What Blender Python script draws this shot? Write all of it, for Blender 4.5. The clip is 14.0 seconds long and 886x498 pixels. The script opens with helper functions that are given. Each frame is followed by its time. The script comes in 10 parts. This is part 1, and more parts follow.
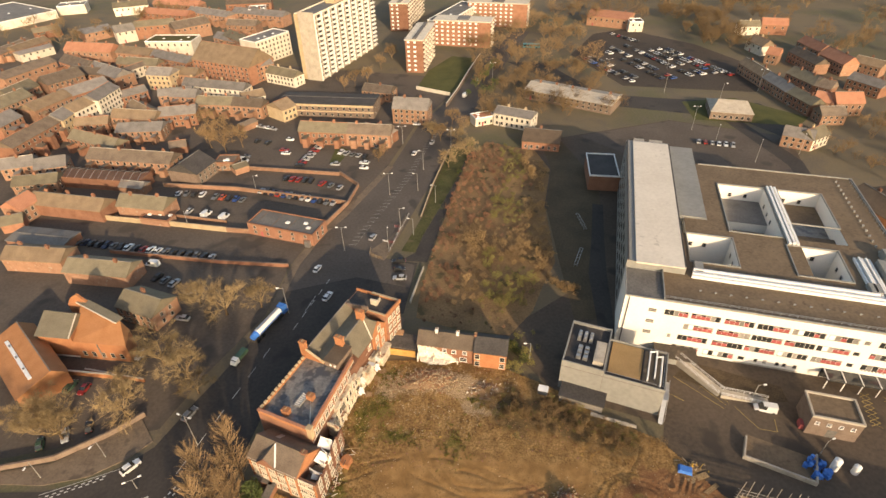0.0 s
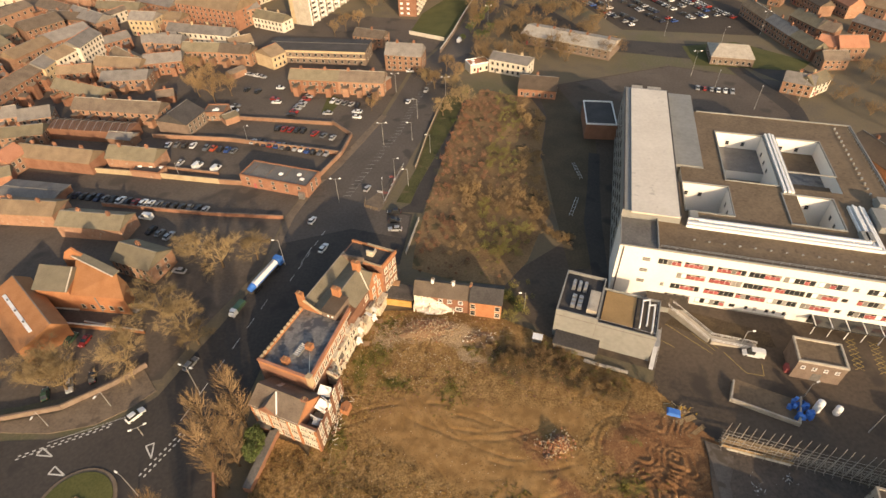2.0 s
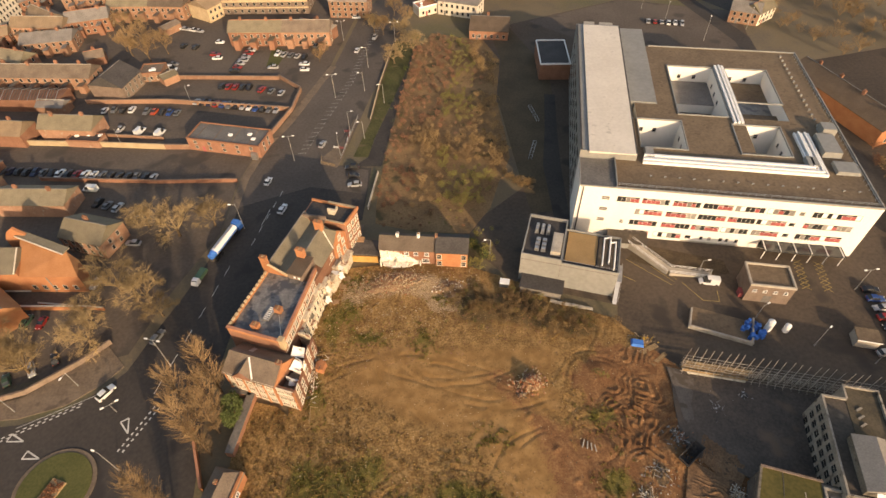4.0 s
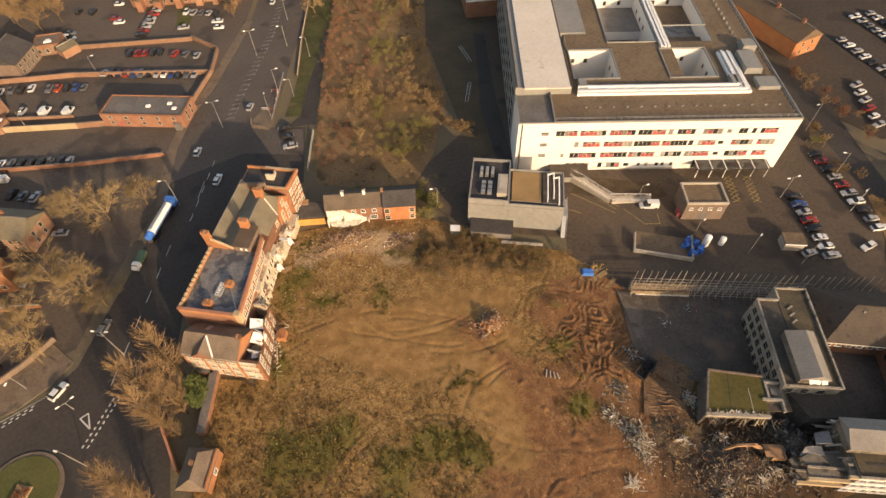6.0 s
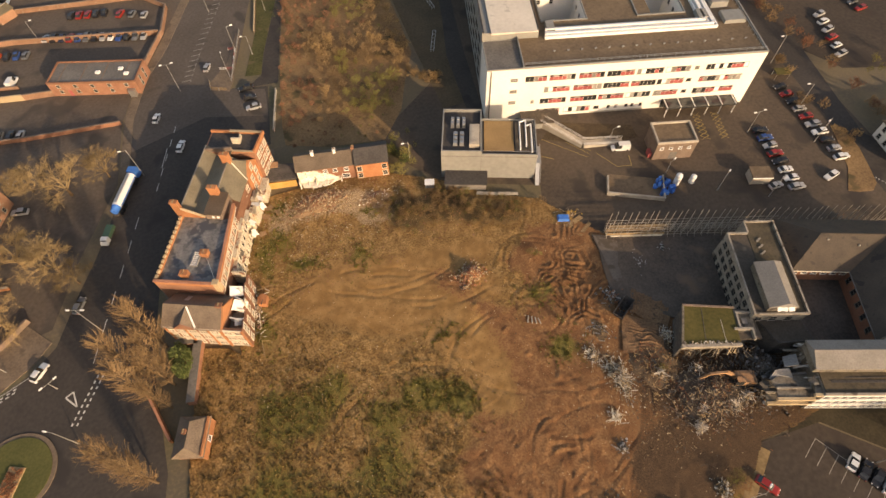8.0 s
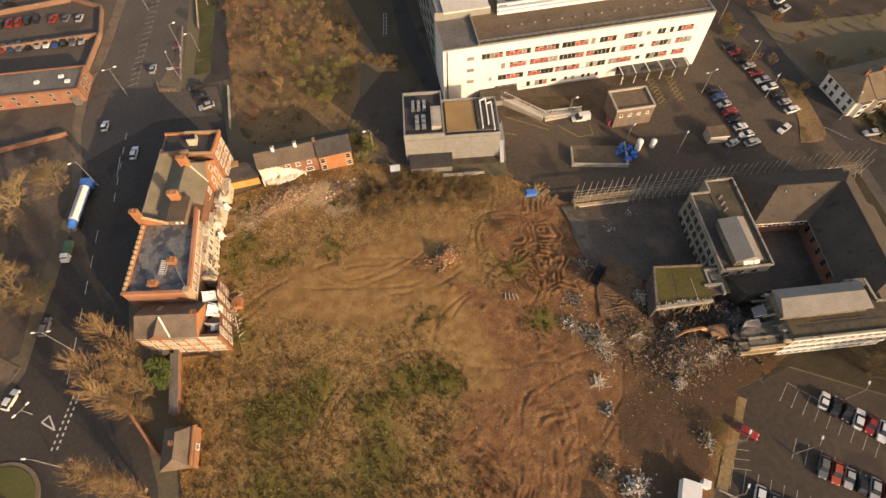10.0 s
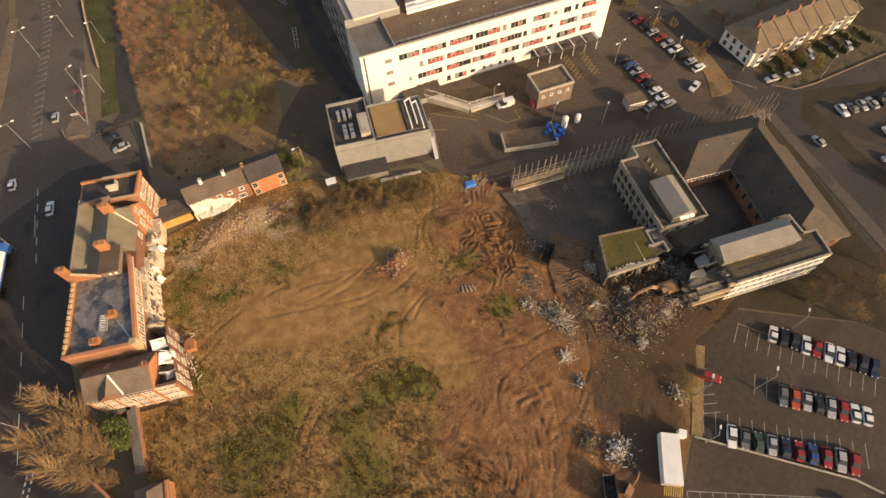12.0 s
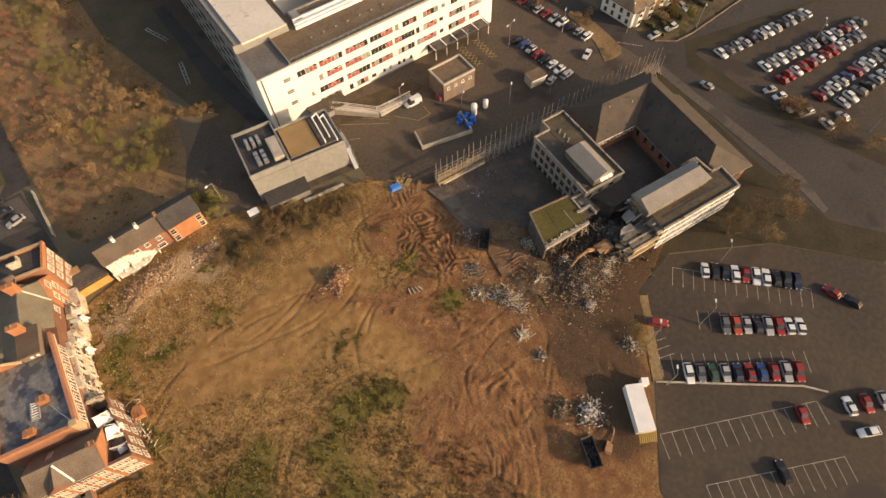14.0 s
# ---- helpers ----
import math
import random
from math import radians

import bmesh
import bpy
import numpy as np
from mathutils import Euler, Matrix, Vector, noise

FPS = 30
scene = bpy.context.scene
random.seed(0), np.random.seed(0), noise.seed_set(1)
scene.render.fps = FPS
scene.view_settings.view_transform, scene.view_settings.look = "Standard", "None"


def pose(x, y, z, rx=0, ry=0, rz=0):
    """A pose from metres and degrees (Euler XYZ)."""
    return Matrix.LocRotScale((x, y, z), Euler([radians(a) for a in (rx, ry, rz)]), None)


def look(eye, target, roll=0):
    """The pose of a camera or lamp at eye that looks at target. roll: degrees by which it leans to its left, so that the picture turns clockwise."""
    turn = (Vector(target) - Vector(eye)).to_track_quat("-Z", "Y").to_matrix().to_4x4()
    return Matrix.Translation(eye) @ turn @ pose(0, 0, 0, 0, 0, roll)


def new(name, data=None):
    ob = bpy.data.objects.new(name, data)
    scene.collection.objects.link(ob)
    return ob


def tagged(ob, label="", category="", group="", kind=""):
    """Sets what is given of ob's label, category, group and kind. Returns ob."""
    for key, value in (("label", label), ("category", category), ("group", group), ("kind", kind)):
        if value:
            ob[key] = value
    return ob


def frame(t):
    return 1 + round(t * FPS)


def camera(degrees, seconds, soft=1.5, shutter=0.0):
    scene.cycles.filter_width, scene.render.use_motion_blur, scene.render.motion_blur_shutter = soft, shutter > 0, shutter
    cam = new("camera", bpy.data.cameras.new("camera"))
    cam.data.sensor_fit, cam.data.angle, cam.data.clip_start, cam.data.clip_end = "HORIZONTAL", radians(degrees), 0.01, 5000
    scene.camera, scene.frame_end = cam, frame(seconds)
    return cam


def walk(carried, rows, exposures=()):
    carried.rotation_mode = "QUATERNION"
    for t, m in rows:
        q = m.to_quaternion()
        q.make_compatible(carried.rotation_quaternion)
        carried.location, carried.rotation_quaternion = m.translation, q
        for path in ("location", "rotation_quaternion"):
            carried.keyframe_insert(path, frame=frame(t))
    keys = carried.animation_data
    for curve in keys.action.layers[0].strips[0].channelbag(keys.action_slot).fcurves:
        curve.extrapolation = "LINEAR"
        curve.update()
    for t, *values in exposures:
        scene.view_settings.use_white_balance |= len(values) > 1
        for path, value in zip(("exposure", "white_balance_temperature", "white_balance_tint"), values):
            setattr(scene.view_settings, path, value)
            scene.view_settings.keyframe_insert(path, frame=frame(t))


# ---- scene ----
cam = camera(78.32, 14.0)
PATH = [
    (0.0, pose(0.00, -0.00, 115.00, 53.405, 1.026, -0.313)),
    (0.5, pose(-0.01, 0.03, 114.99, 52.127, 1.032, -0.292)),
    (1.0, pose(-0.03, 0.06, 114.99, 50.828, 1.024, -0.254)),
    (1.5, pose(-0.06, 0.11, 115.00, 49.511, 0.993, -0.276)),
    (2.0, pose(-0.10, 0.17, 115.03, 48.179, 1.011, -0.967)),
    (2.5, pose(-0.16, 0.26, 115.06, 46.884, 1.050, -2.153)),
    (3.0, pose(-0.24, 0.39, 115.11, 45.546, 1.080, -3.278)),
    (5.5, pose(-0.83, 1.14, 115.42, 38.606, 1.282, -13.338)),
    (6.0, pose(-0.97, 1.27, 115.48, 37.241, 1.252, -15.257)),
    (6.5, pose(-1.11, 1.38, 115.54, 35.904, 1.245, -16.305)),
    (7.0, pose(-1.26, 1.46, 115.59, 34.580, 1.231, -17.512)),
    (7.5, pose(-1.40, 1.53, 115.62, 33.270, 1.194, -18.735)),
    (10.0, pose(-2.04, 1.92, 115.61, 30.396, 1.234, -25.900)),
    (10.5, pose(-2.15, 1.99, 115.56, 30.357, 1.300, -28.882)),
    (11.0, pose(-2.25, 2.06, 115.48, 30.334, 1.360, -32.023)),
    (11.5, pose(-2.35, 2.11, 115.37, 30.316, 1.353, -34.623)),
    (12.0, pose(-2.46, 2.16, 115.26, 30.288, 1.403, -37.009)),
    (12.5, pose(-2.56, 2.20, 115.13, 30.249, 1.423, -39.787)),
    (13.0, pose(-2.68, 2.24, 115.00, 30.253, 1.502, -43.392)),
    (13.5, pose(-2.80, 2.28, 114.88, 30.234, 1.667, -47.849)),
    (14.0, pose(-2.93, 2.32, 114.75, 30.221, 1.667, -50.640)),
]
walk(cam, PATH, exposures=((0.0, 0.63, 7050, 14), (6.0, 0.56, 7600, 19), (14.0, 0.54, 7650, 19)))

# ---- sky and sun: a low winter sun behind and to the right of the first view ----
SUN_UP = radians(17)
SUN_TO = radians(160.5)          # the sun's bearing, clockwise from +y
sky_world = bpy.data.worlds.new("winter_sky")
scene.world = sky_world
sky_world.use_nodes = True
wn = sky_world.node_tree
sky = wn.nodes.new("ShaderNodeTexSky")
sky.sky_type, sky.sun_disc = "NISHITA", False
sky.sun_elevation, sky.sun_rotation = SUN_UP, SUN_TO
sky.air_density, sky.dust_density = 1.2, 2.5
wn.links.new(sky.outputs[0], wn.nodes["Background"].inputs[0])
wn.nodes["Background"].inputs[1].default_value = 0.15
sun = new("sun", bpy.data.lights.new("sun", "SUN"))
sun.data.energy, sun.data.angle, sun.data.color = 3.7, radians(0.6), (1.0, 0.80, 0.55)
SUN_VEC = Vector((math.sin(SUN_TO) * math.cos(SUN_UP), math.cos(SUN_TO) * math.cos(SUN_UP), math.sin(SUN_UP)))
sun.matrix_world = look(SUN_VEC * 400, (0, 0, 0))


# ---- materials ----
def mat(name, a, b, coarse=0.15, fine=3.0, rough=0.85, metal=0.0, bump=0.3, vary=0.0, own=False, fleck=None, spec=0.3):
    """A procedural surface: two colours mixed by coarse and fine noise, with relief. own: follows the thing it is on."""
    m = bpy.data.materials.new(name)
    m.use_nodes = True
    nt = m.node_tree
    n, l = nt.nodes, nt.links
    bsdf = n["Principled BSDF"]
    if own:
        src = n.new("ShaderNodeTexCoord").outputs["Object"]
    else:
        src = n.new("ShaderNodeNewGeometry").outputs["Position"]
    big = n.new("ShaderNodeTexNoise")
    big.inputs["Scale"].default_value, big.inputs["Detail"].default_value = coarse, 5
    small = n.new("ShaderNodeTexNoise")
    small.inputs["Scale"].default_value, small.inputs["Detail"].default_value = fine, 4
    l.new(src, big.inputs["Vector"])
    l.new(src, small.inputs["Vector"])
    add = n.new("ShaderNodeMath")
    add.operation = "ADD"
    l.new(big.outputs["Fac"], add.inputs[0])
    l.new(small.outputs["Fac"], add.inputs[1])
    ramp = n.new("ShaderNodeMapRange")
    ramp.inputs[1].default_value, ramp.inputs[2].default_value = 0.72, 1.28
    l.new(add.outputs[0], ramp.inputs[0])
    mix = n.new("ShaderNodeMix")
    mix.data_type = "RGBA"
    mix.inputs["A"].default_value, mix.inputs["B"].default_value = (*a, 1), (*b, 1)
    l.new(ramp.outputs[0], mix.inputs["Factor"])
    col = mix.outputs["Result"]
    if fleck:
        vor = n.new("ShaderNodeTexNoise")
        vor.inputs["Scale"].default_value, vor.inputs["Detail"].default_value = fleck[1], 2
        l.new(src, vor.inputs["Vector"])
        cut = n.new("ShaderNodeMapRange")
        cut.inputs[1].default_value, cut.inputs[2].default_value = fleck[2], fleck[2] + 0.08
        l.new(vor.outputs["Fac"], cut.inputs[0])
        over = n.new("ShaderNodeMix")
        over.data_type = "RGBA"
        l.new(cut.outputs[0], over.inputs["Factor"])
        l.new(col, over.inputs["A"])
        over.inputs["B"].default_value = (*fleck[0], 1)
        col = over.outputs["Result"]
    if vary:
        info = n.new("ShaderNodeObjectInfo")
        hsv = n.new("ShaderNodeHueSaturation")
        sp = n.new("ShaderNodeMapRange")
        sp.inputs[3].default_value, sp.inputs[4].default_value = 1 - vary, 1 + vary
        l.new(info.outputs["Random"], sp.inputs[0])
        l.new(sp.outputs[0], hsv.inputs["Value"])
        l.new(col, hsv.inputs["Color"])
        col = hsv.outputs["Color"]
    l.new(col, bsdf.inputs["Base Color"])
    bsdf.inputs["Roughness"].default_value = rough
    bsdf.inputs["Metallic"].default_value = metal
    bsdf.inputs["Specular IOR Level"].default_value = spec
    if bump:
        bp = n.new("ShaderNodeBump")
        bp.inputs["Strength"].default_value, bp.inputs["Distance"].default_value = bump, 0.05
        l.new(small.outputs["Fac"], bp.inputs["Height"])
        l.new(bp.outputs[0], bsdf.inputs["Normal"])
    return m


MAT = {
    "old_asphalt": mat("old_asphalt", (0.072, 0.060, 0.050), (0.115, 0.096, 0.080), 0.05, 1.2, 0.85, fleck=((0.060, 0.051, 0.044), 0.10, 0.60)),
    "asphalt": mat("asphalt", (0.038, 0.033, 0.029), (0.064, 0.054, 0.046), 0.05, 1.2, 0.8, fleck=((0.036, 0.031, 0.028), 0.12, 0.60)),
    "yard": mat("yard_tarmac", (0.068, 0.051, 0.037), (0.112, 0.085, 0.061), 0.05, 1.1, 0.88, fleck=((0.054, 0.043, 0.034), 0.09, 0.58)),
    "town_yard": mat("town_tarmac", (0.080, 0.063, 0.050), (0.125, 0.100, 0.078), 0.05, 1.1, 0.88, fleck=((0.068, 0.056, 0.046), 0.09, 0.58)),
    "carpark": mat("carpark_tarmac", (0.044, 0.034, 0.026), (0.076, 0.058, 0.043), 0.035, 0.9, 0.88, fleck=((0.045, 0.035, 0.028), 0.07, 0.58)),
    "paving": mat("paving", (0.125, 0.093, 0.066), (0.195, 0.148, 0.104), 0.3, 2.0, fleck=((0.10, 0.078, 0.058), 0.25, 0.6)),
    "paint": mat("road_paint", (0.42, 0.40, 0.36), (0.66, 0.64, 0.59), 0.5, 4.0, 0.7, bump=0.0),
    "worn_paint": mat("worn_road_paint", (0.13, 0.12, 0.105), (0.36, 0.34, 0.31), 0.8, 3.0, 0.8, bump=0.0),
    "yellow_paint": mat("yellow_paint", (0.26, 0.185, 0.055), (0.46, 0.34, 0.11), 0.5, 4.0, 0.7, bump=0.0),
    "brick": mat("red_brick", (0.19, 0.090, 0.055), (0.29, 0.150, 0.095), 0.35, 5.0, 0.9, vary=0.22),
    "orange_brick": mat("orange_brick", (0.30, 0.125, 0.058), (0.40, 0.185, 0.088), 0.4, 5.0, 0.9, vary=0.1),
    "stone": mat("sandstone", (0.36, 0.27, 0.16), (0.50, 0.39, 0.25), 0.4, 4.0, 0.9, vary=0.15),
    "cream": mat("cream_render", (0.50, 0.445, 0.355), (0.68, 0.62, 0.515), 0.3, 3.0, 0.85, vary=0.15),
    "white": mat("white_render", (0.68, 0.66, 0.61), (0.76, 0.74, 0.69), 0.12, 2.0, 0.8, bump=0.1),
    "slate": mat("slate_roof", (0.105, 0.080, 0.060), (0.185, 0.145, 0.108), 0.3, 4.0, 0.8, vary=0.28),
    "buff": mat("buff_tiles", (0.155, 0.112, 0.072), (0.25, 0.183, 0.118), 0.3, 4.0, 0.85, vary=0.2),
    "brown": mat("brown_tiles", (0.082, 0.060, 0.042), (0.138, 0.100, 0.068), 0.3, 4.0, 0.85, vary=0.15),
    "redtile": mat("red_tiles", (0.30, 0.135, 0.080), (0.40, 0.195, 0.120), 0.3, 4.0, 0.85, vary=0.2),
    "lead": mat("roof_felt_grey", (0.12, 0.11, 0.10), (0.20, 0.185, 0.165), 0.2, 2.0, 0.7, vary=0.15),
    "dark": mat("roof_felt_black", (0.040, 0.037, 0.036), (0.075, 0.068, 0.064), 0.2, 2.0, 0.75),
    "green": mat("mossy_roof", (0.060, 0.054, 0.014), (0.112, 0.092, 0.026), 0.15, 1.5, 0.9),
    # charred timber; the same dark colour also stands for shade on ward walls
    "burnt_shaded": mat("burnt_timber_shaded", (0.05, 0.045, 0.042), (0.13, 0.115, 0.10), 0.4, 3.0, 0.9),
    "felt": mat("brown_roof_felt", (0.125, 0.090, 0.058), (0.19, 0.138, 0.088), 0.12, 1.2, 0.9, fleck=((0.12, 0.085, 0.055), 0.5, 0.62)),
    "ochre": mat("ochre_gravel_roof", (0.25, 0.16, 0.07), (0.34, 0.22, 0.10), 0.25, 3.0, 0.9),
    "pale_roof": mat("pale_metal_roof", (0.56, 0.50, 0.42), (0.66, 0.60, 0.51), 0.1, 1.0, 0.55, bump=0.05, fleck=((0.48, 0.43, 0.36), 0.4, 0.66)),
    "cladding": mat("grey_cladding", (0.205, 0.203, 0.188), (0.262, 0.258, 0.24), 0.1, 0.8, 0.6, bump=0.0),
    "wet_sheet": mat("wet_sheet_roof", (0.105, 0.10, 0.095), (0.225, 0.21, 0.19), 0.35, 1.4, 0.3, bump=0.08, fleck=((0.07, 0.068, 0.07), 0.4, 0.54), spec=0.6),
    "olive_slate": mat("olive_slate", (0.145, 0.125, 0.085), (0.215, 0.185, 0.13), 0.3, 4.0, 0.8),
    # muddy tarmac, with some of the wards' shadow mixed into its dark tone
    "shaded_court_mud": mat("shaded_court_mud", (0.058, 0.048, 0.040), (0.120, 0.095, 0.075), 0.16, 1.8, 0.85, fleck=((0.150, 0.105, 0.072), 0.13, 0.62), bump=0.9),
    "dirty_concrete": mat("dirty_concrete", (0.11, 0.095, 0.075), (0.22, 0.19, 0.15), 0.35, 2.5, 0.9, fleck=((0.07, 0.06, 0.05), 0.5, 0.58)),
    "scrap": mat("scrap_metal", (0.24, 0.22, 0.20), (0.46, 0.43, 0.39), 0.8, 5.0, 0.6, 0.3, bump=0.05),
    "lamp_grey": mat("lamp_grey", (0.30, 0.29, 0.27), (0.40, 0.39, 0.36), 0.6, 4.0, 0.5, 0.4, bump=0.0),
    "concrete": mat("concrete", (0.30, 0.27, 0.22), (0.46, 0.41, 0.34), 0.4, 3.0, 0.9),
    "steel": mat("galvanised_steel", (0.42, 0.41, 0.39), (0.58, 0.57, 0.54), 0.6, 5.0, 0.4, 0.8, bump=0.05),
    "white_metal": mat("white_metal", (0.70, 0.69, 0.66), (0.82, 0.81, 0.78), 0.5, 4.0, 0.45, bump=0.05),
    "glass": mat("dark_glass", (0.018, 0.020, 0.022), (0.045, 0.046, 0.045), 0.3, 1.0, 0.12, bump=0.0, spec=0.6),
    "red_panel": mat("red_panel", (0.255, 0.055, 0.055), (0.36, 0.100, 0.092), 0.5, 3.0, 0.5, bump=0.0, vary=0.15),
    "wood": mat("weathered_boards", (0.22, 0.145, 0.072), (0.36, 0.25, 0.13), 0.6, 4.0, 0.85, vary=0.2),
    "bark": mat("bark", (0.10, 0.068, 0.04), (0.17, 0.115, 0.065), 0.5, 6.0, 0.95, own=True, vary=0.2),
    "twigs": mat("bare_twigs", (0.17, 0.112, 0.058), (0.28, 0.19, 0.098), 0.12, 2.0, 0.95, own=True, vary=0.25, bump=0.0),
    "dry_leaf": mat("dry_foliage", (0.185, 0.120, 0.062), (0.30, 0.205, 0.108), 0.2, 2.0, 0.95, own=True, vary=0.15, bump=0.0),
    "leaf": mat("evergreen_leaf", (0.050, 0.072, 0.022), (0.115, 0.135, 0.042), 0.3, 3.0, 0.85, own=True, vary=0.25, bump=0.0),
    "lawn": mat("lawn", (0.058, 0.062, 0.018), (0.10, 0.098, 0.032), 0.12, 2.0, 0.95),
    "rubber": mat("tyre_rubber", (0.018, 0.018, 0.018), (0.03, 0.03, 0.03), 1.0, 8.0, 0.8, own=True),
    "blue": mat("blue_plastic", (0.03, 0.12, 0.42), (0.06, 0.20, 0.55), 0.8, 4.0, 0.5, vary=0.15),
    "yellow": mat("machine_yellow", (0.55, 0.33, 0.04), (0.68, 0.42, 0.07), 0.6, 4.0, 0.5),
    "plaster_ruin": mat("stripped_plaster", (0.34, 0.29, 0.21), (0.62, 0.56, 0.45), 0.5, 2.2, 0.9, fleck=((0.24, 0.125, 0.08), 0.7, 0.60), bump=0.8),
    "flat_felt": mat("flat_felt_roof", (0.058, 0.047, 0.036), (0.098, 0.080, 0.062), 0.25, 2.0, 0.85, fleck=((0.15, 0.12, 0.085), 0.3, 0.64)),
    "tile_orange": mat("orange_tiles", (0.30, 0.135, 0.055), (0.40, 0.19, 0.085), 0.3, 4.0, 0.85),
    "dull_brick": mat("dull_brick", (0.145, 0.105, 0.080), (0.225, 0.168, 0.13), 0.5, 4.0, 0.9),
    "rust": mat("rusty_steel", (0.16, 0.07, 0.035), (0.30, 0.13, 0.06), 0.5, 4.0, 0.8, vary=0.2),
    "orange": mat("faded_orange_paint", (0.30, 0.165, 0.085), (0.44, 0.265, 0.145), 0.5, 4.0, 0.6),
}
PAINTS = {
    "w": ("white", (0.70, 0.70, 0.68)), "s": ("silver", (0.36, 0.36, 0.36)), "g": ("grey", (0.13, 0.135, 0.14)),
    "k": ("black", (0.02, 0.02, 0.022)), "n": ("navy", (0.02, 0.028, 0.06)), "b": ("blue", (0.03, 0.07, 0.22)),
    "r": ("red", (0.29, 0.028, 0.024)), "o": ("orange-red", (0.42, 0.075, 0.03)), "e": ("green", (0.05, 0.10, 0.06)),
}
for key, (word, rgb) in PAINTS.items():
    MAT["car_" + key] = mat(word + "_car_paint", tuple(c * 0.92 for c in rgb), rgb, 0.8, 6.0, 0.28, 0.15, bump=0.0, own=True, spec=0.5)


# ---- mesh helpers ----
class Geo:
    """A growing list of corners and faces."""

    def __init__(self):
        self.v, self.f = [], []

    def quad(self, *p):
        k = len(self.v)
        self.v += [tuple(q) for q in p]
        self.f.append(tuple(range(k, k + len(p))))
        return self

    def box(self, x0, x1, y0, y1, z0, z1, taper=0.0):
        k, t = len(self.v), taper
        self.v += [(x0, y0, z0), (x1, y0, z0), (x1, y1, z0), (x0, y1, z0), (x0 + t, y0 + t, z1), (x1 - t, y0 + t, z1), (x1 - t, y1 - t, z1), (x0 + t, y1 - t, z1)]
        self.f += [tuple(k + i for i in q) for q in ((3, 2, 1, 0), (4, 5, 6, 7), (0, 1, 5, 4), (1, 2, 6, 5), (2, 3, 7, 6), (3, 0, 4, 7))]
        return self

    def prism(self, pts, z0, z1):
        k, n = len(self.v), len(pts)
        self.v += [(x, y, z0) for x, y in pts] + [(x, y, z1) for x, y in pts]
        self.f += [tuple(reversed(range(k, k + n))), tuple(range(k + n, k + 2 * n))]
        self.f += [(k + i, k + (i + 1) % n, k + n + (i + 1) % n, k + n + i) for i in range(n)]
        return self

    def tube(self, p, q, r, r2=None, n=6):
        p, q = Vector(p), Vector(q)
        d = (q - p).normalized()
        a = d.orthogonal().normalized()
        b = d.cross(a)
        k, r2 = len(self.v), r if r2 is None else r2
        for c, s in ((p, r), (q, r2)):
            for i in range(n):
                w = 2 * math.pi * i / n
                self.v.append(tuple(c + (a * math.cos(w) + b * math.sin(w)) * s))
        self.f += [(k + i, k + (i + 1) % n, k + n + (i + 1) % n, k + n + i) for i in range(n)]
        self.f += [tuple(reversed(range(k, k + n))), tuple(range(k + n, k + 2 * n))]
        return self

    def beam(self, p, q, w, h):
        """A bar of width w and height h from p to q."""
        p, q = Vector(p), Vector(q)
        d = (q - p).normalized()
        up = Vector((0, 0, 1)) if abs(d.z) < 0.95 else Vector((0, 1, 0))
        s = d.cross(up).normalized() * w / 2
        u = s.cross(d).normalized() * h / 2
        k = len(self.v)
        for c in (p, q):
            self.v += [tuple(c - s - u), tuple(c + s - u), tuple(c + s + u), tuple(c - s + u)]
        self.f += [tuple(k + i for i in f) for f in ((0, 1, 2, 3), (7, 6, 5, 4), (1, 0, 4, 5), (2, 1, 5, 6), (3, 2, 6, 7), (0, 3, 7, 4))]
        return self

    def gable(self, x0, x1, y0, y1, z0, rise, over=0.3, thick=0.22, hip=0.0):
        """A pitched roof of two slabs, its ridge along x."""
        ym, k = (y0 + y1) / 2, len(self.v)
        drop = rise * over / ((y1 - y0) / 2)
        xa, xb = x0 - over * (hip == 0), x1 + over * (hip == 0)
        if hip:
            xa, xb = x0 - over, x1 + over
        ring = []
        for dz in (0, thick):
            ring.append([(xa, y0 - over, z0 - drop + dz), (xb, y0 - over, z0 - drop + dz), (xb, y1 + over, z0 - drop + dz), (xa, y1 + over, z0 - drop + dz),
                         (xa + hip, ym, z0 + rise + dz), (xb - hip, ym, z0 + rise + dz)])
        self.v += ring[0] + ring[1]
        fs = [(6, 7, 11, 10), (8, 9, 10, 11), (4, 5, 1, 0), (5, 4, 3, 2), (0, 1, 7, 6), (2, 3, 9, 8), (10, 9, 6), (7, 8, 11), (0, 6, 9, 3), (1, 2, 8, 7)]
        self.f += [tuple(k + i for i in q) for q in fs[:8]]
        if not hip:
            self.f += [tuple(k + i for i in q) for q in ((0, 6, 10, 4), (4, 10, 9, 3), (1, 5, 11, 7), (5, 2, 8, 11))]
        else:
            self.f += [tuple(k + i for i in q) for q in ((0, 6, 9, 3), (1, 2, 8, 7), (0, 3, 4), (1, 5, 2))]
        return self

    def gable_wall(self, x, y0, y1, z0, rise, t):
        """The triangle of wall under a gable at x, t thick."""
        ym, k = (y0 + y1) / 2, len(self.v)
        for xx in (x, x + t):
            self.v += [(xx, y0, z0), (xx, y1, z0), (xx, ym, z0 + rise)]
        self.f += [tuple(k + i for i in q) for q in ((0, 2, 1), (3, 4, 5), (0, 1, 4, 3), (1, 2, 5, 4), (2, 0, 3, 5))]
        return self

    def mesh(self, name, material, smooth=False):
        me = bpy.data.meshes.new(name)
        me.from_pydata(self.v, [], self.f)
        me.materials.append(material if not isinstance(material, str) else MAT[material])
        if smooth:
            me.shade_smooth()
        me.update()
        return me


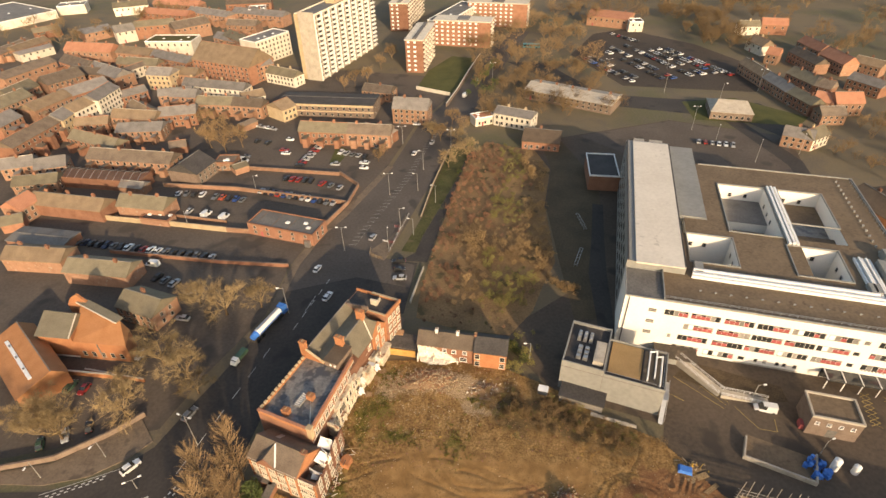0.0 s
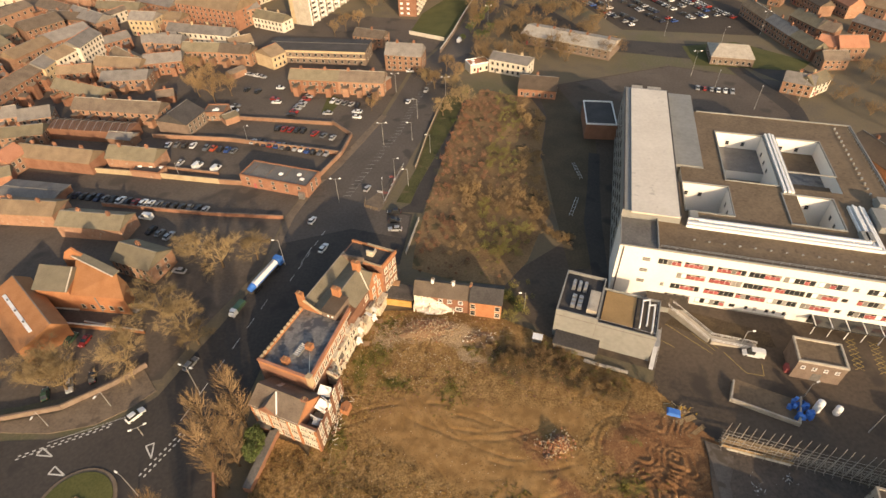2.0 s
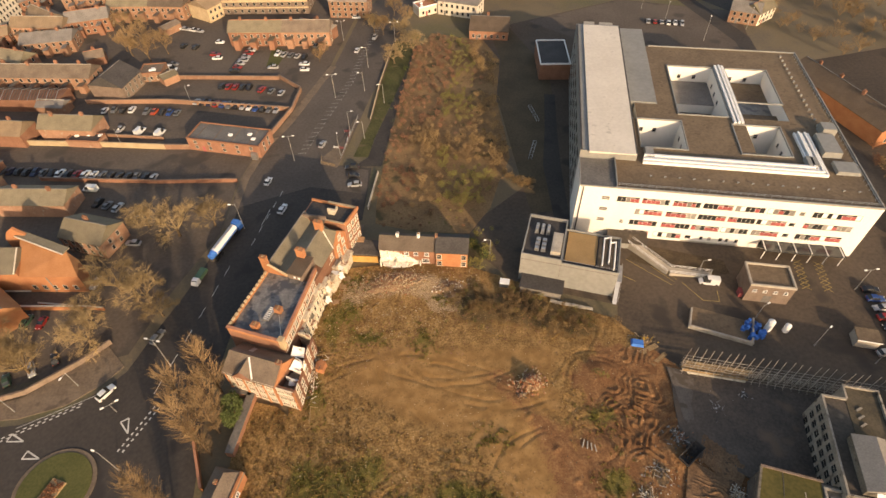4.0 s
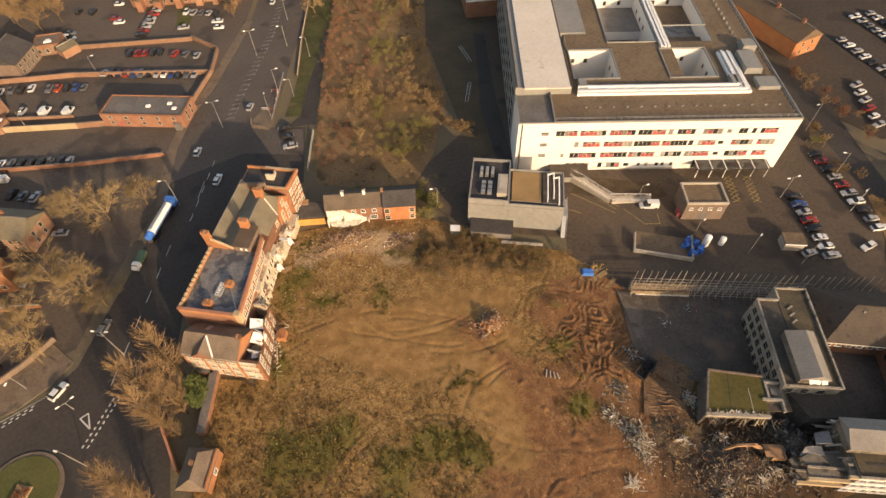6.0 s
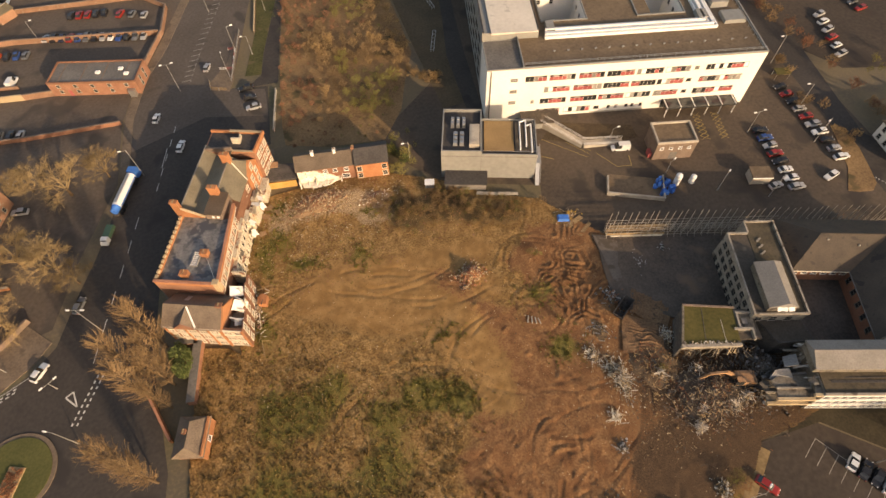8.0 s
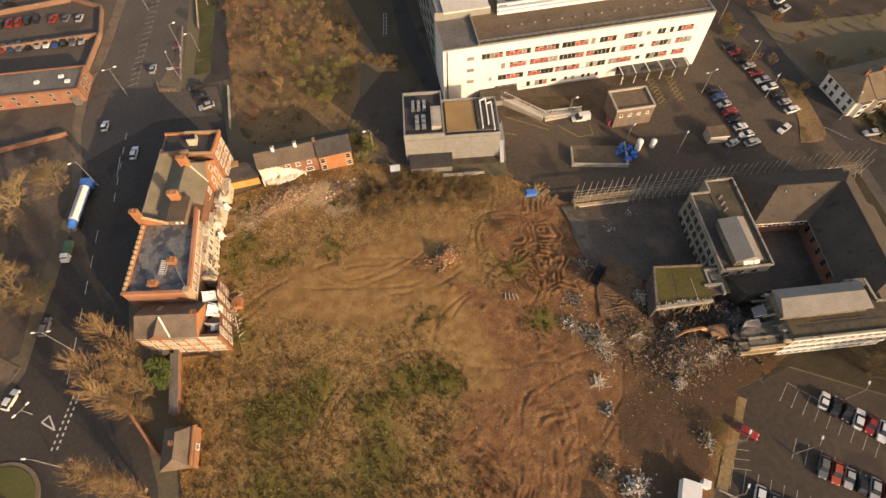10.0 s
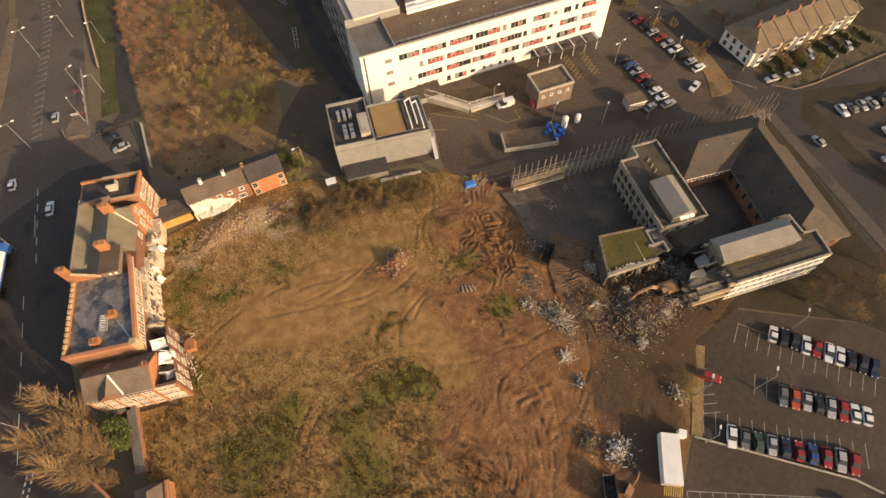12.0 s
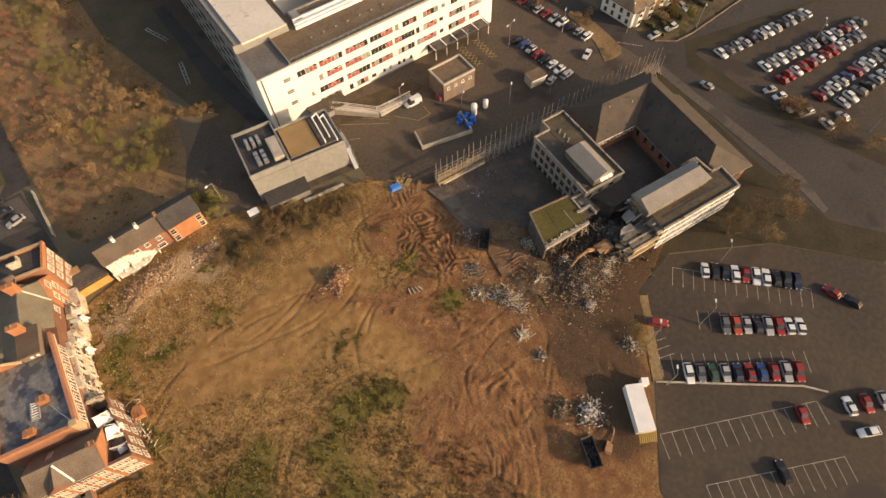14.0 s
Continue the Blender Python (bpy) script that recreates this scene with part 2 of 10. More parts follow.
def part(name, geo, material, parent=None, label="", at=None, smooth=False):
    """Links a mesh as one object, under a thing or a part."""
    me = geo if isinstance(geo, bpy.types.Mesh) else geo.mesh(name, material, smooth)
    ob = new(name, me)
    if parent is not None:
        ob.parent = parent
    if at is not None:
        ob.matrix_basis = at
    return tagged(ob, label) if label else ob


def thing(name, label, category, at, group="", kind=""):
    """An empty at a thing's base, for its parts."""
    ob = new(name)
    ob.empty_display_size = 0.2
    ob.matrix_basis = at
    return tagged(ob, label, category, group, kind)


def setting(name, geo, material, label, category, parent=None, kind="structure"):
    ob = part(name, geo, material, parent)
    return tagged(ob, label, category, kind=kind)


# ---- the ground ----
def sheet(name, pts, z, material, label, category, thick=0.0):
    """A flat piece of ground in the plan; with a thickness it is a raised slab."""
    g = Geo()
    if thick:
        g.prism(pts, z - thick, z)
    else:
        g.quad(*[(x, y, z) for x, y in pts])
    return setting(name, g, material, label, category)


def grounds():
    m = bpy.data.materials.new("open_ground")
    m.use_nodes = True
    n, l = m.node_tree.nodes, m.node_tree.links
    pos = n.new("ShaderNodeNewGeometry").outputs["Position"]
    parts = []
    for scale in (0.012, 0.09, 1.3):
        t = n.new("ShaderNodeTexNoise")
        t.inputs["Scale"].default_value, t.inputs["Detail"].default_value = scale, 6
        l.new(pos, t.inputs["Vector"])
        parts.append(t.outputs["Fac"])
    col = (0.135, 0.105, 0.062, 1)
    ramps = []
    for fac, lo, hi, rgb in ((parts[0], 0.50, 0.60, (0.075, 0.078, 0.034, 1)), (parts[1], 0.48, 0.66, (0.10, 0.082, 0.06, 1)), (parts[2], 0.45, 0.75, (0.165, 0.125, 0.072, 1))):
        r = n.new("ShaderNodeMapRange")
        r.inputs[1].default_value, r.inputs[2].default_value, r.inputs[4].default_value = lo, hi, 0.75
        l.new(fac, r.inputs[0])
        mx = n.new("ShaderNodeMix")
        mx.data_type = "RGBA"
        mx.inputs["A"].default_value = col
        if ramps:
            l.new(ramps[-1], mx.inputs["A"])
        mx.inputs["B"].default_value = rgb
        l.new(r.outputs[0], mx.inputs["Factor"])
        ramps.append(mx.outputs["Result"])
    l.new(ramps[-1], n["Principled BSDF"].inputs["Base Color"])
    n["Principled BSDF"].inputs["Roughness"].default_value = 0.95
    s = 4200
    setting("ground", Geo().quad((-s, -s, 0), (s, -s, 0), (s, s, 0), (-s, s, 0)), m, "dry winter ground of patchy grass and earth", "ground")


# dark brown for asphalt beside the lane, hospital shade included in the colour
MAT["lane_shade_ground"] = mat("lane_shade_ground", (0.062, 0.048, 0.030), (0.115, 0.088, 0.052), 0.1, 1.5, 0.95)
MAT["straw_ground"] = mat("straw_ground", (0.16, 0.105, 0.048), (0.31, 0.21, 0.10), 0.12, 1.6, 0.95, fleck=((0.11, 0.085, 0.035), 0.2, 0.6), bump=0.8)
MAT["bank_ground"] = mat("bank_ground", (0.135, 0.084, 0.042), (0.270, 0.172, 0.082), 0.1, 1.8, 0.95, fleck=((0.085, 0.066, 0.030), 0.15, 0.6), bump=0.9)
MAT["bank_soil"] = mat("bank_soil", (0.050, 0.036, 0.022), (0.105, 0.076, 0.044), 0.3, 2.5, 0.95, bump=0.8)
MAT["rough_turf"] = mat("rough_turf", (0.028, 0.024, 0.014), (0.060, 0.047, 0.026), 0.15, 2.0, 0.95, bump=0.6)
MAT["verge_turf"] = mat("verge_turf", (0.036, 0.040, 0.014), (0.088, 0.082, 0.030), 0.12, 1.4, 0.95, fleck=((0.105, 0.085, 0.042), 0.18, 0.6))
grounds()
sheet("town_yards", [(-330, 40), (-104, 75), (-72, 82), (-66, 100), (-56, 122), (-54, 146), (-49, 163), (-42, 176), (-36, 190), (-26, 216), (-15, 261), (2, 298), (10, 330), (-330, 420)],
      0.03, "town_yard", "worn tarmac yards and lanes between the terraces", "ground")
sheet("main_road", [(-150, 58), (-102, 66), (-92, 66), (-83, 68), (-75.5, 72.7), (-71, 77), (-66, 90), (-62, 99), (-54, 121), (-52, 146), (-47, 163), (-40, 176), (-34, 190), (-24, 216),
                    (-13, 261), (4, 298), (25, 355), (52, 430), (66, 430), (40, 355), (17, 282), (9, 260), (3, 226), (-9, 192), (-18, 160), (-21.5, 150), (-10, 147), (-13.5, 122), (-33, 124),
                    (-47, 87), (-50, 67), (-49, 40), (-60, -20), (-150, -20)],
      0.06, "asphalt", "dark asphalt main road with worn lane markings", "road")
sheet("old_road", [(-52.8, 133), (-52, 146), (-47, 163), (-40, 176), (-34, 190), (-24, 216), (-13, 261), (4, 298), (25, 355), (52, 430), (66, 430), (40, 355), (17, 282), (9, 260), (3, 226), (-9, 192), (-18, 160), (-21.5, 150), (-11, 146), (-12, 134), (-30, 140)],
      0.064, "old_asphalt", "paler worn asphalt of the main road", "road")
sheet("hospital_yard", [(14, 112), (27.5, 91.5), (52.5, 81), (50, 74), (58, 64), (64, 59.5), (133, 36), (146, 44), (150, 90), (150, 190), (165, 240), (115, 262), (60, 245), (42, 240), (38, 190), (42, 150), (38, 130)],
      0.05, "yard", "brown-grey tarmac yard round the hospital", "yard")
sheet("east_ground", [(112, -22), (119, -45), (150, -110), (260, -110), (260, 40), (160, 60), (140, 32), (136, 10)], 0.02, "rough_turf", "dark rough grass round the east car park", "ground")
sheet("staff_car_park", [(63, 5), (79, 4), (97, -14), (108, -36), (80, -90), (10, -90), (24, -30), (31, -19.5), (41, -13.5), (50, -8), (57, -4)],
      0.055, "carpark", "brown tarmac staff car park with white bays", "car park")
sheet("east_road", [(119, -40), (138, -45), (137, -18), (136.5, 12), (140, 30), (150, 36), (230, -8), (236, 4), (160, 48), (150, 58), (146, 66), (156, 108), (151.5, 150), (149.5, 178), (158, 215), (150, 262), (142, 262), (150, 212), (144, 178), (145, 150), (146, 112),
                     (139, 62), (134, 36), (131, 28), (118, -2), (112, -22)],
      0.07, "asphalt", "grey asphalt side road past the site", "road")
sheet("east_car_park", [(142, 14), (147, 31), (190, 13), (235, -14), (215, -75), (150, -60), (139, -12)], 0.05, "carpark", "tarmac public car park with many parked cars", "car park")
sheet("north_car_park", [(86, 372), (105, 312), (176, 298), (200, 330), (176, 390), (138, 432), (112, 420)], 0.05, "carpark", "large tarmac car park beyond the hospital", "car park")
sheet("north_lot", [(92, 214), (149, 205), (164, 240), (115, 261), (66, 245.5)], 0.056, "town_yard", "worn grey tarmac lot behind the hospital", "yard")
sheet("far_road", [(42, 360), (66, 356), (90, 300), (120, 292), (170, 282), (180, 250), (162, 240), (150, 262), (92, 282), (60, 330)], 0.045, "asphalt", "side road by the far car park", "road")
sheet("north_east_park", [(160, 90), (150, 110), (160, 190), (230, 200), (240, 100), (190, 80)], 0.045, "carpark", "tarmac car park beside the tree belt", "car park")
sheet("tower_lawn", [(-16, 314.5), (3, 303), (7.6, 312), (15, 341), (21, 368), (6, 374), (-9, 346)], 0.08, "lawn", "sloping green lawn below the flats", "lawn")
sheet("verge", [(-16.0, 154), (-11, 153), (-8.6, 163), (2.5, 197.2), (12, 232), (3.4, 236), (-0.9, 217), (-4.6, 201), (-9.0, 176), (-13.2, 163)], 0.10, "verge_turf", "green grass verge along the main road", "verge")
# path in dark asphalt colour, which stands in for the scrub's shade
sheet("verge_path", [(-16, 148.4), (-6.6, 147.4), (1.2, 184), (9.4, 221), (14, 233), (12.05, 232), (2.55, 197.2), (-8.55, 163), (-10.95, 153)], 0.115, "asphalt", "narrow path between verge and bank, dark colour for scrub shade", "path")
sheet("yard_lawn", [(-51.5, 240), (-44.5, 234), (-48.5, 219), (-52.5, 222)], 0.06, "lawn", "triangle of rough lawn between the parked cars", "lawn")
sheet("far_lawn", [(128, 262), (176, 252), (186, 262), (160, 290), (130, 286)], 0.08, "lawn", "grass bank beside the supermarket", "lawn")
sheet("east_lawn", [(72, 4.4), (79.5, 4.0), (97, -13.6), (108, -36), (119, -40), (112, -22), (118, -2), (131, 28), (134, 36), (122, 36.5), (104.5, 9), (99, 1.8), (83, 7.2), (74, 5.6)], 0.12, "rough_turf", "rough brown grass below the derelict block", "lawn")
sheet("footpath", [(133.4, 36.7), (127.8, 19.6), (123.7, 7.7), (118.1, -10.1), (113.0, -20.0), (115.0, -20.6), (121.2, -11.6), (126.9, 5.6), (131.4, 21.4), (136.4, 36.0)], 0.14, "old_asphalt", "worn footpath along the side road", "pavement", 0.1)
sheet("corner_verge", [(139.6, 71.7), (136.6, 64.5), (133.0, 57.0), (127.5, 50.6), (130, 49.2), (133.7, 48.4), (136.2, 50.0), (138.0, 54.1), (141.0, 62), (142, 70)], 0.17, "bank_ground", "brown kerbed verge at the junction", "verge", 0.12)
sheet("hospital_lawn", [(60, 96), (74, 88), (86, 87), (86.5, 92), (66, 101)], 0.09, "bank_soil", "brown planted bank under the hospital windows", "lawn")

# court of mud and tarmac; the sheet's darkness is partly painted shadow
sheet("ward_court", [(57.5, 61.5), (62, 59.5), (84, 52.0), (120, 37), (112, 24), (104, 8), (96, 14), (80, 20), (70, 30), (60, 38), (54, 40.5), (54.2, 46), (55.5, 52), (57.0, 57)], 0.75, "shaded_court_mud", "muddy tarmac court between the derelict wards, darkened partly for shade", "yard", 0.7)
MAT["swept_mud"] = mat("swept_mud", (0.095, 0.080, 0.066), (0.150, 0.126, 0.104), 0.5, 2.5, 0.85, fleck=((0.085, 0.068, 0.052), 0.4, 0.55))
sheet("swept_track", [(57.6, 61.0), (62.5, 57.6), (61.0, 54.4), (59.2, 51.5), (58.4, 48.0), (56.0, 47.2), (56.6, 51.5), (57.2, 56.0)], 0.756, "swept_mud", "pale wheel-swept mud curving into the court", "track")


def tracked_mud(corners, turns, seed):
    """A patch of soil churned into parallel ridges, sunk at its rim."""
    a, b, c, d = (Vector(p) for p in corners)
    nu, nv = 84, 48
    vs, fs = [], []
    for i in range(nu + 1):
        for j in range(nv + 1):
            u, v = i / nu, j / nv
            p = a.lerp(b, u).lerp(d.lerp(c, u), v)
            wob = noise.noise((p.x * 0.35, p.y * 0.35, seed)) * 1.4
            rim = min(1.0, 5 * u, 5 * (1 - u), 5 * v, 5 * (1 - v)) + 0.5 * noise.noise((p.x * 0.6, p.y * 0.6, seed + 3)) - 0.25
            ridge = max(0.0, math.sin((u * turns + wob) * 2 * math.pi)) ** 1.5
            cut = min(1.0, max(0.0, 0.6 + 1.6 * noise.noise((p.x * 0.8, p.y * 0.8, seed + 5))))
            vs.append((p.x, p.y, 0.70 + (0.12 + 0.30 * ridge * cut) * rim + 0.05 * noise.noise((p.x * 3, p.y * 3, seed))))
    for i in range(nu):
        for j in range(nv):
            k = i * (nv + 1) + j
            fs.append((k, k + nv + 1, k + nv + 2, k + 1))
    me = bpy.data.meshes.new("tracked_mud")
    me.from_pydata(vs, [], fs)
    me.shade_smooth()
    me.materials.append(MAT["track_soil"])
    tagged(new("tracked_mud", me), "brown soil churned by tracks in the court", "earth", kind="stuff")


MAT["track_soil"] = mat("track_soil", (0.115, 0.068, 0.038), (0.235, 0.142, 0.078), 0.4, 2.5, 0.95, fleck=((0.085, 0.055, 0.035), 0.7, 0.58), bump=0.6)
tracked_mud([(58.6, 46.0), (66.0, 37.4), (60.6, 32.2), (55.4, 40.0)], 9, 4.0)
tracked_mud([(60.5, 34.0), (57.5, 27.5), (49.0, 31.0), (53.6, 40.0)], 8, 9.0)
sheet("entrance_verge", [(66.2, 2.6), (50.6, -9.6), (49.0, -8.2), (64.6, 4.6)], 0.30, "straw_ground", "strip of rough brown grass", "verge", 0.25)
sheet("bank_earth", [(-9.5, 120), (-9, 128), (-6, 148), (2, 186), (10, 222), (20, 241), (42, 230), (46, 212), (39, 182), (38, 160), (37, 146), (31, 134), (26, 122), (18, 112), (2, 115)], 0.12, "bank_ground", "rust-brown earth of the overgrown bank", "bank")
# lane-side strip: dark asphalt and shade painted as one flat sheet
sheet("lane_grass", [(38, 118), (46, 118), (60, 176), (64, 200), (56, 240), (46, 235), (46.5, 212), (39.5, 182), (38.5, 150)], 0.09, "lane_shade_ground", "strip along the hospital lane coloured as shaded asphalt", "lawn")
sheet("hospital_lane", [(44, 112), (48.5, 111), (53, 140), (57, 160), (62, 182), (58, 183), (52.5, 160), (47, 140)], 0.11, "asphalt", "narrow asphalt lane beside the hospital", "road")

# raised pavements
sheet("pavement", [(-150, 61), (-104.5, 68), (-92.5, 67.5), (-83, 69.5), (-76, 74), (-72, 78.5), (-77.5, 85), (-84, 79.5), (-93.5, 73), (-105, 70.8), (-150, 66)], 0.16, "paving", "paved footway behind a stone kerb", "pavement", 0.16)
sheet("pavement", [(-53, 124), (-50.5, 147), (-45.5, 164), (-38.5, 177), (-33, 191), (-23, 217), (-25.5, 218), (-36, 192), (-41.5, 178), (-48, 165), (-53, 148), (-55.5, 124)], 0.16, "paving", "paved footway along the main road", "pavement", 0.16)
sheet("pavement", [(-47, 84), (-45, 78), (-37, 100), (-29.5, 117), (-14, 112), (-13, 120), (-33, 123)], 0.16, "paving", "paved footway beside the brick building", "pavement", 0.16)
sheet("pavement", [(-27.2, 151.6), (-21.6, 148.8), (-20.0, 152.5), (-14.4, 176.0), (-15.6, 177.2), (-20.2, 163), (-26.8, 155)], 0.16, "paving", "paved traffic island at the junction", "pavement", 0.16)


def roundabout():
    t = thing("roundabout", "grassed roundabout with a stone kerb and flower bed", "roundabout", pose(-78.5, 50.5, 0.06))
    ring = [(8.3 * math.cos(a), 8.3 * math.sin(a)) for a in np.linspace(0, 2 * math.pi, 48, endpoint=False)]
    turf = [(7.4 * math.cos(a), 7.4 * math.sin(a)) for a in np.linspace(0, 2 * math.pi, 48, endpoint=False)]
    part("kerb", Geo().prism(ring, 0, 0.16), "paving", t)
    part("turf", Geo().prism(turf, 0.1, 0.30), "lawn", t)
    part("flower_bed", Geo().box(-1.8, 1.8, -3.2, 3.2, 0.2, 0.42, 0.15), "wood", t, "brown earth flower bed", at=pose(-0.5, -1.5, 0.05, 0, 0, -25))
    rng = random.Random(3)
    g = Geo()
    for _ in range(160):
        x, y = rng.uniform(-1.5, 1.5), rng.uniform(-2.9, 2.9)
        g.box(x - 0.15, x + 0.15, y - 0.15, y + 0.15, 0.3, 0.55 + rng.random() * 0.2, 0.06)
    part("bedding", g, "rust", t, "low reddish winter bedding", at=pose(-0.5, -1.5, 0.1, 0, 0, -25))


roundabout()


def dashes(name, p, q, n, w, fill=0.5, label="broken white lane line", z=0.075):
    """Painted strokes from p to q."""
    p, q = Vector((*p, z)), Vector((*q, z))
    d = q - p
    s = Vector((-d.y, d.x, 0)).normalized() * w / 2
    g = Geo()
    for i in range(n):
        a, b = p + d * (i / n), p + d * ((i + fill) / n)
        g.quad(a + s, a - s, b - s, b + s)
    return setting(name, g, "paint", label, "road marking")


dashes("lane_line", (-63, 70), (-50, 112), 6, 0.15)
dashes("lane_line", (-46, 116), (-38, 142), 5, 0.15)
dashes("lane_line", (-44, 124), (-42, 131), 1, 0.15, 1.0)
dashes("give_way_line", (-66.5, 56.5), (-60.5, 67), 9, 0.35)
dashes("give_way_line", (-67.6, 56.8), (-61.6, 67.3), 9, 0.35)
dashes("give_way_line", (-97, 62), (-78.5, 70), 14, 0.3)
dashes("give_way_line", (-97.2, 61.2), (-78.7, 69.2), 14, 0.3)
dashes("kerb_line", (-92, 65.2), (-76, 71.6), 1, 0.12, 1.0, "pale kerb line")


def hatching():
    g = Geo()
    line = [Vector((*p, 0.078)) for p in ((-34.0, 158.0), (-32.4, 162.6), (-30.1, 169.7), (-25.9, 180.5), (-17.3, 203.2), (-9.5, 234.0), (-4.0, 252.0))]
    for a, b in zip(line, line[1:]):
        d = (b - a).normalized()
        w = Vector((d.y, -d.x, 0))
        n = max(1, round((b - a).length / 2.6))
        for k in range(n):
            p = a + d * ((b - a).length * k / n)
            g.quad(p - w * 1.25, p - w * 1.25 + d * 0.26, p + w * 1.2 + d * 1.25, p + w * 1.2 + d * 0.98)
            if k % 4 != 3:
                g.quad(p + w * 1.2, p + w * 1.34, p + w * 1.34 + d * 1.7, p + w * 1.2 + d * 1.7)
    setting("central_hatching", g, "worn_paint", "worn white hatching down the middle of the road", "road marking")
    tri = Geo()
    for x, y, r in ((-67.3, 62.6, 25), (-91, 62.5, 70), (-86, 58.0, 70)):
        m = pose(x, y, 0.078, 0, 0, r)
        for p, q in (((-0.9, 1.7), (0.9, 1.7)), ((0.9, 1.7), (0, -2.0)), ((0, -2.0), (-0.9, 1.7))):
            p, q = m @ Vector((*p, 0)), m @ Vector((*q, 0))
            w = Vector((p.y - q.y, q.x - p.x, 0)).normalized() * 0.16
            tri.quad(p - w, p + w, q + w, q - w)
    setting("give_way_triangle", tri, "paint", "white give way triangles on the asphalt", "road marking")


hatching()


def bays(name, p, q, n, deep, head=True, label="white painted parking bays"):
    """A row of bay lines from p to q, each running deep to the right of the row."""
    p, q = Vector((*p, 0.07)), Vector((*q, 0.07))
    d = (q - p).normalized()
    s = Vector((d.y, -d.x, 0))
    g, w = Geo(), 0.05
    if head:
        g.quad(p - s * w, p + s * w, q + s * w, q - s * w)
    for i in range(n + 1):
        c = p + (q - p) * (i / n)
        g.quad(c - d * w, c + d * w, c + d * w + s * deep, c - d * w + s * deep)
    return setting(name, g, "bay_paint", label, "road marking")


MAT["bay_paint"] = mat("bay_paint", (0.22, 0.20, 0.17), (0.48, 0.45, 0.40), 0.6, 3.0, 0.8, bump=0.0)
bays("parking_bays", (40.4, -14.4), (66.4, -36.0), 14, 4.8)
bays("parking_bays", (37.4, -25.8), (59.1, -44.2), 13, 4.7)
bays("parking_bays", (76.4, 1.6), (90.8, -25.5), 13, 4.9)
bays("parking_bays", (66.0, -10.5), (78.5, -28.5), 9, -4.6, False)
bays("parking_bays", (51.5, -9.3), (71.5, -33.0), 13, -4.9, False)
bays("parking_bays", (58.2, 2.0), (53.2, -5.8), 5, -5.2, False)


def yard_paint():
    g = Geo()
    m = pose(104, 85.5, 0.062, 0, 0, -16)
    for i in range(7):
        for j, k in ((0, 1), (1, 0)):
            for x0 in (0, 5.5):
                a, b = m @ Vector((x0 + j * 2.4, i * 1.5 - 6, 0)), m @ Vector((x0 + k * 2.4, i * 1.5 - 4.5, 0))
                w = Vector((a.y - b.y, b.x - a.x, 0)).normalized() * 0.07
                g.quad(a - w, a + w, b + w, b - w)
    setting("yellow_hatching", g, "yellow_paint", "faded yellow hatched bays outside the entrance", "road marking")
    g = Geo()
    for p, q in (((63, 97), (70, 86.5)), ((64.2, 97.6), (71, 87.2)), ((60, 96), (69, 85.5)), ((55, 92), (60, 88)), ((72, 86), (75, 79.5)), ((75, 79.5), (79, 78.5)), ((79, 78.5), (80, 82))):
        p, q = Vector((*p, 0.062)), Vector((*q, 0.062))
        w = Vector((p.y - q.y, q.x - p.x, 0)).normalized() * 0.07
        g.quad(p - w, p + w, q + w, q - w)
    for i in range(9):
        p = Vector((61.0 + i, 94.5 - i * 1.15, 0.062))
        g.quad(p, p + Vector((0.12, 0.1, 0)), p + Vector((1.7, 1.3, 0)), p + Vector((1.58, 1.2, 0)))
    setting("yellow_lines", g, "yellow_paint", "yellow no-parking lines on the hospital yard", "road marking")


yard_paint()
dashes("give_way_line", (137.0, 52.6), (140.6, 44.6), 10, 0.2, z=0.085)

# ---- the cleared site: uneven earth with grass, ruts and heaps ----
SITE = [(-31.0, 60), (-30.6, 72), (-17.8, 104), (-9.2, 103.9), (15.8, 99.1), (27.4, 92.6), (37, 84), (50, 77), (57, 66), (62, 59), (80, 53), (100, 46), (120, 36), (104, 8), (100, 1.2), (83, 6.6), (74, 5.0), (66, 5), (57, -3), (50, -7), (41, -13),
        (31, -19), (24, -30), (10, -90), (-48, -90), (-47, 20), (-44.5, 40), (-42.5, 52), (-39.5, 65), (-34, 63)]
BARE = [(17, 62, 4, 5), (21, 54, 4, 6), (25, 47, 4, 6), (28, 39, 4, 6), (33, 31, 5, 6), (40, 26, 8, 8), (46, 48, 10, 12), (46, 62, 10, 6), (54, 60, 6, 6), (50, 28, 18, 20), (16, 14, 10, 12), (30, 12, 14, 14), (40, 2, 14, 14), (22, 26, 8, 8), (70, 40, 24, 16), (4, -20, 30, 14)]
GREEN = [(9, 35.5, 5.5, 4.2), (4, 38.5, 4, 4), (12.5, 33, 3, 4), (13.3, 49.2, 3.6, 2.2), (-4, 36, 5, 4), (-13, 45, 5, 4.5), (-20, 43, 6, 5.5), (-27, 44, 4.5, 6), (-15.7, 97, 4, 3), (-12.6, 79, 4, 2.2), (8.4, 89, 3.4, 2), (1, 76, 2.6, 3.6), (-22, 82, 2.6, 7), (-25, 64, 3, 6), (38, 51.5, 4.5, 3.4), (37.5, 37, 4, 3), (-30, 24, 12, 14), (-8, 24, 8, 8), (-17, 88, 3, 5)]
SCRUB = [(20, 84, 8, 5), (31, 80, 7, 4), (41, 75.5, 6, 3), (14, 86, 4, 4), (27, 86, 6, 3)]
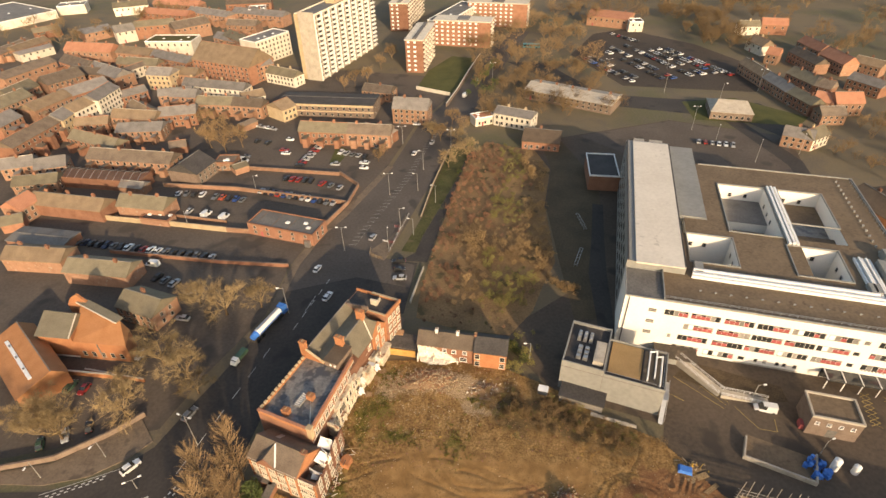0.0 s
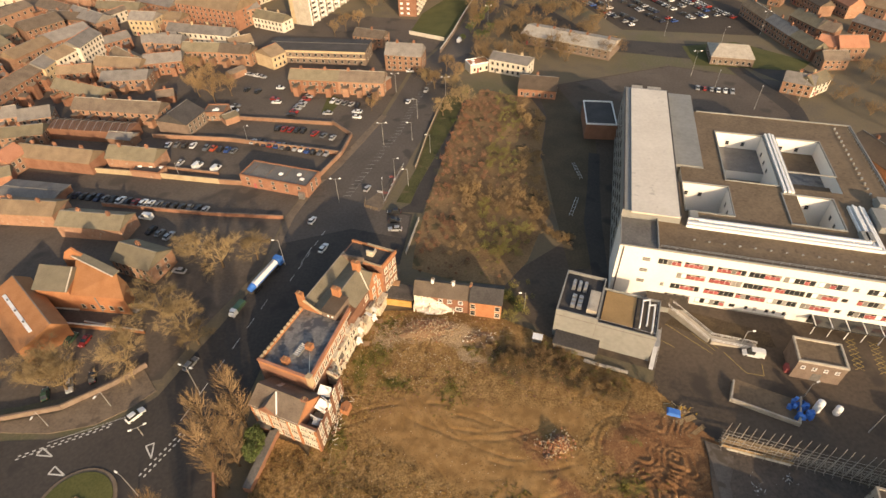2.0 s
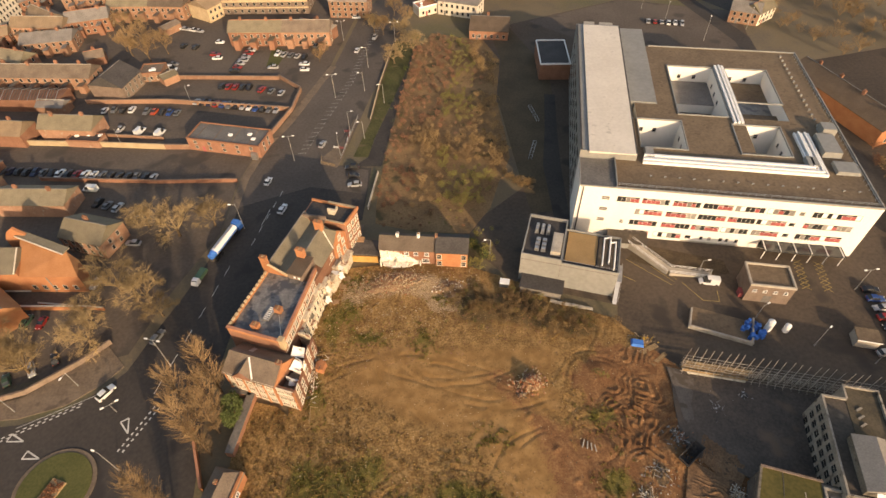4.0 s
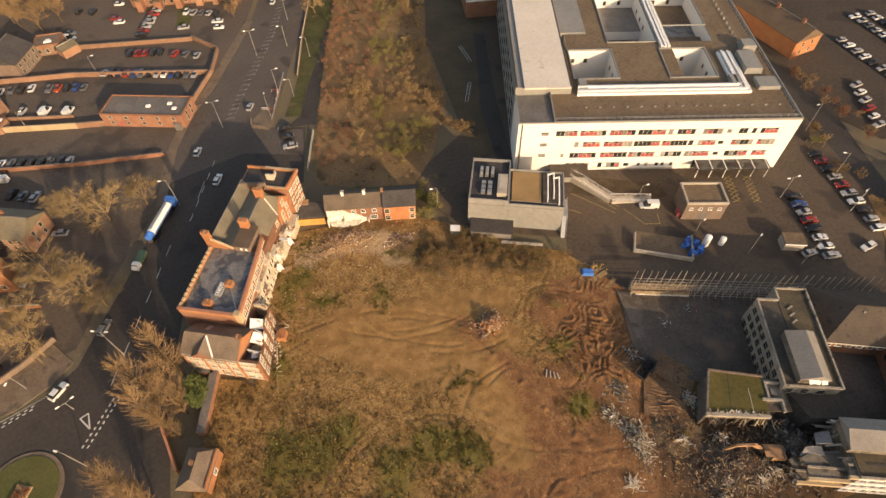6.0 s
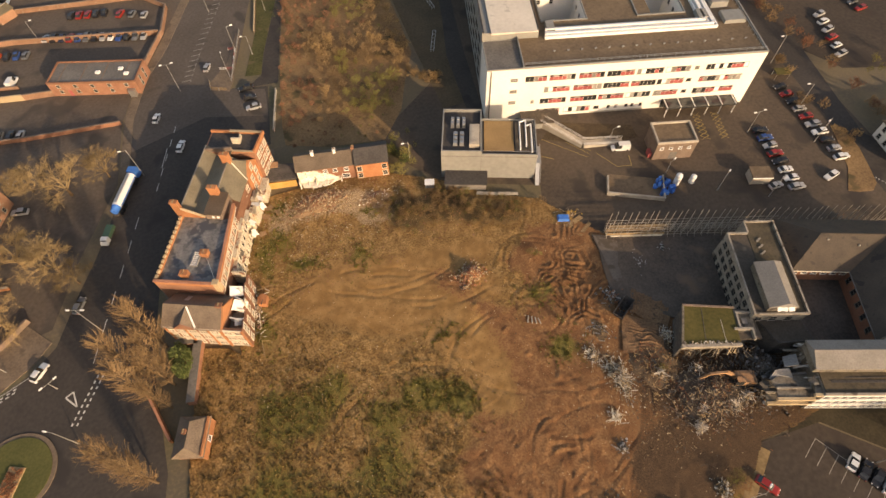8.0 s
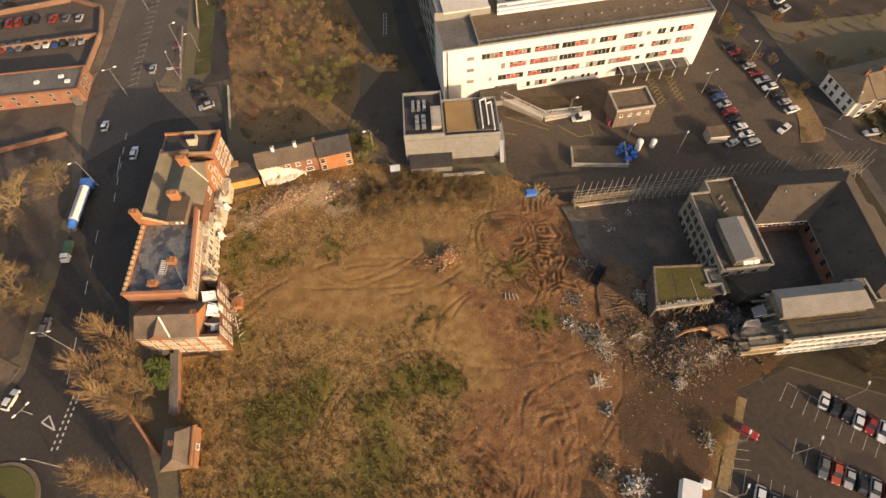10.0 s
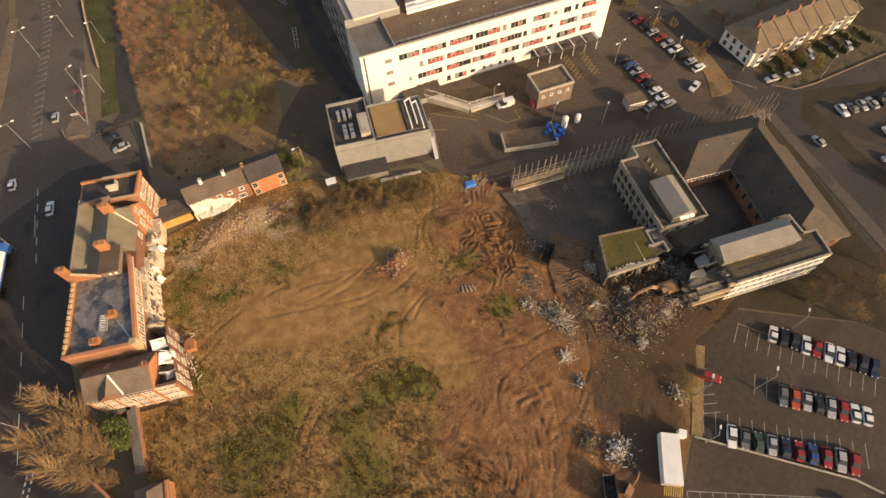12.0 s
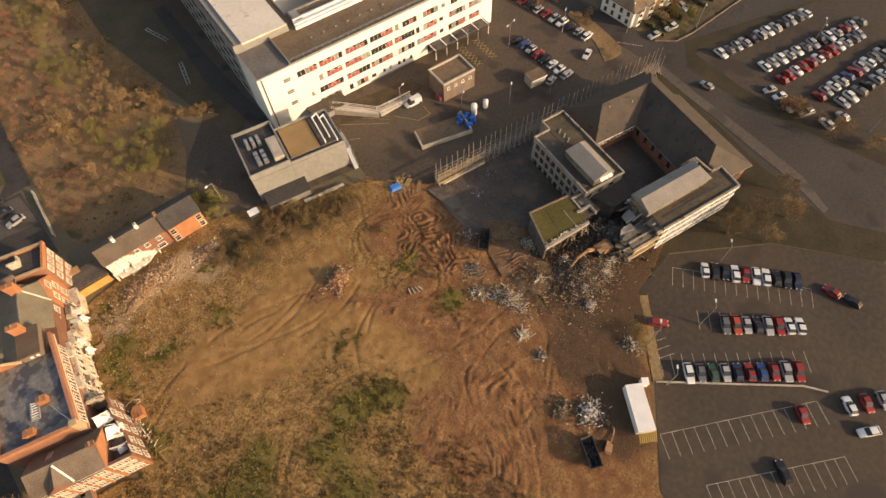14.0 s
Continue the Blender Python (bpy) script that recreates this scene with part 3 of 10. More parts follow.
# wet mud; the spots also paint in shadow round wreckage and entrance
MUD_SHADE = [(42, -4, 7, 7), (36, -8, 6, 5), (48, 2, 6, 6), (100, 3, 9, 8), (110, 14, 8, 10), (62, 17, 14, 10), (74, 14, 11, 10), (57, 24, 8, 6), (44, 8, 7, 6), (58, 6, 8, 6), (90, -1, 8, 4)]
TAN = [(-6, 73, 9, 4), (8, 69, 10, 5), (-2, 62, 9, 6), (8, 58, 9, 6), (16, 51, 7, 7), (20, 41, 6, 8), (19, 32, 5, 6), (27, 57, 4, 4), (-10, 67, 8, 4), (26, 68, 8, 4)]
PALE = [(-5, 95, 7, 5), (6, 93, 6, 4), (-16, 94, 4, 5), (8, 87, 6, 4)]


def blobs(x, y, spots):
    return min(1.0, sum(math.exp(-((x - a) / c) ** 2 - ((y - b) / d) ** 2) for a, b, c, d in spots))


def inside(x, y, pts):
    hit, n = False, len(pts)
    for i in range(n):
        (x0, y0), (x1, y1) = pts[i], pts[i - 1]
        if (y0 > y) != (y1 > y) and x < (x1 - x0) * (y - y0) / (y1 - y0) + x0:
            hit = not hit
    return hit


DRIVEN = [(18, 26, 14, 26), (12, 2, 16, 18), (40, 8, 14, 20), (2, 66, 14, 7), (-12, 76, 8, 6), (30, 57, 14, 7), (52, 24, 14, 16)]
SCARP = [(17, 62), (22, 53), (26, 45), (29, 38), (33, 31), (38, 25)]
HEAPS = [(24, 61.5, 2.6, 0.3), (34, 59, 4, 0.15), (42, 62, 3, 0.35), (50, 40, 3, 0.4)]


def earth(x, y):
    """The height of the site's surface."""
    h = 0.30 + 0.20 * noise.noise((x * 0.07, y * 0.07, 1.0)) + 0.07 * noise.noise((x * 0.33, y * 0.33, 4.0)) + 0.05 * noise.noise((x * 1.1, y * 1.1, 7.0))
    lay = blobs(x, y, DRIVEN)
    if lay > 0.05:
        turn = 0.95 + 1.3 * noise.noise((x * 0.03, y * 0.03, 21.0))
        u, v = x * math.cos(turn) + y * math.sin(turn), y * math.cos(turn) - x * math.sin(turn)
        h += lay * 0.06 * noise.noise((u * 0.12, v * 1.3, 8.0))
    for (ax, ay), (bx, by) in zip(SCARP, SCARP[1:]):
        f = ((x - ax) * (bx - ax) + (y - ay) * (by - ay)) / ((bx - ax) ** 2 + (by - ay) ** 2)
        if -0.05 < f < 1.05:
            d = ((x - ax) * (by - ay) - (y - ay) * (bx - ax)) / math.hypot(bx - ax, by - ay) + 0.6 * noise.noise((x * 0.4, y * 0.4, 31.0))
            if abs(d) < 4:
                h += 0.26 * max(0.0, 1 - abs(d + 0.8) / 1.3)
    churn = math.exp(-((x - 48.0) / 7.5) ** 4 - ((y - 49.0) / 9.5) ** 4) + 0.5 * math.exp(-((x - 50) / 7) ** 2 - ((y - 64) / 4) ** 2)
    if churn > 0.02:
        wx, wy = x + 2.2 * noise.noise((x * 0.2, y * 0.2, 3.0)), y + 2.2 * noise.noise((x * 0.2, y * 0.2, 13.0))
        r = min(math.hypot(wx - cx, wy - cy) + bias for cx, cy, bias in ((40.5, 61, 0), (53.5, 43, 1), (37.5, 45, 2), (50.5, 57, 1.5), (44, 36, 1), (48, 68, 1)))
        gate = min(1.0, max(0.0, 0.7 + 2.0 * noise.noise((x * 0.25, y * 0.25, 41.0))))
        wave = math.sin(r * 4.8 + 3.4 * noise.noise((x * 0.45, y * 0.45, 6.0)))
        h += churn * (gate * 0.72 * (max(0.0, wave) ** 1.6 - 0.5 * max(0.0, -wave - 0.3)) + 0.26 * noise.noise((x * 1.2, y * 1.2, 2.0)) + 0.1)
    rake = math.exp(-((x - 24) / 15) ** 4 - ((y - 13) / 14) ** 4) + 0.8 * math.exp(-((x - 54) / 5) ** 2 - ((y - 32) / 8) ** 2)
    if rake > 0.02:
        turn = 0.75 + 0.9 * noise.noise((x * 0.05, y * 0.05, 51.0))
        u, v = x * math.cos(turn) + y * math.sin(turn), y * math.cos(turn) - x * math.sin(turn)
        ridge = 1 - abs(noise.noise((u * 0.22, v * 0.95, 52.0))) * 2.4
        h += rake * (0.30 * max(-0.2, ridge) * min(1.0, max(0.0, 0.5 + 1.8 * noise.noise((x * 0.16, y * 0.16, 53.0)))) + 0.10 * noise.noise((x * 1.3, y * 1.3, 54.0)))
    for k, (ax, ay, r) in enumerate(((40, 60, 6.0), (40, 60, 7.2), (40, 60, 8.6), (36, 48, 5.0), (36, 48, 6.4), (20, 84, 26.0), (20, 84, 28.2), (2, 20, 24.0), (2, 20, 26.2), (-8, 30, 41.0), (-8, 30, 43.0), (30, 30, 20.0), (30, 30, 22.0), (50, 90, 62.0), (50, 90, 64.2), (10, 95, 30.0), (10, 95, 32.0), (34, 10, 14.0), (34, 10, 15.9))):
        d = abs(math.hypot(x - ax, y - ay) - r + 0.9 * noise.noise((x * 0.15, y * 0.15, k)))
        gap = noise.noise((x * 0.12, y * 0.12, 40.0 + k))
        if d < 0.5 and gap > -0.1:
            h -= 0.2 * (1 - d / 0.5) * min(1.0, (gap + 0.1) * 6)
    for ax, ay, r, top in HEAPS:
        h += top * math.exp(-((x - ax) ** 2 + (y - ay) ** 2) / (r * r)) * (0.8 + 0.5 * noise.noise((x, y, 9.0)))
    h += 0.9 * math.exp(-((x - 2) / 12) ** 2 - ((y - 96) / 4) ** 2)
    return max(0.09, h)


def cleared_site():
    step, x0, y0 = 0.36, -48.0, -62.0
    nx, ny = 470, 458
    ids, vs, cols, fs, wet = {}, [], [], [], []

    def corner(i, j):
        if (i, j) not in ids:
            x, y = x0 + i * step, y0 + j * step
            ids[i, j] = len(vs)
            vs.append((x, y, earth(x, y)))
            m = max(0, min(1, blobs(x, y, MUD_SHADE) + 0.35 * noise.noise((x * 0.2, y * 0.2, 12.0))))
            tan = max(0, min(1, blobs(x, y, TAN) + 0.3 * noise.noise((x * 0.15, y * 0.15, 15.0)) + 0.2 * noise.noise((x * 0.6, y * 0.6, 16.0))))
            wet.append((m, tan, m, 1))
            w = noise.noise((x * 0.12, y * 0.12, 2.0)) * 0.30 + noise.noise((x * 0.5, y * 0.5, 5.0)) * 0.2
            cols.append((max(0, min(1, blobs(x, y, BARE) * 1.1 + w)), max(0, min(1, blobs(x, y, GREEN) + w * 1.2)), max(0, min(1, blobs(x, y, PALE) + w)), max(0, min(1, blobs(x, y, SCRUB) + w))))
        return ids[i, j]

    for i in range(nx):
        for j in range(ny):
            if inside(x0 + (i + 0.5) * step, y0 + (j + 0.5) * step, SITE):
                fs.append((corner(i, j), corner(i + 1, j), corner(i + 1, j + 1), corner(i, j + 1)))
    me = bpy.data.meshes.new("site_earth")
    me.from_pydata(vs, [], fs)
    me.shade_smooth()
    att = me.color_attributes.new("cover", "FLOAT_COLOR", "POINT")
    att.data.foreach_set("color", np.array(cols, np.float32).ravel())
    att = me.color_attributes.new("mud", "FLOAT_COLOR", "POINT")
    att.data.foreach_set("color", np.array(wet, np.float32).ravel())
    m = bpy.data.materials.new("site_earth")
    m.use_nodes = True
    n, l = m.node_tree.nodes, m.node_tree.links
    pos = n.new("ShaderNodeNewGeometry").outputs["Position"]
    cover = n.new("ShaderNodeVertexColor")
    cover.layer_name = "cover"
    sep = n.new("ShaderNodeSeparateColor")
    l.new(cover.outputs["Color"], sep.inputs[0])
    mud = n.new("ShaderNodeVertexColor")
    mud.layer_name = "mud"
    wetness = n.new("ShaderNodeSeparateColor")
    l.new(mud.outputs["Color"], wetness.inputs[0])
    grain = []
    for scale, detail in ((0.35, 8), (2.2, 6), (9.0, 3)):
        t = n.new("ShaderNodeTexNoise")
        t.inputs["Scale"].default_value, t.inputs["Detail"].default_value = scale, detail
        l.new(pos, t.inputs["Vector"])
        grain.append(t.outputs["Fac"])

    def blend(fac, a, b):
        mx = n.new("ShaderNodeMix")
        mx.data_type = "RGBA"
        for key, val in (("Factor", fac), ("A", a), ("B", b)):
            if isinstance(val, tuple):
                mx.inputs[key].default_value = (*val, 1)
            else:
                l.new(val, mx.inputs[key])
        return mx.outputs["Result"]

    def edge(mask, tex, lo, hi):
        s = n.new("ShaderNodeMath")
        s.operation = "ADD"
        l.new(mask, s.inputs[0])
        l.new(tex, s.inputs[1])
        r = n.new("ShaderNodeMapRange")
        r.inputs[1].default_value, r.inputs[2].default_value = lo, hi
        l.new(s.outputs[0], r.inputs[0])
        return r.outputs[0]

    def span(tex, lo, hi):
        r = n.new("ShaderNodeMapRange")
        r.inputs[1].default_value, r.inputs[2].default_value = lo, hi
        l.new(tex, r.inputs[0])
        return r.outputs[0]

    straw = blend(span(grain[1], 0.35, 0.68), (0.145, 0.084, 0.033), (0.305, 0.183, 0.076))
    straw = blend(span(grain[0], 0.42, 0.62), straw, blend(span(grain[1], 0.4, 0.62), (0.215, 0.128, 0.052), (0.38, 0.24, 0.102)))
    soil = blend(span(grain[1], 0.36, 0.66), (0.185, 0.094, 0.044), (0.315, 0.172, 0.082))
    soil = blend(span(grain[0], 0.40, 0.64), soil, blend(span(grain[2], 0.4, 0.6), (0.120, 0.056, 0.028), (0.225, 0.114, 0.054)))
    moss = blend(span(grain[2], 0.4, 0.62), (0.098, 0.090, 0.024), (0.21, 0.162, 0.052))
    grit = blend(span(grain[2], 0.42, 0.6), (0.19, 0.125, 0.07), (0.46, 0.34, 0.21))
    scrub = blend(span(grain[2], 0.4, 0.62), (0.085, 0.060, 0.030), (0.20, 0.14, 0.07))
    c = blend(edge(sep.outputs[0], grain[0], 0.85, 1.15), straw, soil)
    c = blend(edge(sep.outputs[1], grain[1], 0.95, 1.4), c, moss)
    c = blend(edge(cover.outputs["Alpha"], grain[1], 0.85, 1.2), c, scrub)
    c = blend(edge(sep.outputs[2], grain[1], 0.95, 1.2), c, grit)
    dust = blend(span(grain[0], 0.38, 0.66), (0.225, 0.128, 0.050), (0.330, 0.196, 0.082))
    dust = blend(span(grain[1], 0.56, 0.70), dust, (0.185, 0.108, 0.046))
    c = blend(edge(wetness.outputs[1], grain[1], 0.85, 1.2), c, dust)
    # wet mud colour, darkened further for shadow near the wreckage
    shaded_slime = blend(span(grain[2], 0.4, 0.62), (0.058, 0.038, 0.024), (0.140, 0.088, 0.052))
    c = blend(edge(wetness.outputs[0], grain[1], 0.8, 1.15), c, shaded_slime)
    l.new(c, n["Principled BSDF"].inputs["Base Color"])
    n["Principled BSDF"].inputs["Roughness"].default_value = 0.97
    n["Principled BSDF"].inputs["Specular IOR Level"].default_value = 0.1
    bp = n.new("ShaderNodeBump")
    bp.inputs["Strength"].default_value, bp.inputs["Distance"].default_value = 0.6, 0.11
    rough = n.new("ShaderNodeMath")
    rough.operation = "ADD"
    l.new(grain[1], rough.inputs[0])
    l.new(grain[2], rough.inputs[1])
    l.new(rough.outputs[0], bp.inputs["Height"])
    firm = n.new("ShaderNodeMapRange")
    firm.inputs[3].default_value, firm.inputs[4].default_value = 1.0, 0.3
    l.new(wetness.outputs[1], firm.inputs[0])
    l.new(firm.outputs[0], bp.inputs["Strength"])
    l.new(bp.outputs[0], n["Principled BSDF"].inputs["Normal"])
    me.materials.append(m)
    ob = new("site_earth", me)
    tagged(ob, "cleared demolition site of rutted earth and dry grass", "ground", kind="structure")


cleared_site()


# ---- windows, chimneys and other pieces that repeat ----
WIN = {}
FARWIN = {}


def far_window(parent, at, w=1.2, h=1.5, frame_mat="white_metal"):
    """A window some hundreds of metres off: frame and pane in one mesh."""
    key = (w, h, frame_mat)
    if key not in FARWIN:
        g, e = Geo(), 0.07
        g.box(-w / 2, -w / 2 + e, -0.07, 0.06, -h / 2, h / 2).box(w / 2 - e, w / 2, -0.07, 0.06, -h / 2, h / 2)
        g.box(-w / 2 + e, w / 2 - e, -0.07, 0.06, h / 2 - e, h / 2).box(-w / 2, w / 2, -0.12, 0.06, -h / 2 - 0.1, -h / 2 + 0.04)
        n = len(g.f)
        g.box(-w / 2 + e, w / 2 - e, -0.03, 0.03, -h / 2 + 0.04, h / 2 - e)
        me = g.mesh("window", frame_mat)
        me.materials.append(MAT["glass"])
        for p in me.polygons[n:]:
            p.material_index = 1
        FARWIN[key] = me
    return part("window", FARWIN[key], None, parent, at=at)



def window(parent, at, w=1.1, h=1.6, frame_mat="white_metal", name="window", bars=1):
    """A sash window: a proud frame and a dark pane set in it. It faces -y."""
    key = (w, h, frame_mat, bars)
    if key not in WIN:
        g, e = Geo(), 0.1
        g.box(-w / 2, -w / 2 + e, -0.07, 0.06, -h / 2, h / 2).box(w / 2 - e, w / 2, -0.07, 0.06, -h / 2, h / 2)
        g.box(-w / 2 + e, w / 2 - e, -0.07, 0.06, h / 2 - e, h / 2).box(-w / 2 - 0.08, w / 2 + 0.08, -0.16, 0.06, -h / 2 - 0.1, -h / 2 + 0.04)
        if bars:
            g.box(-w / 2 + e, w / 2 - e, -0.055, 0.04, -0.04, 0.04)
        WIN[key] = (g.mesh(name, frame_mat), Geo().box(-w / 2 + e, w / 2 - e, -0.03, 0.03, -h / 2 + 0.03, h / 2 - e).mesh("pane", "glass"))
    f = part(name, WIN[key][0], None, parent, at=at)
    part("pane", WIN[key][1], None, f)
    return f


def chimney(parent, x, y, z, h=1.8, a=0.9, b=0.6, material="brick", far=False):
    g = Geo().box(x - a / 2, x + a / 2, y - b / 2, y + b / 2, z - 1.2, z + h - 0.2).box(x - a / 2 - 0.08, x + a / 2 + 0.08, y - b / 2 - 0.08, y + b / 2 + 0.08, z + h - 0.25, z + h)
    if far:
        for i in range(3):
            xx = x - a / 2 + a * (i + 0.5) / 3
            g.tube((xx, y, z + h - 0.01), (xx, y, z + h + 0.45), 0.12, 0.10, 6)
        return part("chimney", g, material, parent)
    c = part("chimney", g, material, parent)
    for i in range(3):
        xx = x - a / 2 + a * (i + 0.5) / 3
        part("chimney_pot", Geo().tube((xx, y, z + h), (xx, y, z + h + 0.45), 0.12, 0.10, 6), "buff", c)
    return c


# ---- the white hospital ----
def hospital():
    hos = thing("hospital", "white rendered four-storey hospital with brown felt roofs round courtyards", "hospital", pose(47.6, 109.0, 0.05, 0, 0, -15.3))
    top = 17.6
    us, vs = [10.0, 18.0, 31.0, 46.0, 50.0, 59.5, 63.5, 76.6], [0.0, 19.5, 34.0, 38.0, 47.0, 68.0, 82.0]
    low = {(4, 3): 13.5, (5, 3): 13.5}
    gaps = {(1, 1), (4, 1), (2, 4), (2, 3), (4, 4), (5, 4)}
    for i in range(len(us) - 1):
        for j in range(len(vs) - 1):
            if (i, j) in gaps or (i == 0 and j > 1):
                continue
            z = low.get((i, j), top)
            part("wall", Geo().box(us[i], us[i + 1], vs[j], vs[j + 1], 0, z), "white", hos)
            part("roof", Geo().box(us[i], us[i + 1], vs[j], vs[j + 1], z + 0.004, z + 0.12), "felt", hos, "brown felt flat roof")
    for x0, x1, y0, y1, z, m in ((31.0, 46.0, 38.0, 53.0, 9.0, "dark"), (31.0, 46.0, 53.0, 68.0, 12.2, "lead"), (50.0, 63.5, 47.0, 56.0, 12.0, "wet_sheet"), (50.0, 63.5, 56.0, 68.0, 12.6, "felt"), (18, 31, 19.5, 34, 6.0, "dark"), (46, 59.5, 19.5, 34, 6.0, "dark")):
        part("court_block", Geo().box(x0 + 0.01, x1 - 0.01, y0 + 0.01, y1 - 0.01, 0, z), "white", hos)
        part("court_roof", Geo().box(x0 + 0.02, x1 - 0.02, y0 + 0.02, y1 - 0.02, z + 0.004, z + 0.12), m, hos, "low flat courtyard roof")
    # parapets round the outside and the courtyards
    para = Geo()
    for x0, x1, y0, y1 in ((10, 76.6, 0, 0.35), (76.25, 76.6, 0.35, 82), (26, 76.25, 81.65, 82)):
        para.box(x0, x1, y0, y1, top + 0.12, top + 0.55)
    for x0, x1, y0, y1 in ((18, 31, 19.5, 34), (46, 59.5, 19.5, 34), (31, 46, 38, 68), (50, 63.5, 47, 68)):
        para.box(x0 - 0.3, x1 + 0.3, y0 - 0.3, y0, top + 0.12, top + 0.5).box(x0 - 0.3, x1 + 0.3, y1, y1 + 0.3, top + 0.12, top + 0.5)
        para.box(x0 - 0.3, x0, y0, y1, top + 0.12, top + 0.5).box(x1, x1 + 0.3, y0, y1, top + 0.12, top + 0.5)
    part("parapet", para, "cladding", hos, "grey metal parapet capping")
    rail = Geo()
    rail.box(10.2, 76.2, 1.1, 1.2, top + 1.0, top + 1.08).box(10.2, 76.2, 1.1, 1.2, top + 0.6, top + 0.66)
    for i in range(34):
        rail.box(10.4 + i * 1.95, 10.48 + i * 1.95, 1.1, 1.2, top + 0.1, top + 1.05)
    for i in range(40):
        rail.box(75.2, 75.28, 1.2 + i * 2.0, 1.28 + i * 2.0, top + 0.1, top + 1.05)
    rail.box(75.2, 75.28, 1.2, 81, top + 1.0, top + 1.08)
    part("roof_rail", rail, "steel", hos)
    # west end block and the long wing with its pale roof
    part("end_block", Geo().box(0, 10, 0, 12.6, 0, 17.6), "white", hos)
    part("end_roof", Geo().box(0.3, 9.7, 0.3, 12.3, 17.604, 17.75), "lead", hos, "grey felt roof of the end block")
    ep = Geo().box(0, 10, 0, 0.3, 17.6, 18.0).box(0, 0.3, 0.3, 12.6, 17.6, 18.0).box(9.7, 10, 0.3, 12.6, 17.6, 18.6)
    part("end_parapet", ep, "cladding", hos)
    part("wing", Geo().box(0, 15.8, 12.6, 92, 0, 20.2), "cladding", hos, "grey clad west wing in shade")
    g = Geo()
    for i in range(2):
        g.box(2.4 + i * 6.45, 8.83 + i * 6.45, 11.6, 90.5, 20.204 + 0.15 * i, 20.75 - 0.1 * i)
    part("wing_roof", g, "pale_roof", hos, "pale metal roof sheets")
    part("roof_gutter", Geo().box(15.2, 15.8, 12.6, 91, 20.2, 20.5).box(0.2, 0.5, 12.6, 91, 20.2, 20.6), "dark", hos, "dark gutter")
    part("side_range", Geo().box(15.8, 25, 43, 95, 0, 17.8), "cladding", hos)
    part("side_roof", Geo().box(16.6, 24.6, 43.4, 94.5, 17.804, 18.1), "cladding", hos, "grey metal roof of the side range")
    part("plant_box", Geo().box(3, 7, 93, 97, 0, 19).box(9, 14, 92, 98, 0, 18.5), "concrete", hos, "concrete stair head")
    # windows on the west side, in shade
    strip = Geo().box(-0.06, 0.02, -2, 2, -0.8, 0.8).mesh("side_window", "glass")
    for i in range(11):
        for z in (3.0, 7.0, 11.0, 15.0):
            part("side_window", strip, None, hos, at=pose(0, 18 + i * 6.6, z))
    # the ribbon windows of the front
    MAT["blind"] = mat("grey_blind", (0.16, 0.15, 0.135), (0.30, 0.285, 0.26), 0.5, 3.0, 0.5, bump=0.0, vary=0.3)
    rng = random.Random(11)
    rows = [(14.1, [(10.9, 16.4), (17.6, 24.3), (25.8, 32.4), (33.6, 40.7), (41.9, 48.8), (50.0, 56.3), (57.7, 59.0), (61.2, 72.6)]),
            (10.0, [(16.6, 23.4), (24.9, 32.5), (33.4, 40.2), (41.3, 47.8), (48.7, 55.7), (56.7, 58.2), (60.6, 72.2)]),
            (5.9, [(13.0, 13.9), (15.9, 23.0), (24.7, 31.9), (32.8, 39.7), (40.8, 47.4), (48.8, 55.3), (56.7, 58.2), (60.2, 71.4)]),
            (2.0, [(15.2, 21.6), (23.4, 30.6), (32.0, 33.6), (36.0, 36.9), (38.2, 39.1), (41.2, 42.2), (43.0, 43.9), (45.5, 46.4)])]
    for z, spans in rows:
        for a, b in spans:
            h = 1.75 if b - a > 2 else 1.1
            a, b = (a - 0.25, b + 0.25) if b - a > 2 else (a, b)
            f = Geo().box(a, b, -0.03, 0.05, z + h / 2 - 0.08, z + h / 2).box(a - 0.05, b + 0.05, -0.1, 0.05, z - h / 2 - 0.06, z - h / 2 + 0.05)
            f.box(a, a + 0.08, -0.03, 0.05, z - h / 2, z + h / 2).box(b - 0.08, b, -0.03, 0.05, z - h / 2, z + h / 2)
            win = part("window", f, "lead", hos)
            n = max(1, round((b - a) / 1.25))
            red = rng.randrange(n) if rng.random() < 0.75 else -9
            for i in range(n):
                x0, x1 = a + 0.08 + (b - a - 0.16) * i / n, a + 0.08 + (b - a - 0.16) * (i + 1) / n - 0.07
                is_red = n > 2 and (abs(i - red) <= 1 or rng.random() < 0.1)
                kind = "red_panel" if is_red else ("white_metal" if n > 2 and rng.random() < 0.12 else "blind" if rng.random() < 0.35 else "glass")
                part("red_panel" if is_red else "pane", Geo().box(x0, x1, -0.012 - 0.02 * is_red, 0.03, z - h / 2 + 0.05, z + h / 2 - (0.62 if is_red else 0.08)), kind, win, "red spandrel panel" if is_red else "")
                if is_red:
                    part("pane", Geo().box(x0, x1, -0.012, 0.03, z + h / 2 - 0.58, z + h / 2 - 0.08), "blind" if i % 2 else "glass", win)
    for z in (14.0, 10.0, 6.0):
        win = part("window", Geo().box(6.6, 8.6, -0.04, 0.03, z - 0.55, z + 0.55), "lead", hos, "grey louvred vent window")
        part("louvre", Geo().box(6.7, 8.5, -0.06, -0.02, z - 0.1, z + 0.1), "steel", win)
    part("downpipe", Geo().box(1.0, 1.25, -0.25, -0.02, 0, 17.4), "dark", hos, "dark downpipe")
    part("plinth", Geo().box(31.2, 47, -0.10, -0.004, 0, 0.5), "concrete", hos)
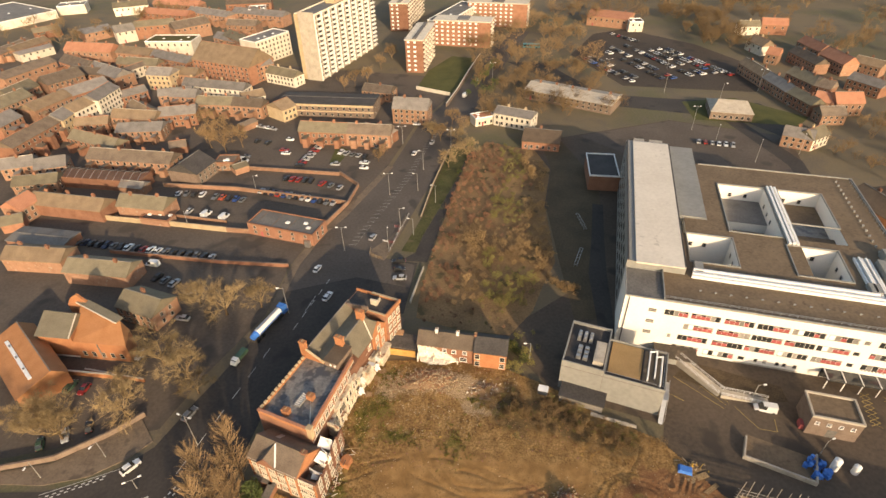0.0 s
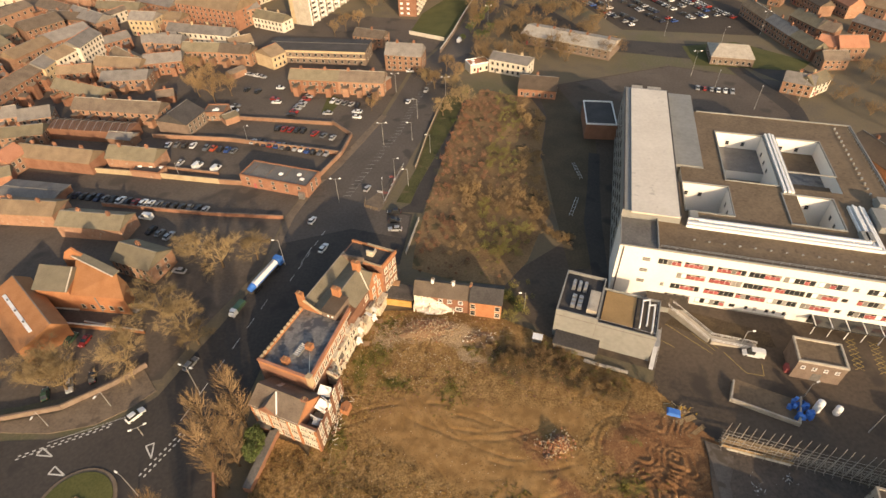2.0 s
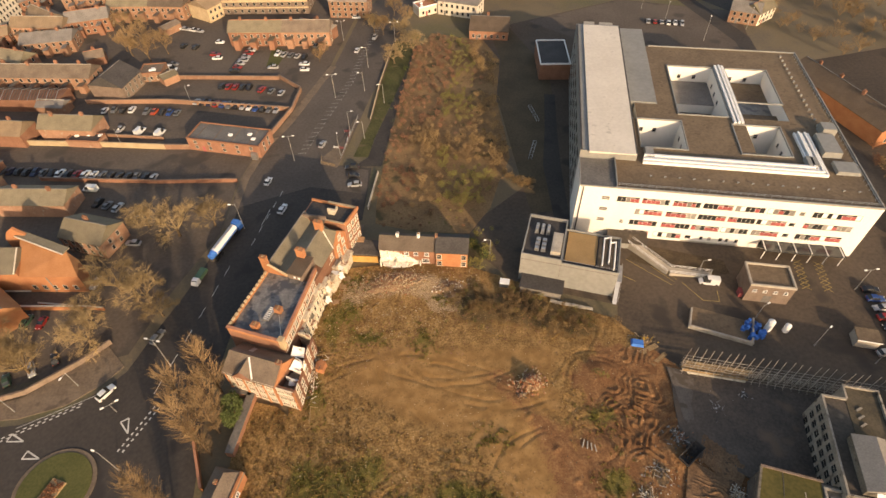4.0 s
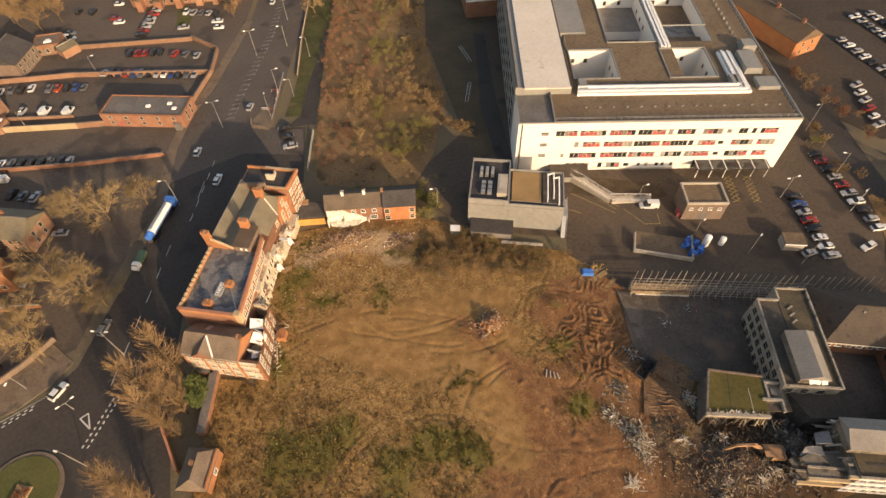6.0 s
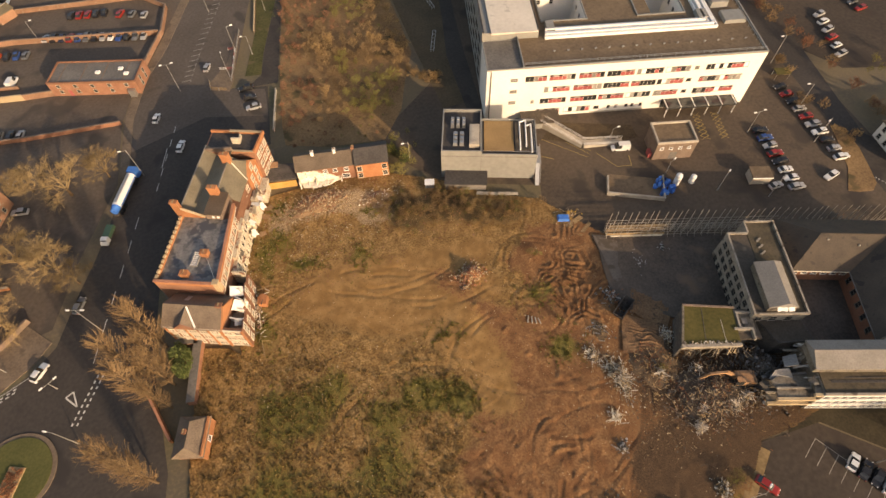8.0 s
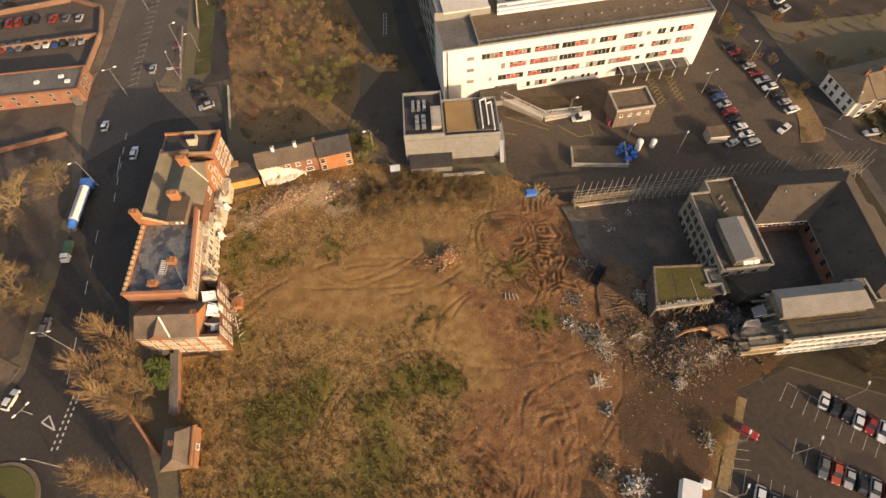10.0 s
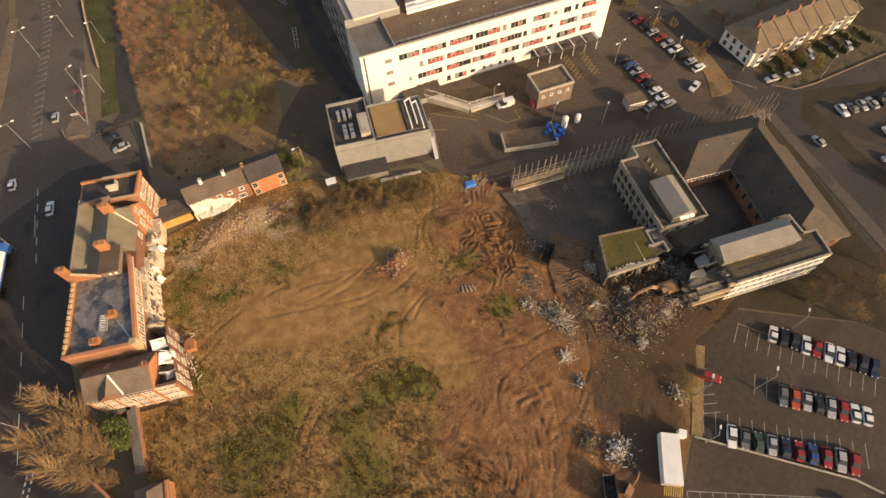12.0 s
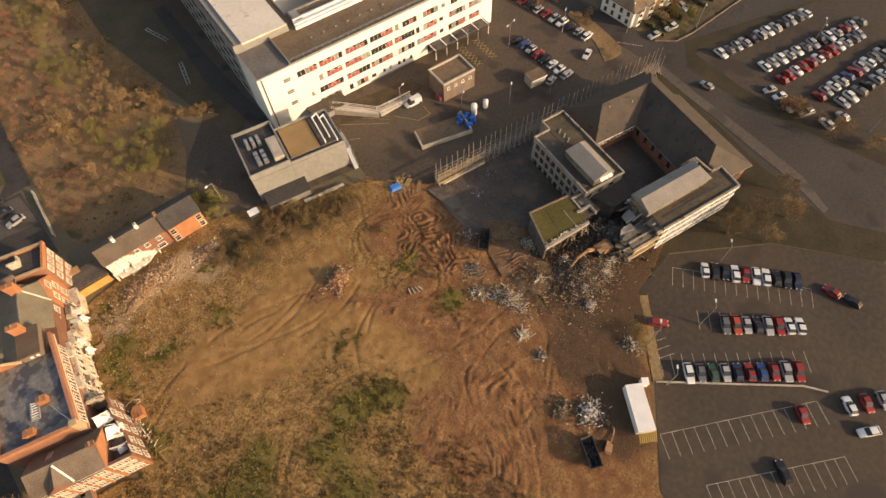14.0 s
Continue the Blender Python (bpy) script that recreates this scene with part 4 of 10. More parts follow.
    part("lower_store", Geo().box(10.5, 21, -5.0, -0.01, 0, 2.2), "cladding", hos, "low grey linking block")
    part("lower_roof", Geo().box(10.2, 21.3, -5.3, -0.02, 2.204, 2.4), "flat_felt", hos)
    # pipe duct along the roof
    duct = Geo()
    for k, (dy, dz) in enumerate(((0, 0.7), (0.9, 1.0), (1.8, 0.7), (2.7, 1.1), (3.6, 0.6))):
        duct.box(17.5 + k * 0.2, 66.5 - k * 0.9, 11.5 + dy, 12.0 + dy, top + 0.12, top + dz + 0.3)
        duct.box(66.0 - k * 0.9, 66.5 - k * 0.9, 12.0 + dy, 31.0, top + 0.12, top + dz + 0.3)
    part("roof_duct", duct, "white_metal", hos, "pale metal ducts along the flat roof")
    cross = Geo()
    for k in range(3):
        cross.box(46.6 + k * 1.1, 47.3 + k * 1.1, 34.5, 69.0, top + 0.12, top + 0.9 + 0.2 * (k % 2))
    part("roof_duct", cross, "white_metal", hos, "pale metal ducts between the courtyards")
    for x0, x1, y0, y1, z in ((67.5, 72.5, 20.5, 30, 2.0), (69, 75, 13, 18, 1.2), (62, 65, 15, 19, 1.4), (70, 74, 31, 35, 2.6), (18.5, 21, 14, 18.5, 1.2)):
        part("roof_plant", Geo().box(x0, x1, y0, y1, top + 0.124, top + z, 0.12), "cladding", hos, "grey rooftop plant housing")
    for i in range(15):
        g = Geo().box(19.0 + i * 3.8, 19.3 + i * 3.8, 6.0, 6.2, top + 0.124, top + 0.5).box(19.0 + i * 3.8, 19.5 + i * 3.8, 5.8, 6.2, top + 0.5, top + 0.6)
        part("roof_vent", g, "lamp_grey", hos)
    for i in range(16):
        g = Geo().box(70.5, 71.0, 36 + i * 2.8, 36.5 + i * 2.8, top + 0.124, top + 0.75)
        part("roof_vent", g, "steel", hos)
    # courtyard windows
    for (x, y, r) in ((20, 33.98, 0), (24, 33.98, 0), (49, 33.98, 0), (54, 33.98, 0), (36, 67.98, 0), (41, 67.98, 0), (53, 67.98, 0), (58, 67.98, 0)):
        window(hos, pose(x, y, 14.2, 0, 0, r), 1.2, 1.4, "steel")
    for y in (22, 26, 30):
        for x in (30.98, 59.48):
            window(hos, pose(x, y, 14.2, 0, 0, -90), 1.2, 1.4, "steel")
    for y in (52, 57, 62):
        window(hos, pose(45.98, y, 14.2, 0, 0, -90), 1.2, 1.4, "steel")
    # entrance canopy
    can = part("canopy", Geo().box(52, 73, -4.2, -0.15, 3.3, 3.42).box(52, 73, -4.3, -4.2, 3.2, 3.6), "glass", hos, "glazed entrance canopy on white posts")
    for i in range(6):
        part("post", Geo().tube((52.4 + i * 4, -4.0, 0), (52.4 + i * 4, -4.0, 3.3), 0.12).beam((52.4 + i * 4, -4.3, 3.5), (52.4 + i * 4, -0.2, 3.5), 0.2, 0.16), "white_metal", can)
    part("canopy_glazing", Geo().box(52, 72, -0.12, -0.02, 0.2, 3.2), "glass", can)
    sign = part("sign", Geo().box(60, 66, -0.08, 0.0, 4.55, 5.0), "white_metal", hos, "row of unreadable sign bars")
    for i in range(7):
        part("sign_bar", Geo().box(60.2 + i * 0.82, 60.75 + i * 0.82, -0.1, -0.075, 4.62, 4.92), "lead", sign)


hospital()


# ---- the grey plant block in front of it ----
def plant_block():
    b = thing("plant_block", "grey clad plant building with rooftop fans and pipes", "plant building", pose(28.6, 93.2, 0.05, 0, 0, -22))
    part("wall", Geo().box(0, 10.5, 0, 15.4, 0, 9.3).box(10.5, 25, 0, 13, 0, 8.6), "cladding", b)
    part("roof", Geo().box(0.4, 10.1, 0.4, 15.0, 9.304, 9.4), "dark", b, "black felt roof")
    part("roof", Geo().box(10.8, 24.6, 0.4, 12.6, 8.604, 8.7), "dark", b, "black felt roof")
    part("gravel_roof", Geo().box(11.2, 19.0, 1.6, 12.4, 8.704, 8.9), "ochre", b, "ochre gravel roof panel")
    p = Geo().box(0, 10.5, 0, 0.35, 9.3, 10.3).box(0, 10.5, 15.05, 15.4, 9.3, 10.3).box(0, 0.35, 0.35, 15.05, 9.3, 10.3).box(10.15, 10.5, 0.35, 15.05, 9.3, 10.3)
    p.box(10.5, 25, 0, 0.3, 8.6, 9.3).box(24.7, 25, 0.3, 13, 8.6, 9.3).box(10.5, 25, 12.7, 13, 8.6, 9.3)
    part("parapet", p, "cladding", b)
    for i in range(3):
        g = Geo().box(2.2 + i * 1.5, 3.2 + i * 1.5, 9.0, 12.2, 9.404, 10.6, 0.15)
        for k in range(2):
            g.tube((2.7 + i * 1.5, 9.8 + k * 1.5, 10.6), (2.7 + i * 1.5, 9.8 + k * 1.5, 10.85), 0.45, 0.42, 10)
        part("fan_unit", g, "steel", b, "grey metal fan unit")
    for i in range(2):
        for k in range(3):
            part("fan_unit", Geo().box(3.0 + i * 1.7, 4.2 + i * 1.7, 2.6 + k * 1.6, 3.8 + k * 1.6, 9.404, 10.4, 0.12), "steel", b)
    part("roof_tank", Geo().box(7.3, 9.9, 2.0, 9.2, 9.404, 10.9), "concrete", b, "pale rooftop tank housing")
    part("tank_lid", Geo().box(7.7, 9.5, 2.5, 8.7, 10.904, 11.0), "concrete", b)
    part("louvre_roof", Geo().box(19.4, 24.2, 1.0, 12.2, 8.704, 8.95), "flat_felt", b, "dark louvred roof strip")
    for i, (x, y0, y1) in enumerate(((20.6, 2.0, 11.4), (22.2, 3.2, 12.0), (23.6, 1.2, 10.6))):
        g = Geo().tube((x, y0, 9.7), (x, y1, 9.7), 0.2, 0.2, 8).tube((x, y0, 8.8), (x, y0, 9.8), 0.2, 0.2, 8).tube((x, y1, 8.8), (x, y1, 9.8), 0.2, 0.2, 8)
        if i:
            g.tube((x, y1, 9.7), (x - 1.6, y1 - 0.8, 9.7), 0.2, 0.2, 8)
        part("roof_pipe", g, "white_metal", b, "silver looped roof pipe")
    part("roof_rail", Geo().box(10.8, 24.6, 0.7, 0.78, 9.7, 9.76).box(24.2, 24.28, 0.8, 12.4, 9.7, 9.76), "steel", b)
    part("flashing", Geo().box(0, 25, -0.06, 0, 8.3, 8.45), "lead", b)
    part("panel_joint", Geo().box(10.4, 10.5, -0.05, 0, 0, 9.2), "lead", b)
    lean = part("lean_to", Geo().box(1.2, 12.0, -4.6, -0.01, 0, 2.6), "lead", b, "dark open lean-to store")
    part("lean_to_roof", Geo().box(0.9, 12.3, -4.9, -0.02, 2.604, 2.8), "dark", lean)
    stair = part("escape_stair", Geo().box(25.05, 26.6, 2, 8, 3.8, 3.95).beam((25.8, -2.5, 0.1), (25.8, 2.0, 3.9), 1.0, 0.12), "steel", b, "galvanised outside escape stair")
    rails = Geo()
    for x in (25.2, 26.5):
        rails.tube((x, -2.5, 1.0), (x, 2.0, 4.9), 0.04).tube((x, 2, 4.9), (x, 8, 4.9), 0.04)
        for i in range(5):
            rails.tube((x, 2 + i * 1.5, 0 if i in (0, 4) else 3.9), (x, 2 + i * 1.5, 4.9), 0.04)
    part("handrail", rails, "steel", stair)


plant_block()


# ---- the red brick block along the road, half demolished ----
STONE_WIN = {}


def stone_window(parent, at, w=1.1, h=1.7, lights=1):
    """A window in a broad stone surround with mullions and a transom. It faces -y."""
    key = (w, h, lights)
    if key not in STONE_WIN:
        g, e = Geo(), 0.2
        g.box(-w / 2 - e, -w / 2, -0.09, 0.05, -h / 2 - 0.1, h / 2 + e).box(w / 2, w / 2 + e, -0.09, 0.05, -h / 2 - 0.1, h / 2 + e)
        g.box(-w / 2, w / 2, -0.09, 0.05, h / 2, h / 2 + e)
        for i in range(1, lights):
            x = -w / 2 + w * i / lights
            g.box(x - 0.09, x + 0.09, -0.075, 0.05, -h / 2 - 0.1, h / 2)
        g.box(-w / 2, w / 2, -0.07, 0.05, h * 0.12, h * 0.12 + 0.12)
        STONE_WIN[key] = (g.mesh("window", "cream"), Geo().box(-w / 2, w / 2, -0.02, 0.03, -h / 2 - 0.1, h / 2).mesh("pane", "glass"),
                          Geo().box(-w / 2 - e - 0.1, w / 2 + e + 0.1, -0.2, 0.05, -h / 2 - 0.24, -h / 2 - 0.1).mesh("sill", "cream"))
    f = part("window", STONE_WIN[key][0], None, parent, at=at)
    part("pane", STONE_WIN[key][1], None, f)
    part("sill", STONE_WIN[key][2], None, f)
    return f


def brick_block():
    b = thing("brick_block", "derelict red brick Victorian block with stone dressings and chimneys", "derelict building", pose(-43.8, 78.0, 0.06, 0, 0, 66))
    east = lambda u: -14.5 + 0.115 * u if u < 24 else -11.74      # the slanting rear wall
    lean = math.degrees(math.atan(0.115))
    # flat-roofed part behind a parapet
    part("wall", Geo().prism([(0, east(0)), (18.2, east(18.2)), (18.2, 0), (0, 0)], 0, 11.2), "brick", b)
    part("flat_roof", Geo().prism([(0.5, east(0) + 0.5), (18.2, east(18.2) + 0.5), (18.2, -0.5), (0.5, -0.5)], 11.204, 11.32), "wet_sheet", b, "wet grey sheet roof with puddles")
    p = Geo().prism([(0, east(0)), (0.5, east(0.5)), (0.5, 0), (0, 0)], 11.2, 12.2).box(0.5, 18.0, -0.5, 0, 11.2, 11.9)
    p.prism([(0.5, east(0.5)), (22, east(22)), (22, east(22) + 0.5), (0.5, east(0.5) + 0.5)], 11.2, 12.2)
    part("parapet", p, "orange_brick", b, "orange brick parapet")
    part("coping", Geo().prism([(-0.12, east(0) - 0.12), (0.62, east(0.6) - 0.12), (0.62, 0.12), (-0.12, 0.12)], 12.2, 12.34).prism([(0.62, east(0.6) - 0.1), (22.1, east(22) - 0.1), (22.1, east(22) + 0.6), (0.62, east(0.6) + 0.6)], 12.2, 12.32), "redtile", b)
    for i in range(13):
        part("merlon", Geo().box(0.9 + i * 1.32, 1.75 + i * 1.32, -0.5, 0.06, 11.9, 12.4, 0.04), "stone", b, "pale stone parapet block")
    part("corner_pier", Geo().box(-0.2, 0.9, east(0) - 0.2, east(0) + 1.0, 9.4, 12.9, 0.05).box(-0.3, 1.0, east(0) - 0.3, east(0) + 1.1, 12.9, 13.1), "stone", b, "carved stone corner pier")
    for x, y in ((2.4, -6.2), (8.0, -9.0)):
        chimney(b, x, y, 11.3, 1.5, 1.3, 1.7, "orange_brick")
    lad = part("roof_ladder", Geo().box(4.9, 8.6, -8.0, -7.8, 11.33, 11.75).box(4.9, 8.6, -6.6, -6.4, 11.33, 11.75).box(4.8, 4.9, -8.0, -6.4, 11.33, 11.75), "lamp_grey", b, "pale slatted roof frame")
    for i in range(7):
        part("slat", Geo().box(5.0 + i * 0.54, 5.16 + i * 0.54, -7.8, -6.6, 11.324, 11.7), "white_metal", lad)
    part("roof_pole", Geo().tube((7.0, -9.6, 11.5), (1.2, -13.6, 12.6), 0.07, 0.07, 6), "steel", b, "long pole lying over the roof")
    # pitched part: a steep front slope, a valley and a rear slope
    part("wall", Geo().prism([(18.204, east(18.2)), (38, -11.5), (38, 0.8), (18.204, 0.8)], 0, 9.9), "brick", b)

    def slab(name, rows, u0, u1, material, label="", t=0.18):
        """Roof planes swept along u; rows are (v, z) from front to rear."""
        g = Geo()
        k = len(rows)
        for u in (u0, u1):
            g.v += [(u, v, z) for v, z in rows] + [(u, v, z - t) for v, z in rows]
        for i in range(k - 1):
            g.f += [(i, i + 1, 2 * k + i + 1, 2 * k + i), (k + i + 1, k + i, 3 * k + i, 3 * k + i + 1), (i + 1, i, k + i, k + i + 1), (2 * k + i, 2 * k + i + 1, 3 * k + i + 1, 3 * k + i)]
        g.f += [(0, 2 * k, 3 * k, k), (k - 1, 2 * k - 1, 4 * k - 1, 3 * k - 1)]
        return part(name, g, material, b, label)

    slab("front_roof", ((1.1, 9.9), (0.2, 12.9), (-2.2, 11.1)), 18.5, 39.6, "olive_slate", "weathered grey-green slate front roof")
    slab("rear_roof", ((-2.2, 11.1), (-7.0, 13.0), (-11.9, 9.95)), 24.3, 36.2, "olive_slate", "weathered grey-green slate rear roof")
    slab("rear_roof", ((-2.2, 11.1), (-6.3, 12.7)), 18.5, 24.3, "olive_slate")
    slab("rear_roof", ((-2.2, 11.1), (-7.0, 13.0)), 36.2, 38.4, "olive_slate")
    part("ridge", Geo().box(24.3, 36.4, -7.14, -6.86, 12.98, 13.16).box(18.6, 39.6, 0.08, 0.34, 12.86, 13.06), "lead", b)
    g = Geo()
    for u in (18.1, 18.55):
        g.v += [(u, 0.8, 9.9), (u, 0.8, 13.5), (u, -0.8, 14.3), (u, -5.7, 11.5), (u, -5.7, 9.9)]
    g.f += [(4, 3, 2, 1, 0), (5, 6, 7, 8, 9)] + [(i, (i + 1) % 5, 5 + (i + 1) % 5, 5 + i) for i in range(5)]
    part("gable", g, "orange_brick", b, "raked orange brick gable wall")
    part("gable_coping", Geo().beam((18.33, -0.8, 14.36), (18.33, -5.8, 11.55), 0.6, 0.12), "stone", b)
    part("box_dormer", Geo().box(17.9, 24.3, -10.2, -6.3, 10.2, 13.3), "dull_brick", b, "dull rendered roof-access block")
    part("dormer_roof", Geo().box(17.6, 24.4, -10.4, -6.1, 13.304, 13.46), "brown", b, "weathered brown felt cap")
    for y in (-9.3, -8.1):
        part("vent", Geo().box(17.8, 17.9, y - 0.25, y + 0.25, 11.9, 12.5), "white_metal", b)
    for x, y, z, aa, bb in ((18.6, 0.0, 14.2, 1.0, 1.7), (23.9, -7.2, 13.6, 1.1, 2.2), (34.6, -6.8, 13.2, 1.1, 2.2)):
        chimney(b, x, y, z, 2.5, aa, bb, "orange_brick")
    # cross gable with lead valleys, at the rear
    cross = Geo()
    for v, z in ((-7.0, 13.0), (-12.1, 13.0)):
        cross.v += [(31.4, v, 9.95), (34.9, v, z), (38.2, v, 9.95)]
    cross.v = [(u, v if not (k < 3 and k != 1) else -11.9, z) for k, (u, v, z) in enumerate(cross.v)]
    cross.f += [(0, 3, 4, 1), (1, 4, 5, 2), (3, 0, 2, 5)]
    part("cross_roof", cross, "olive_slate", b, "slate roof of the rear cross gable")
    part("valley", Geo().beam((35.0, -7.0, 13.12), (31.2, -12.0, 10.08), 0.3, 0.08), "cream", b, "pale lead valley")
    part("gable", Geo().prism([(31.5, -12.1), (38.2, -12.1), (38.2, -11.55), (31.5, -11.55)], 0, 10.0), "orange_brick", b)
    g = Geo()
    for v in (-12.1, -11.7):
        g.v += [(31.5, v, 10.0), (38.2, v, 10.0), (34.9, v, 13.3)]
    g.f += [(0, 1, 2), (5, 4, 3), (0, 3, 4, 1), (1, 4, 5, 2), (2, 5, 3, 0)]
    part("gable", g, "orange_brick", b, "orange brick rear gable")
    # north end: a taller burnt-out block with a black roof
    part("wall", Geo().prism([(38.204, -12.6), (45, -13.1), (45, 0.6), (38.204, 0.6)], 0, 12.2), "brick", b)
    part("end_roof", Geo().prism([(38.6, -12.2), (44.6, -12.7), (44.6, 0.2), (38.6, 0.2)], 12.204, 12.3), "dark", b, "black felt roof")
    part("end_parapet", Geo().prism([(38.2, -13.0), (45.2, -13.5), (45.2, -13.0), (38.2, -12.5)], 12.2, 13.3).box(44.7, 45.2, -13.0, 0.6, 12.2, 12.9).box(38.2, 38.6, -12.5, -2.0, 12.2, 12.6), "orange_brick", b, "orange brick raised parapet")
    part("coping", Geo().box(44.6, 45.3, -13.4, -4.5, 12.9, 13.04).box(38.1, 38.7, -12.6, -6.0, 12.6, 12.72), "stone", b)
    part("torn_gable", Geo().prism([(41.0, -8.2), (41.5, -8.2), (41.5, -6.2), (41.0, -6.2)], 12.3, 14.2).prism([(41.5, -8.2), (43.6, -8.0), (43.6, -7.6), (41.5, -7.8)], 12.3, 13.4), "plaster_ruin", b, "stub of plastered wall left standing on the roof")
    part("firewall", Geo().beam((38.3, 0.4, 12.4), (38.3, -7.0, 13.4), 0.5, 1.2), "dull_brick", b, "weathered cross wall through the roof")
    # south wing with its slate roof and dormer gable
    part("wall", Geo().box(-8.8, -0.004, -16.6, -3.6, 0, 7.2).box(-8.8, -1.6, -16.6, -3.6, 7.2, 8.4), "brick", b)
    slabw = Geo()
    for v in (-16.5, -3.2):
        slabw.v += [(-9.1, v, 8.5), (-4.5, v, 11.0), (0.0, v, 7.5), (-9.1, v, 8.3), (-4.5, v, 10.8), (0.0, v, 7.3)]
    slabw.f += [(0, 6, 7, 1), (1, 7, 8, 2), (4, 10, 9, 3), (5, 11, 10, 4), (0, 1, 4, 3), (1, 2, 5, 4), (7, 6, 9, 10), (8, 7, 10, 11), (0, 3, 9, 6), (2, 8, 11, 5)]
    part("wing_roof", slabw, "slate", b, "brown slate wing roof")
    g = Geo()
    for v in (-16.75, -16.4):
        g.v += [(-9.0, v, 8.6), (0.0, v, 7.6), (-4.5, v, 11.3)]
    g.f += [(0, 1, 2), (5, 4, 3), (0, 3, 4, 1), (1, 4, 5, 2), (2, 5, 3, 0)]
    part("wing_gable", g, "orange_brick", b)
    dorm = Geo()
    dorm.v += [(-9.1, -6.0, 8.6), (-9.1, -8.3, 10.7), (-9.1, -10.6, 8.6), (-4.6, -8.3, 10.95)]
    dorm.f += [(1, 0, 3), (2, 1, 3), (0, 1, 2)]
    part("dormer_roof", dorm, "slate", b)
    g = Geo()
    for u in (-9.25, -8.9):
        g.v += [(u, -6.0, 8.6), (u, -8.3, 10.8), (u, -10.6, 8.6)]
    g.f += [(2, 1, 0), (3, 4, 5), (0, 1, 4, 3), (1, 2, 5, 4), (2, 0, 3, 5)]
    part("dormer_gable", g, "brick", b, "brick dormer gable")
    part("valley", Geo().beam((-4.9, -8.5, 10.98), (-8.8, -10.9, 9.0), 0.34, 0.08), "white_metal", b, "pale valley flashing")
    part("skylight", Geo().beam((-2.9, -7.4, 9.86), (-1.3, -7.4, 8.62), 1.0, 0.12), "lamp_grey", b, "long pale rooflight")
    chimney(b, -4.4, -15.7, 10.8, 0.9, 0.9, 1.3)
    # the torn south-east corner: outer walls standing round roofless rooms
    rear = lambda u: -18.6 - 0.235 * (2.0 - u) if u < 6 else -17.66
    part("ruin_wall", Geo().prism([(-8.8, rear(-8.8)), (-8.2, rear(-8.2)), (-8.2, -16.604), (-8.8, -16.604)], 0, 8.5), "brick", b)
    for u0, u1, h in ((-8.196, -5.5, 7.6), (-5.5, -2.8, 6.4), (-2.8, 0.6, 7.0), (0.6, 3.6, 7.4), (3.6, 6.4, 6.2)):
        part("ruin_wall", Geo().prism([(u0, rear(u0)), (u1 - 0.01, rear(u1)), (u1 - 0.01, rear(u1) + 0.5), (u0, rear(u0) + 0.5)], 0, h), "brick", b, "standing brick rear wall of a roofless wing")
    part("ruin_wall", Geo().prism([(5.9, -17.1), (6.4, -17.1), (6.4, -14.0), (5.9, -14.1)], 0, 7.4), "plaster_ruin", b)
    # the roofless rooms get a dark floor
    part("ruin_floor", Geo().prism([(-8.2, -20.4), (5.8, -17.2), (5.8, -14.3), (0.1, -14.6), (0.0, -16.8), (-8.2, -16.8)], 2.6, 2.9), "burnt_shaded", b, "dark floor of the roofless rooms")
    part("ruin_floor", Geo().prism([(-8.2, -20.2), (-3.0, -18.9), (-3.4, -16.8), (-8.2, -16.8)], 5.6, 5.8), "dirty_concrete", b)
    for (u0, v0), (u1, v1), z0, z1 in (((1.9, -15.0), (1.1, -17.9), 2.9, 8.3), ((-0.6, -16.9), (-1.2, -18.9), 2.9, 8.0), ((-2.8, -17.0), (-3.4, -19.4), 3.4, 7.4), ((-5.4, -17.0), (-5.8, -19.9), 5.8, 7.6)):
        part("plaster_partition", Geo().prism([(u0, v0), (u1, v1), (u1 + 0.22, v1), (u0 + 0.22, v0)], z0, z1), "white", b, "bright white plastered partition of an open room")
    part("sloping_sheet", Geo().prism([(-0.9, -1.2), (0.8, -1.0), (1.0, 1.1), (-0.7, 1.3)], 0, 0.1), "white", b, "fallen sheet of white ceiling board", at=pose(1.0, -17.0, 7.7, 32, -26, 14) @ Matrix.Scale(1.35, 4))
    part("sloping_sheet", Geo().prism([(-0.8, -1.0), (0.7, -1.2), (0.9, 0.9), (-0.8, 1.1)], 0, 0.1), "white", b, "fallen sheet of white ceiling board", at=pose(-2.2, -18.3, 7.3, 30, -30, -6) @ Matrix.Scale(1.45, 4))
    part("sloping_sheet", Geo().prism([(-0.8, -1.0), (0.7, -1.2), (0.9, 0.9), (-0.8, 1.1)], 0, 0.1), "white", b, "fallen sheet of white ceiling board", at=pose(-5.8, -19.0, 6.6, 36, -26, 10))
    part("fallen_brickwork", Geo().prism([(1.2, -21.8), (3.4, -21.6), (3.8, -20.2), (2.6, -19.4), (1.0, -19.9)], 0, 1.9), "orange_brick", b, "slumped lump of orange brickwork")
    rng = random.Random(5)
    for k in range(14):
        u = rng.uniform(-8, 6)
        a = Vector((u, rear(u) - rng.uniform(0.2, 2.6), rng.uniform(0.2, 2.5)))
        v = Vector((rng.uniform(-1, 1), rng.uniform(-1, 0.2), rng.uniform(-0.1, 0.5))).normalized() * rng.uniform(1.2, 4.2)
        part("loose_timber", Geo().beam(a, a + v, 0.14, 0.1), rng.choice(("wood", "wood", "cream", "burnt_shaded")), b)
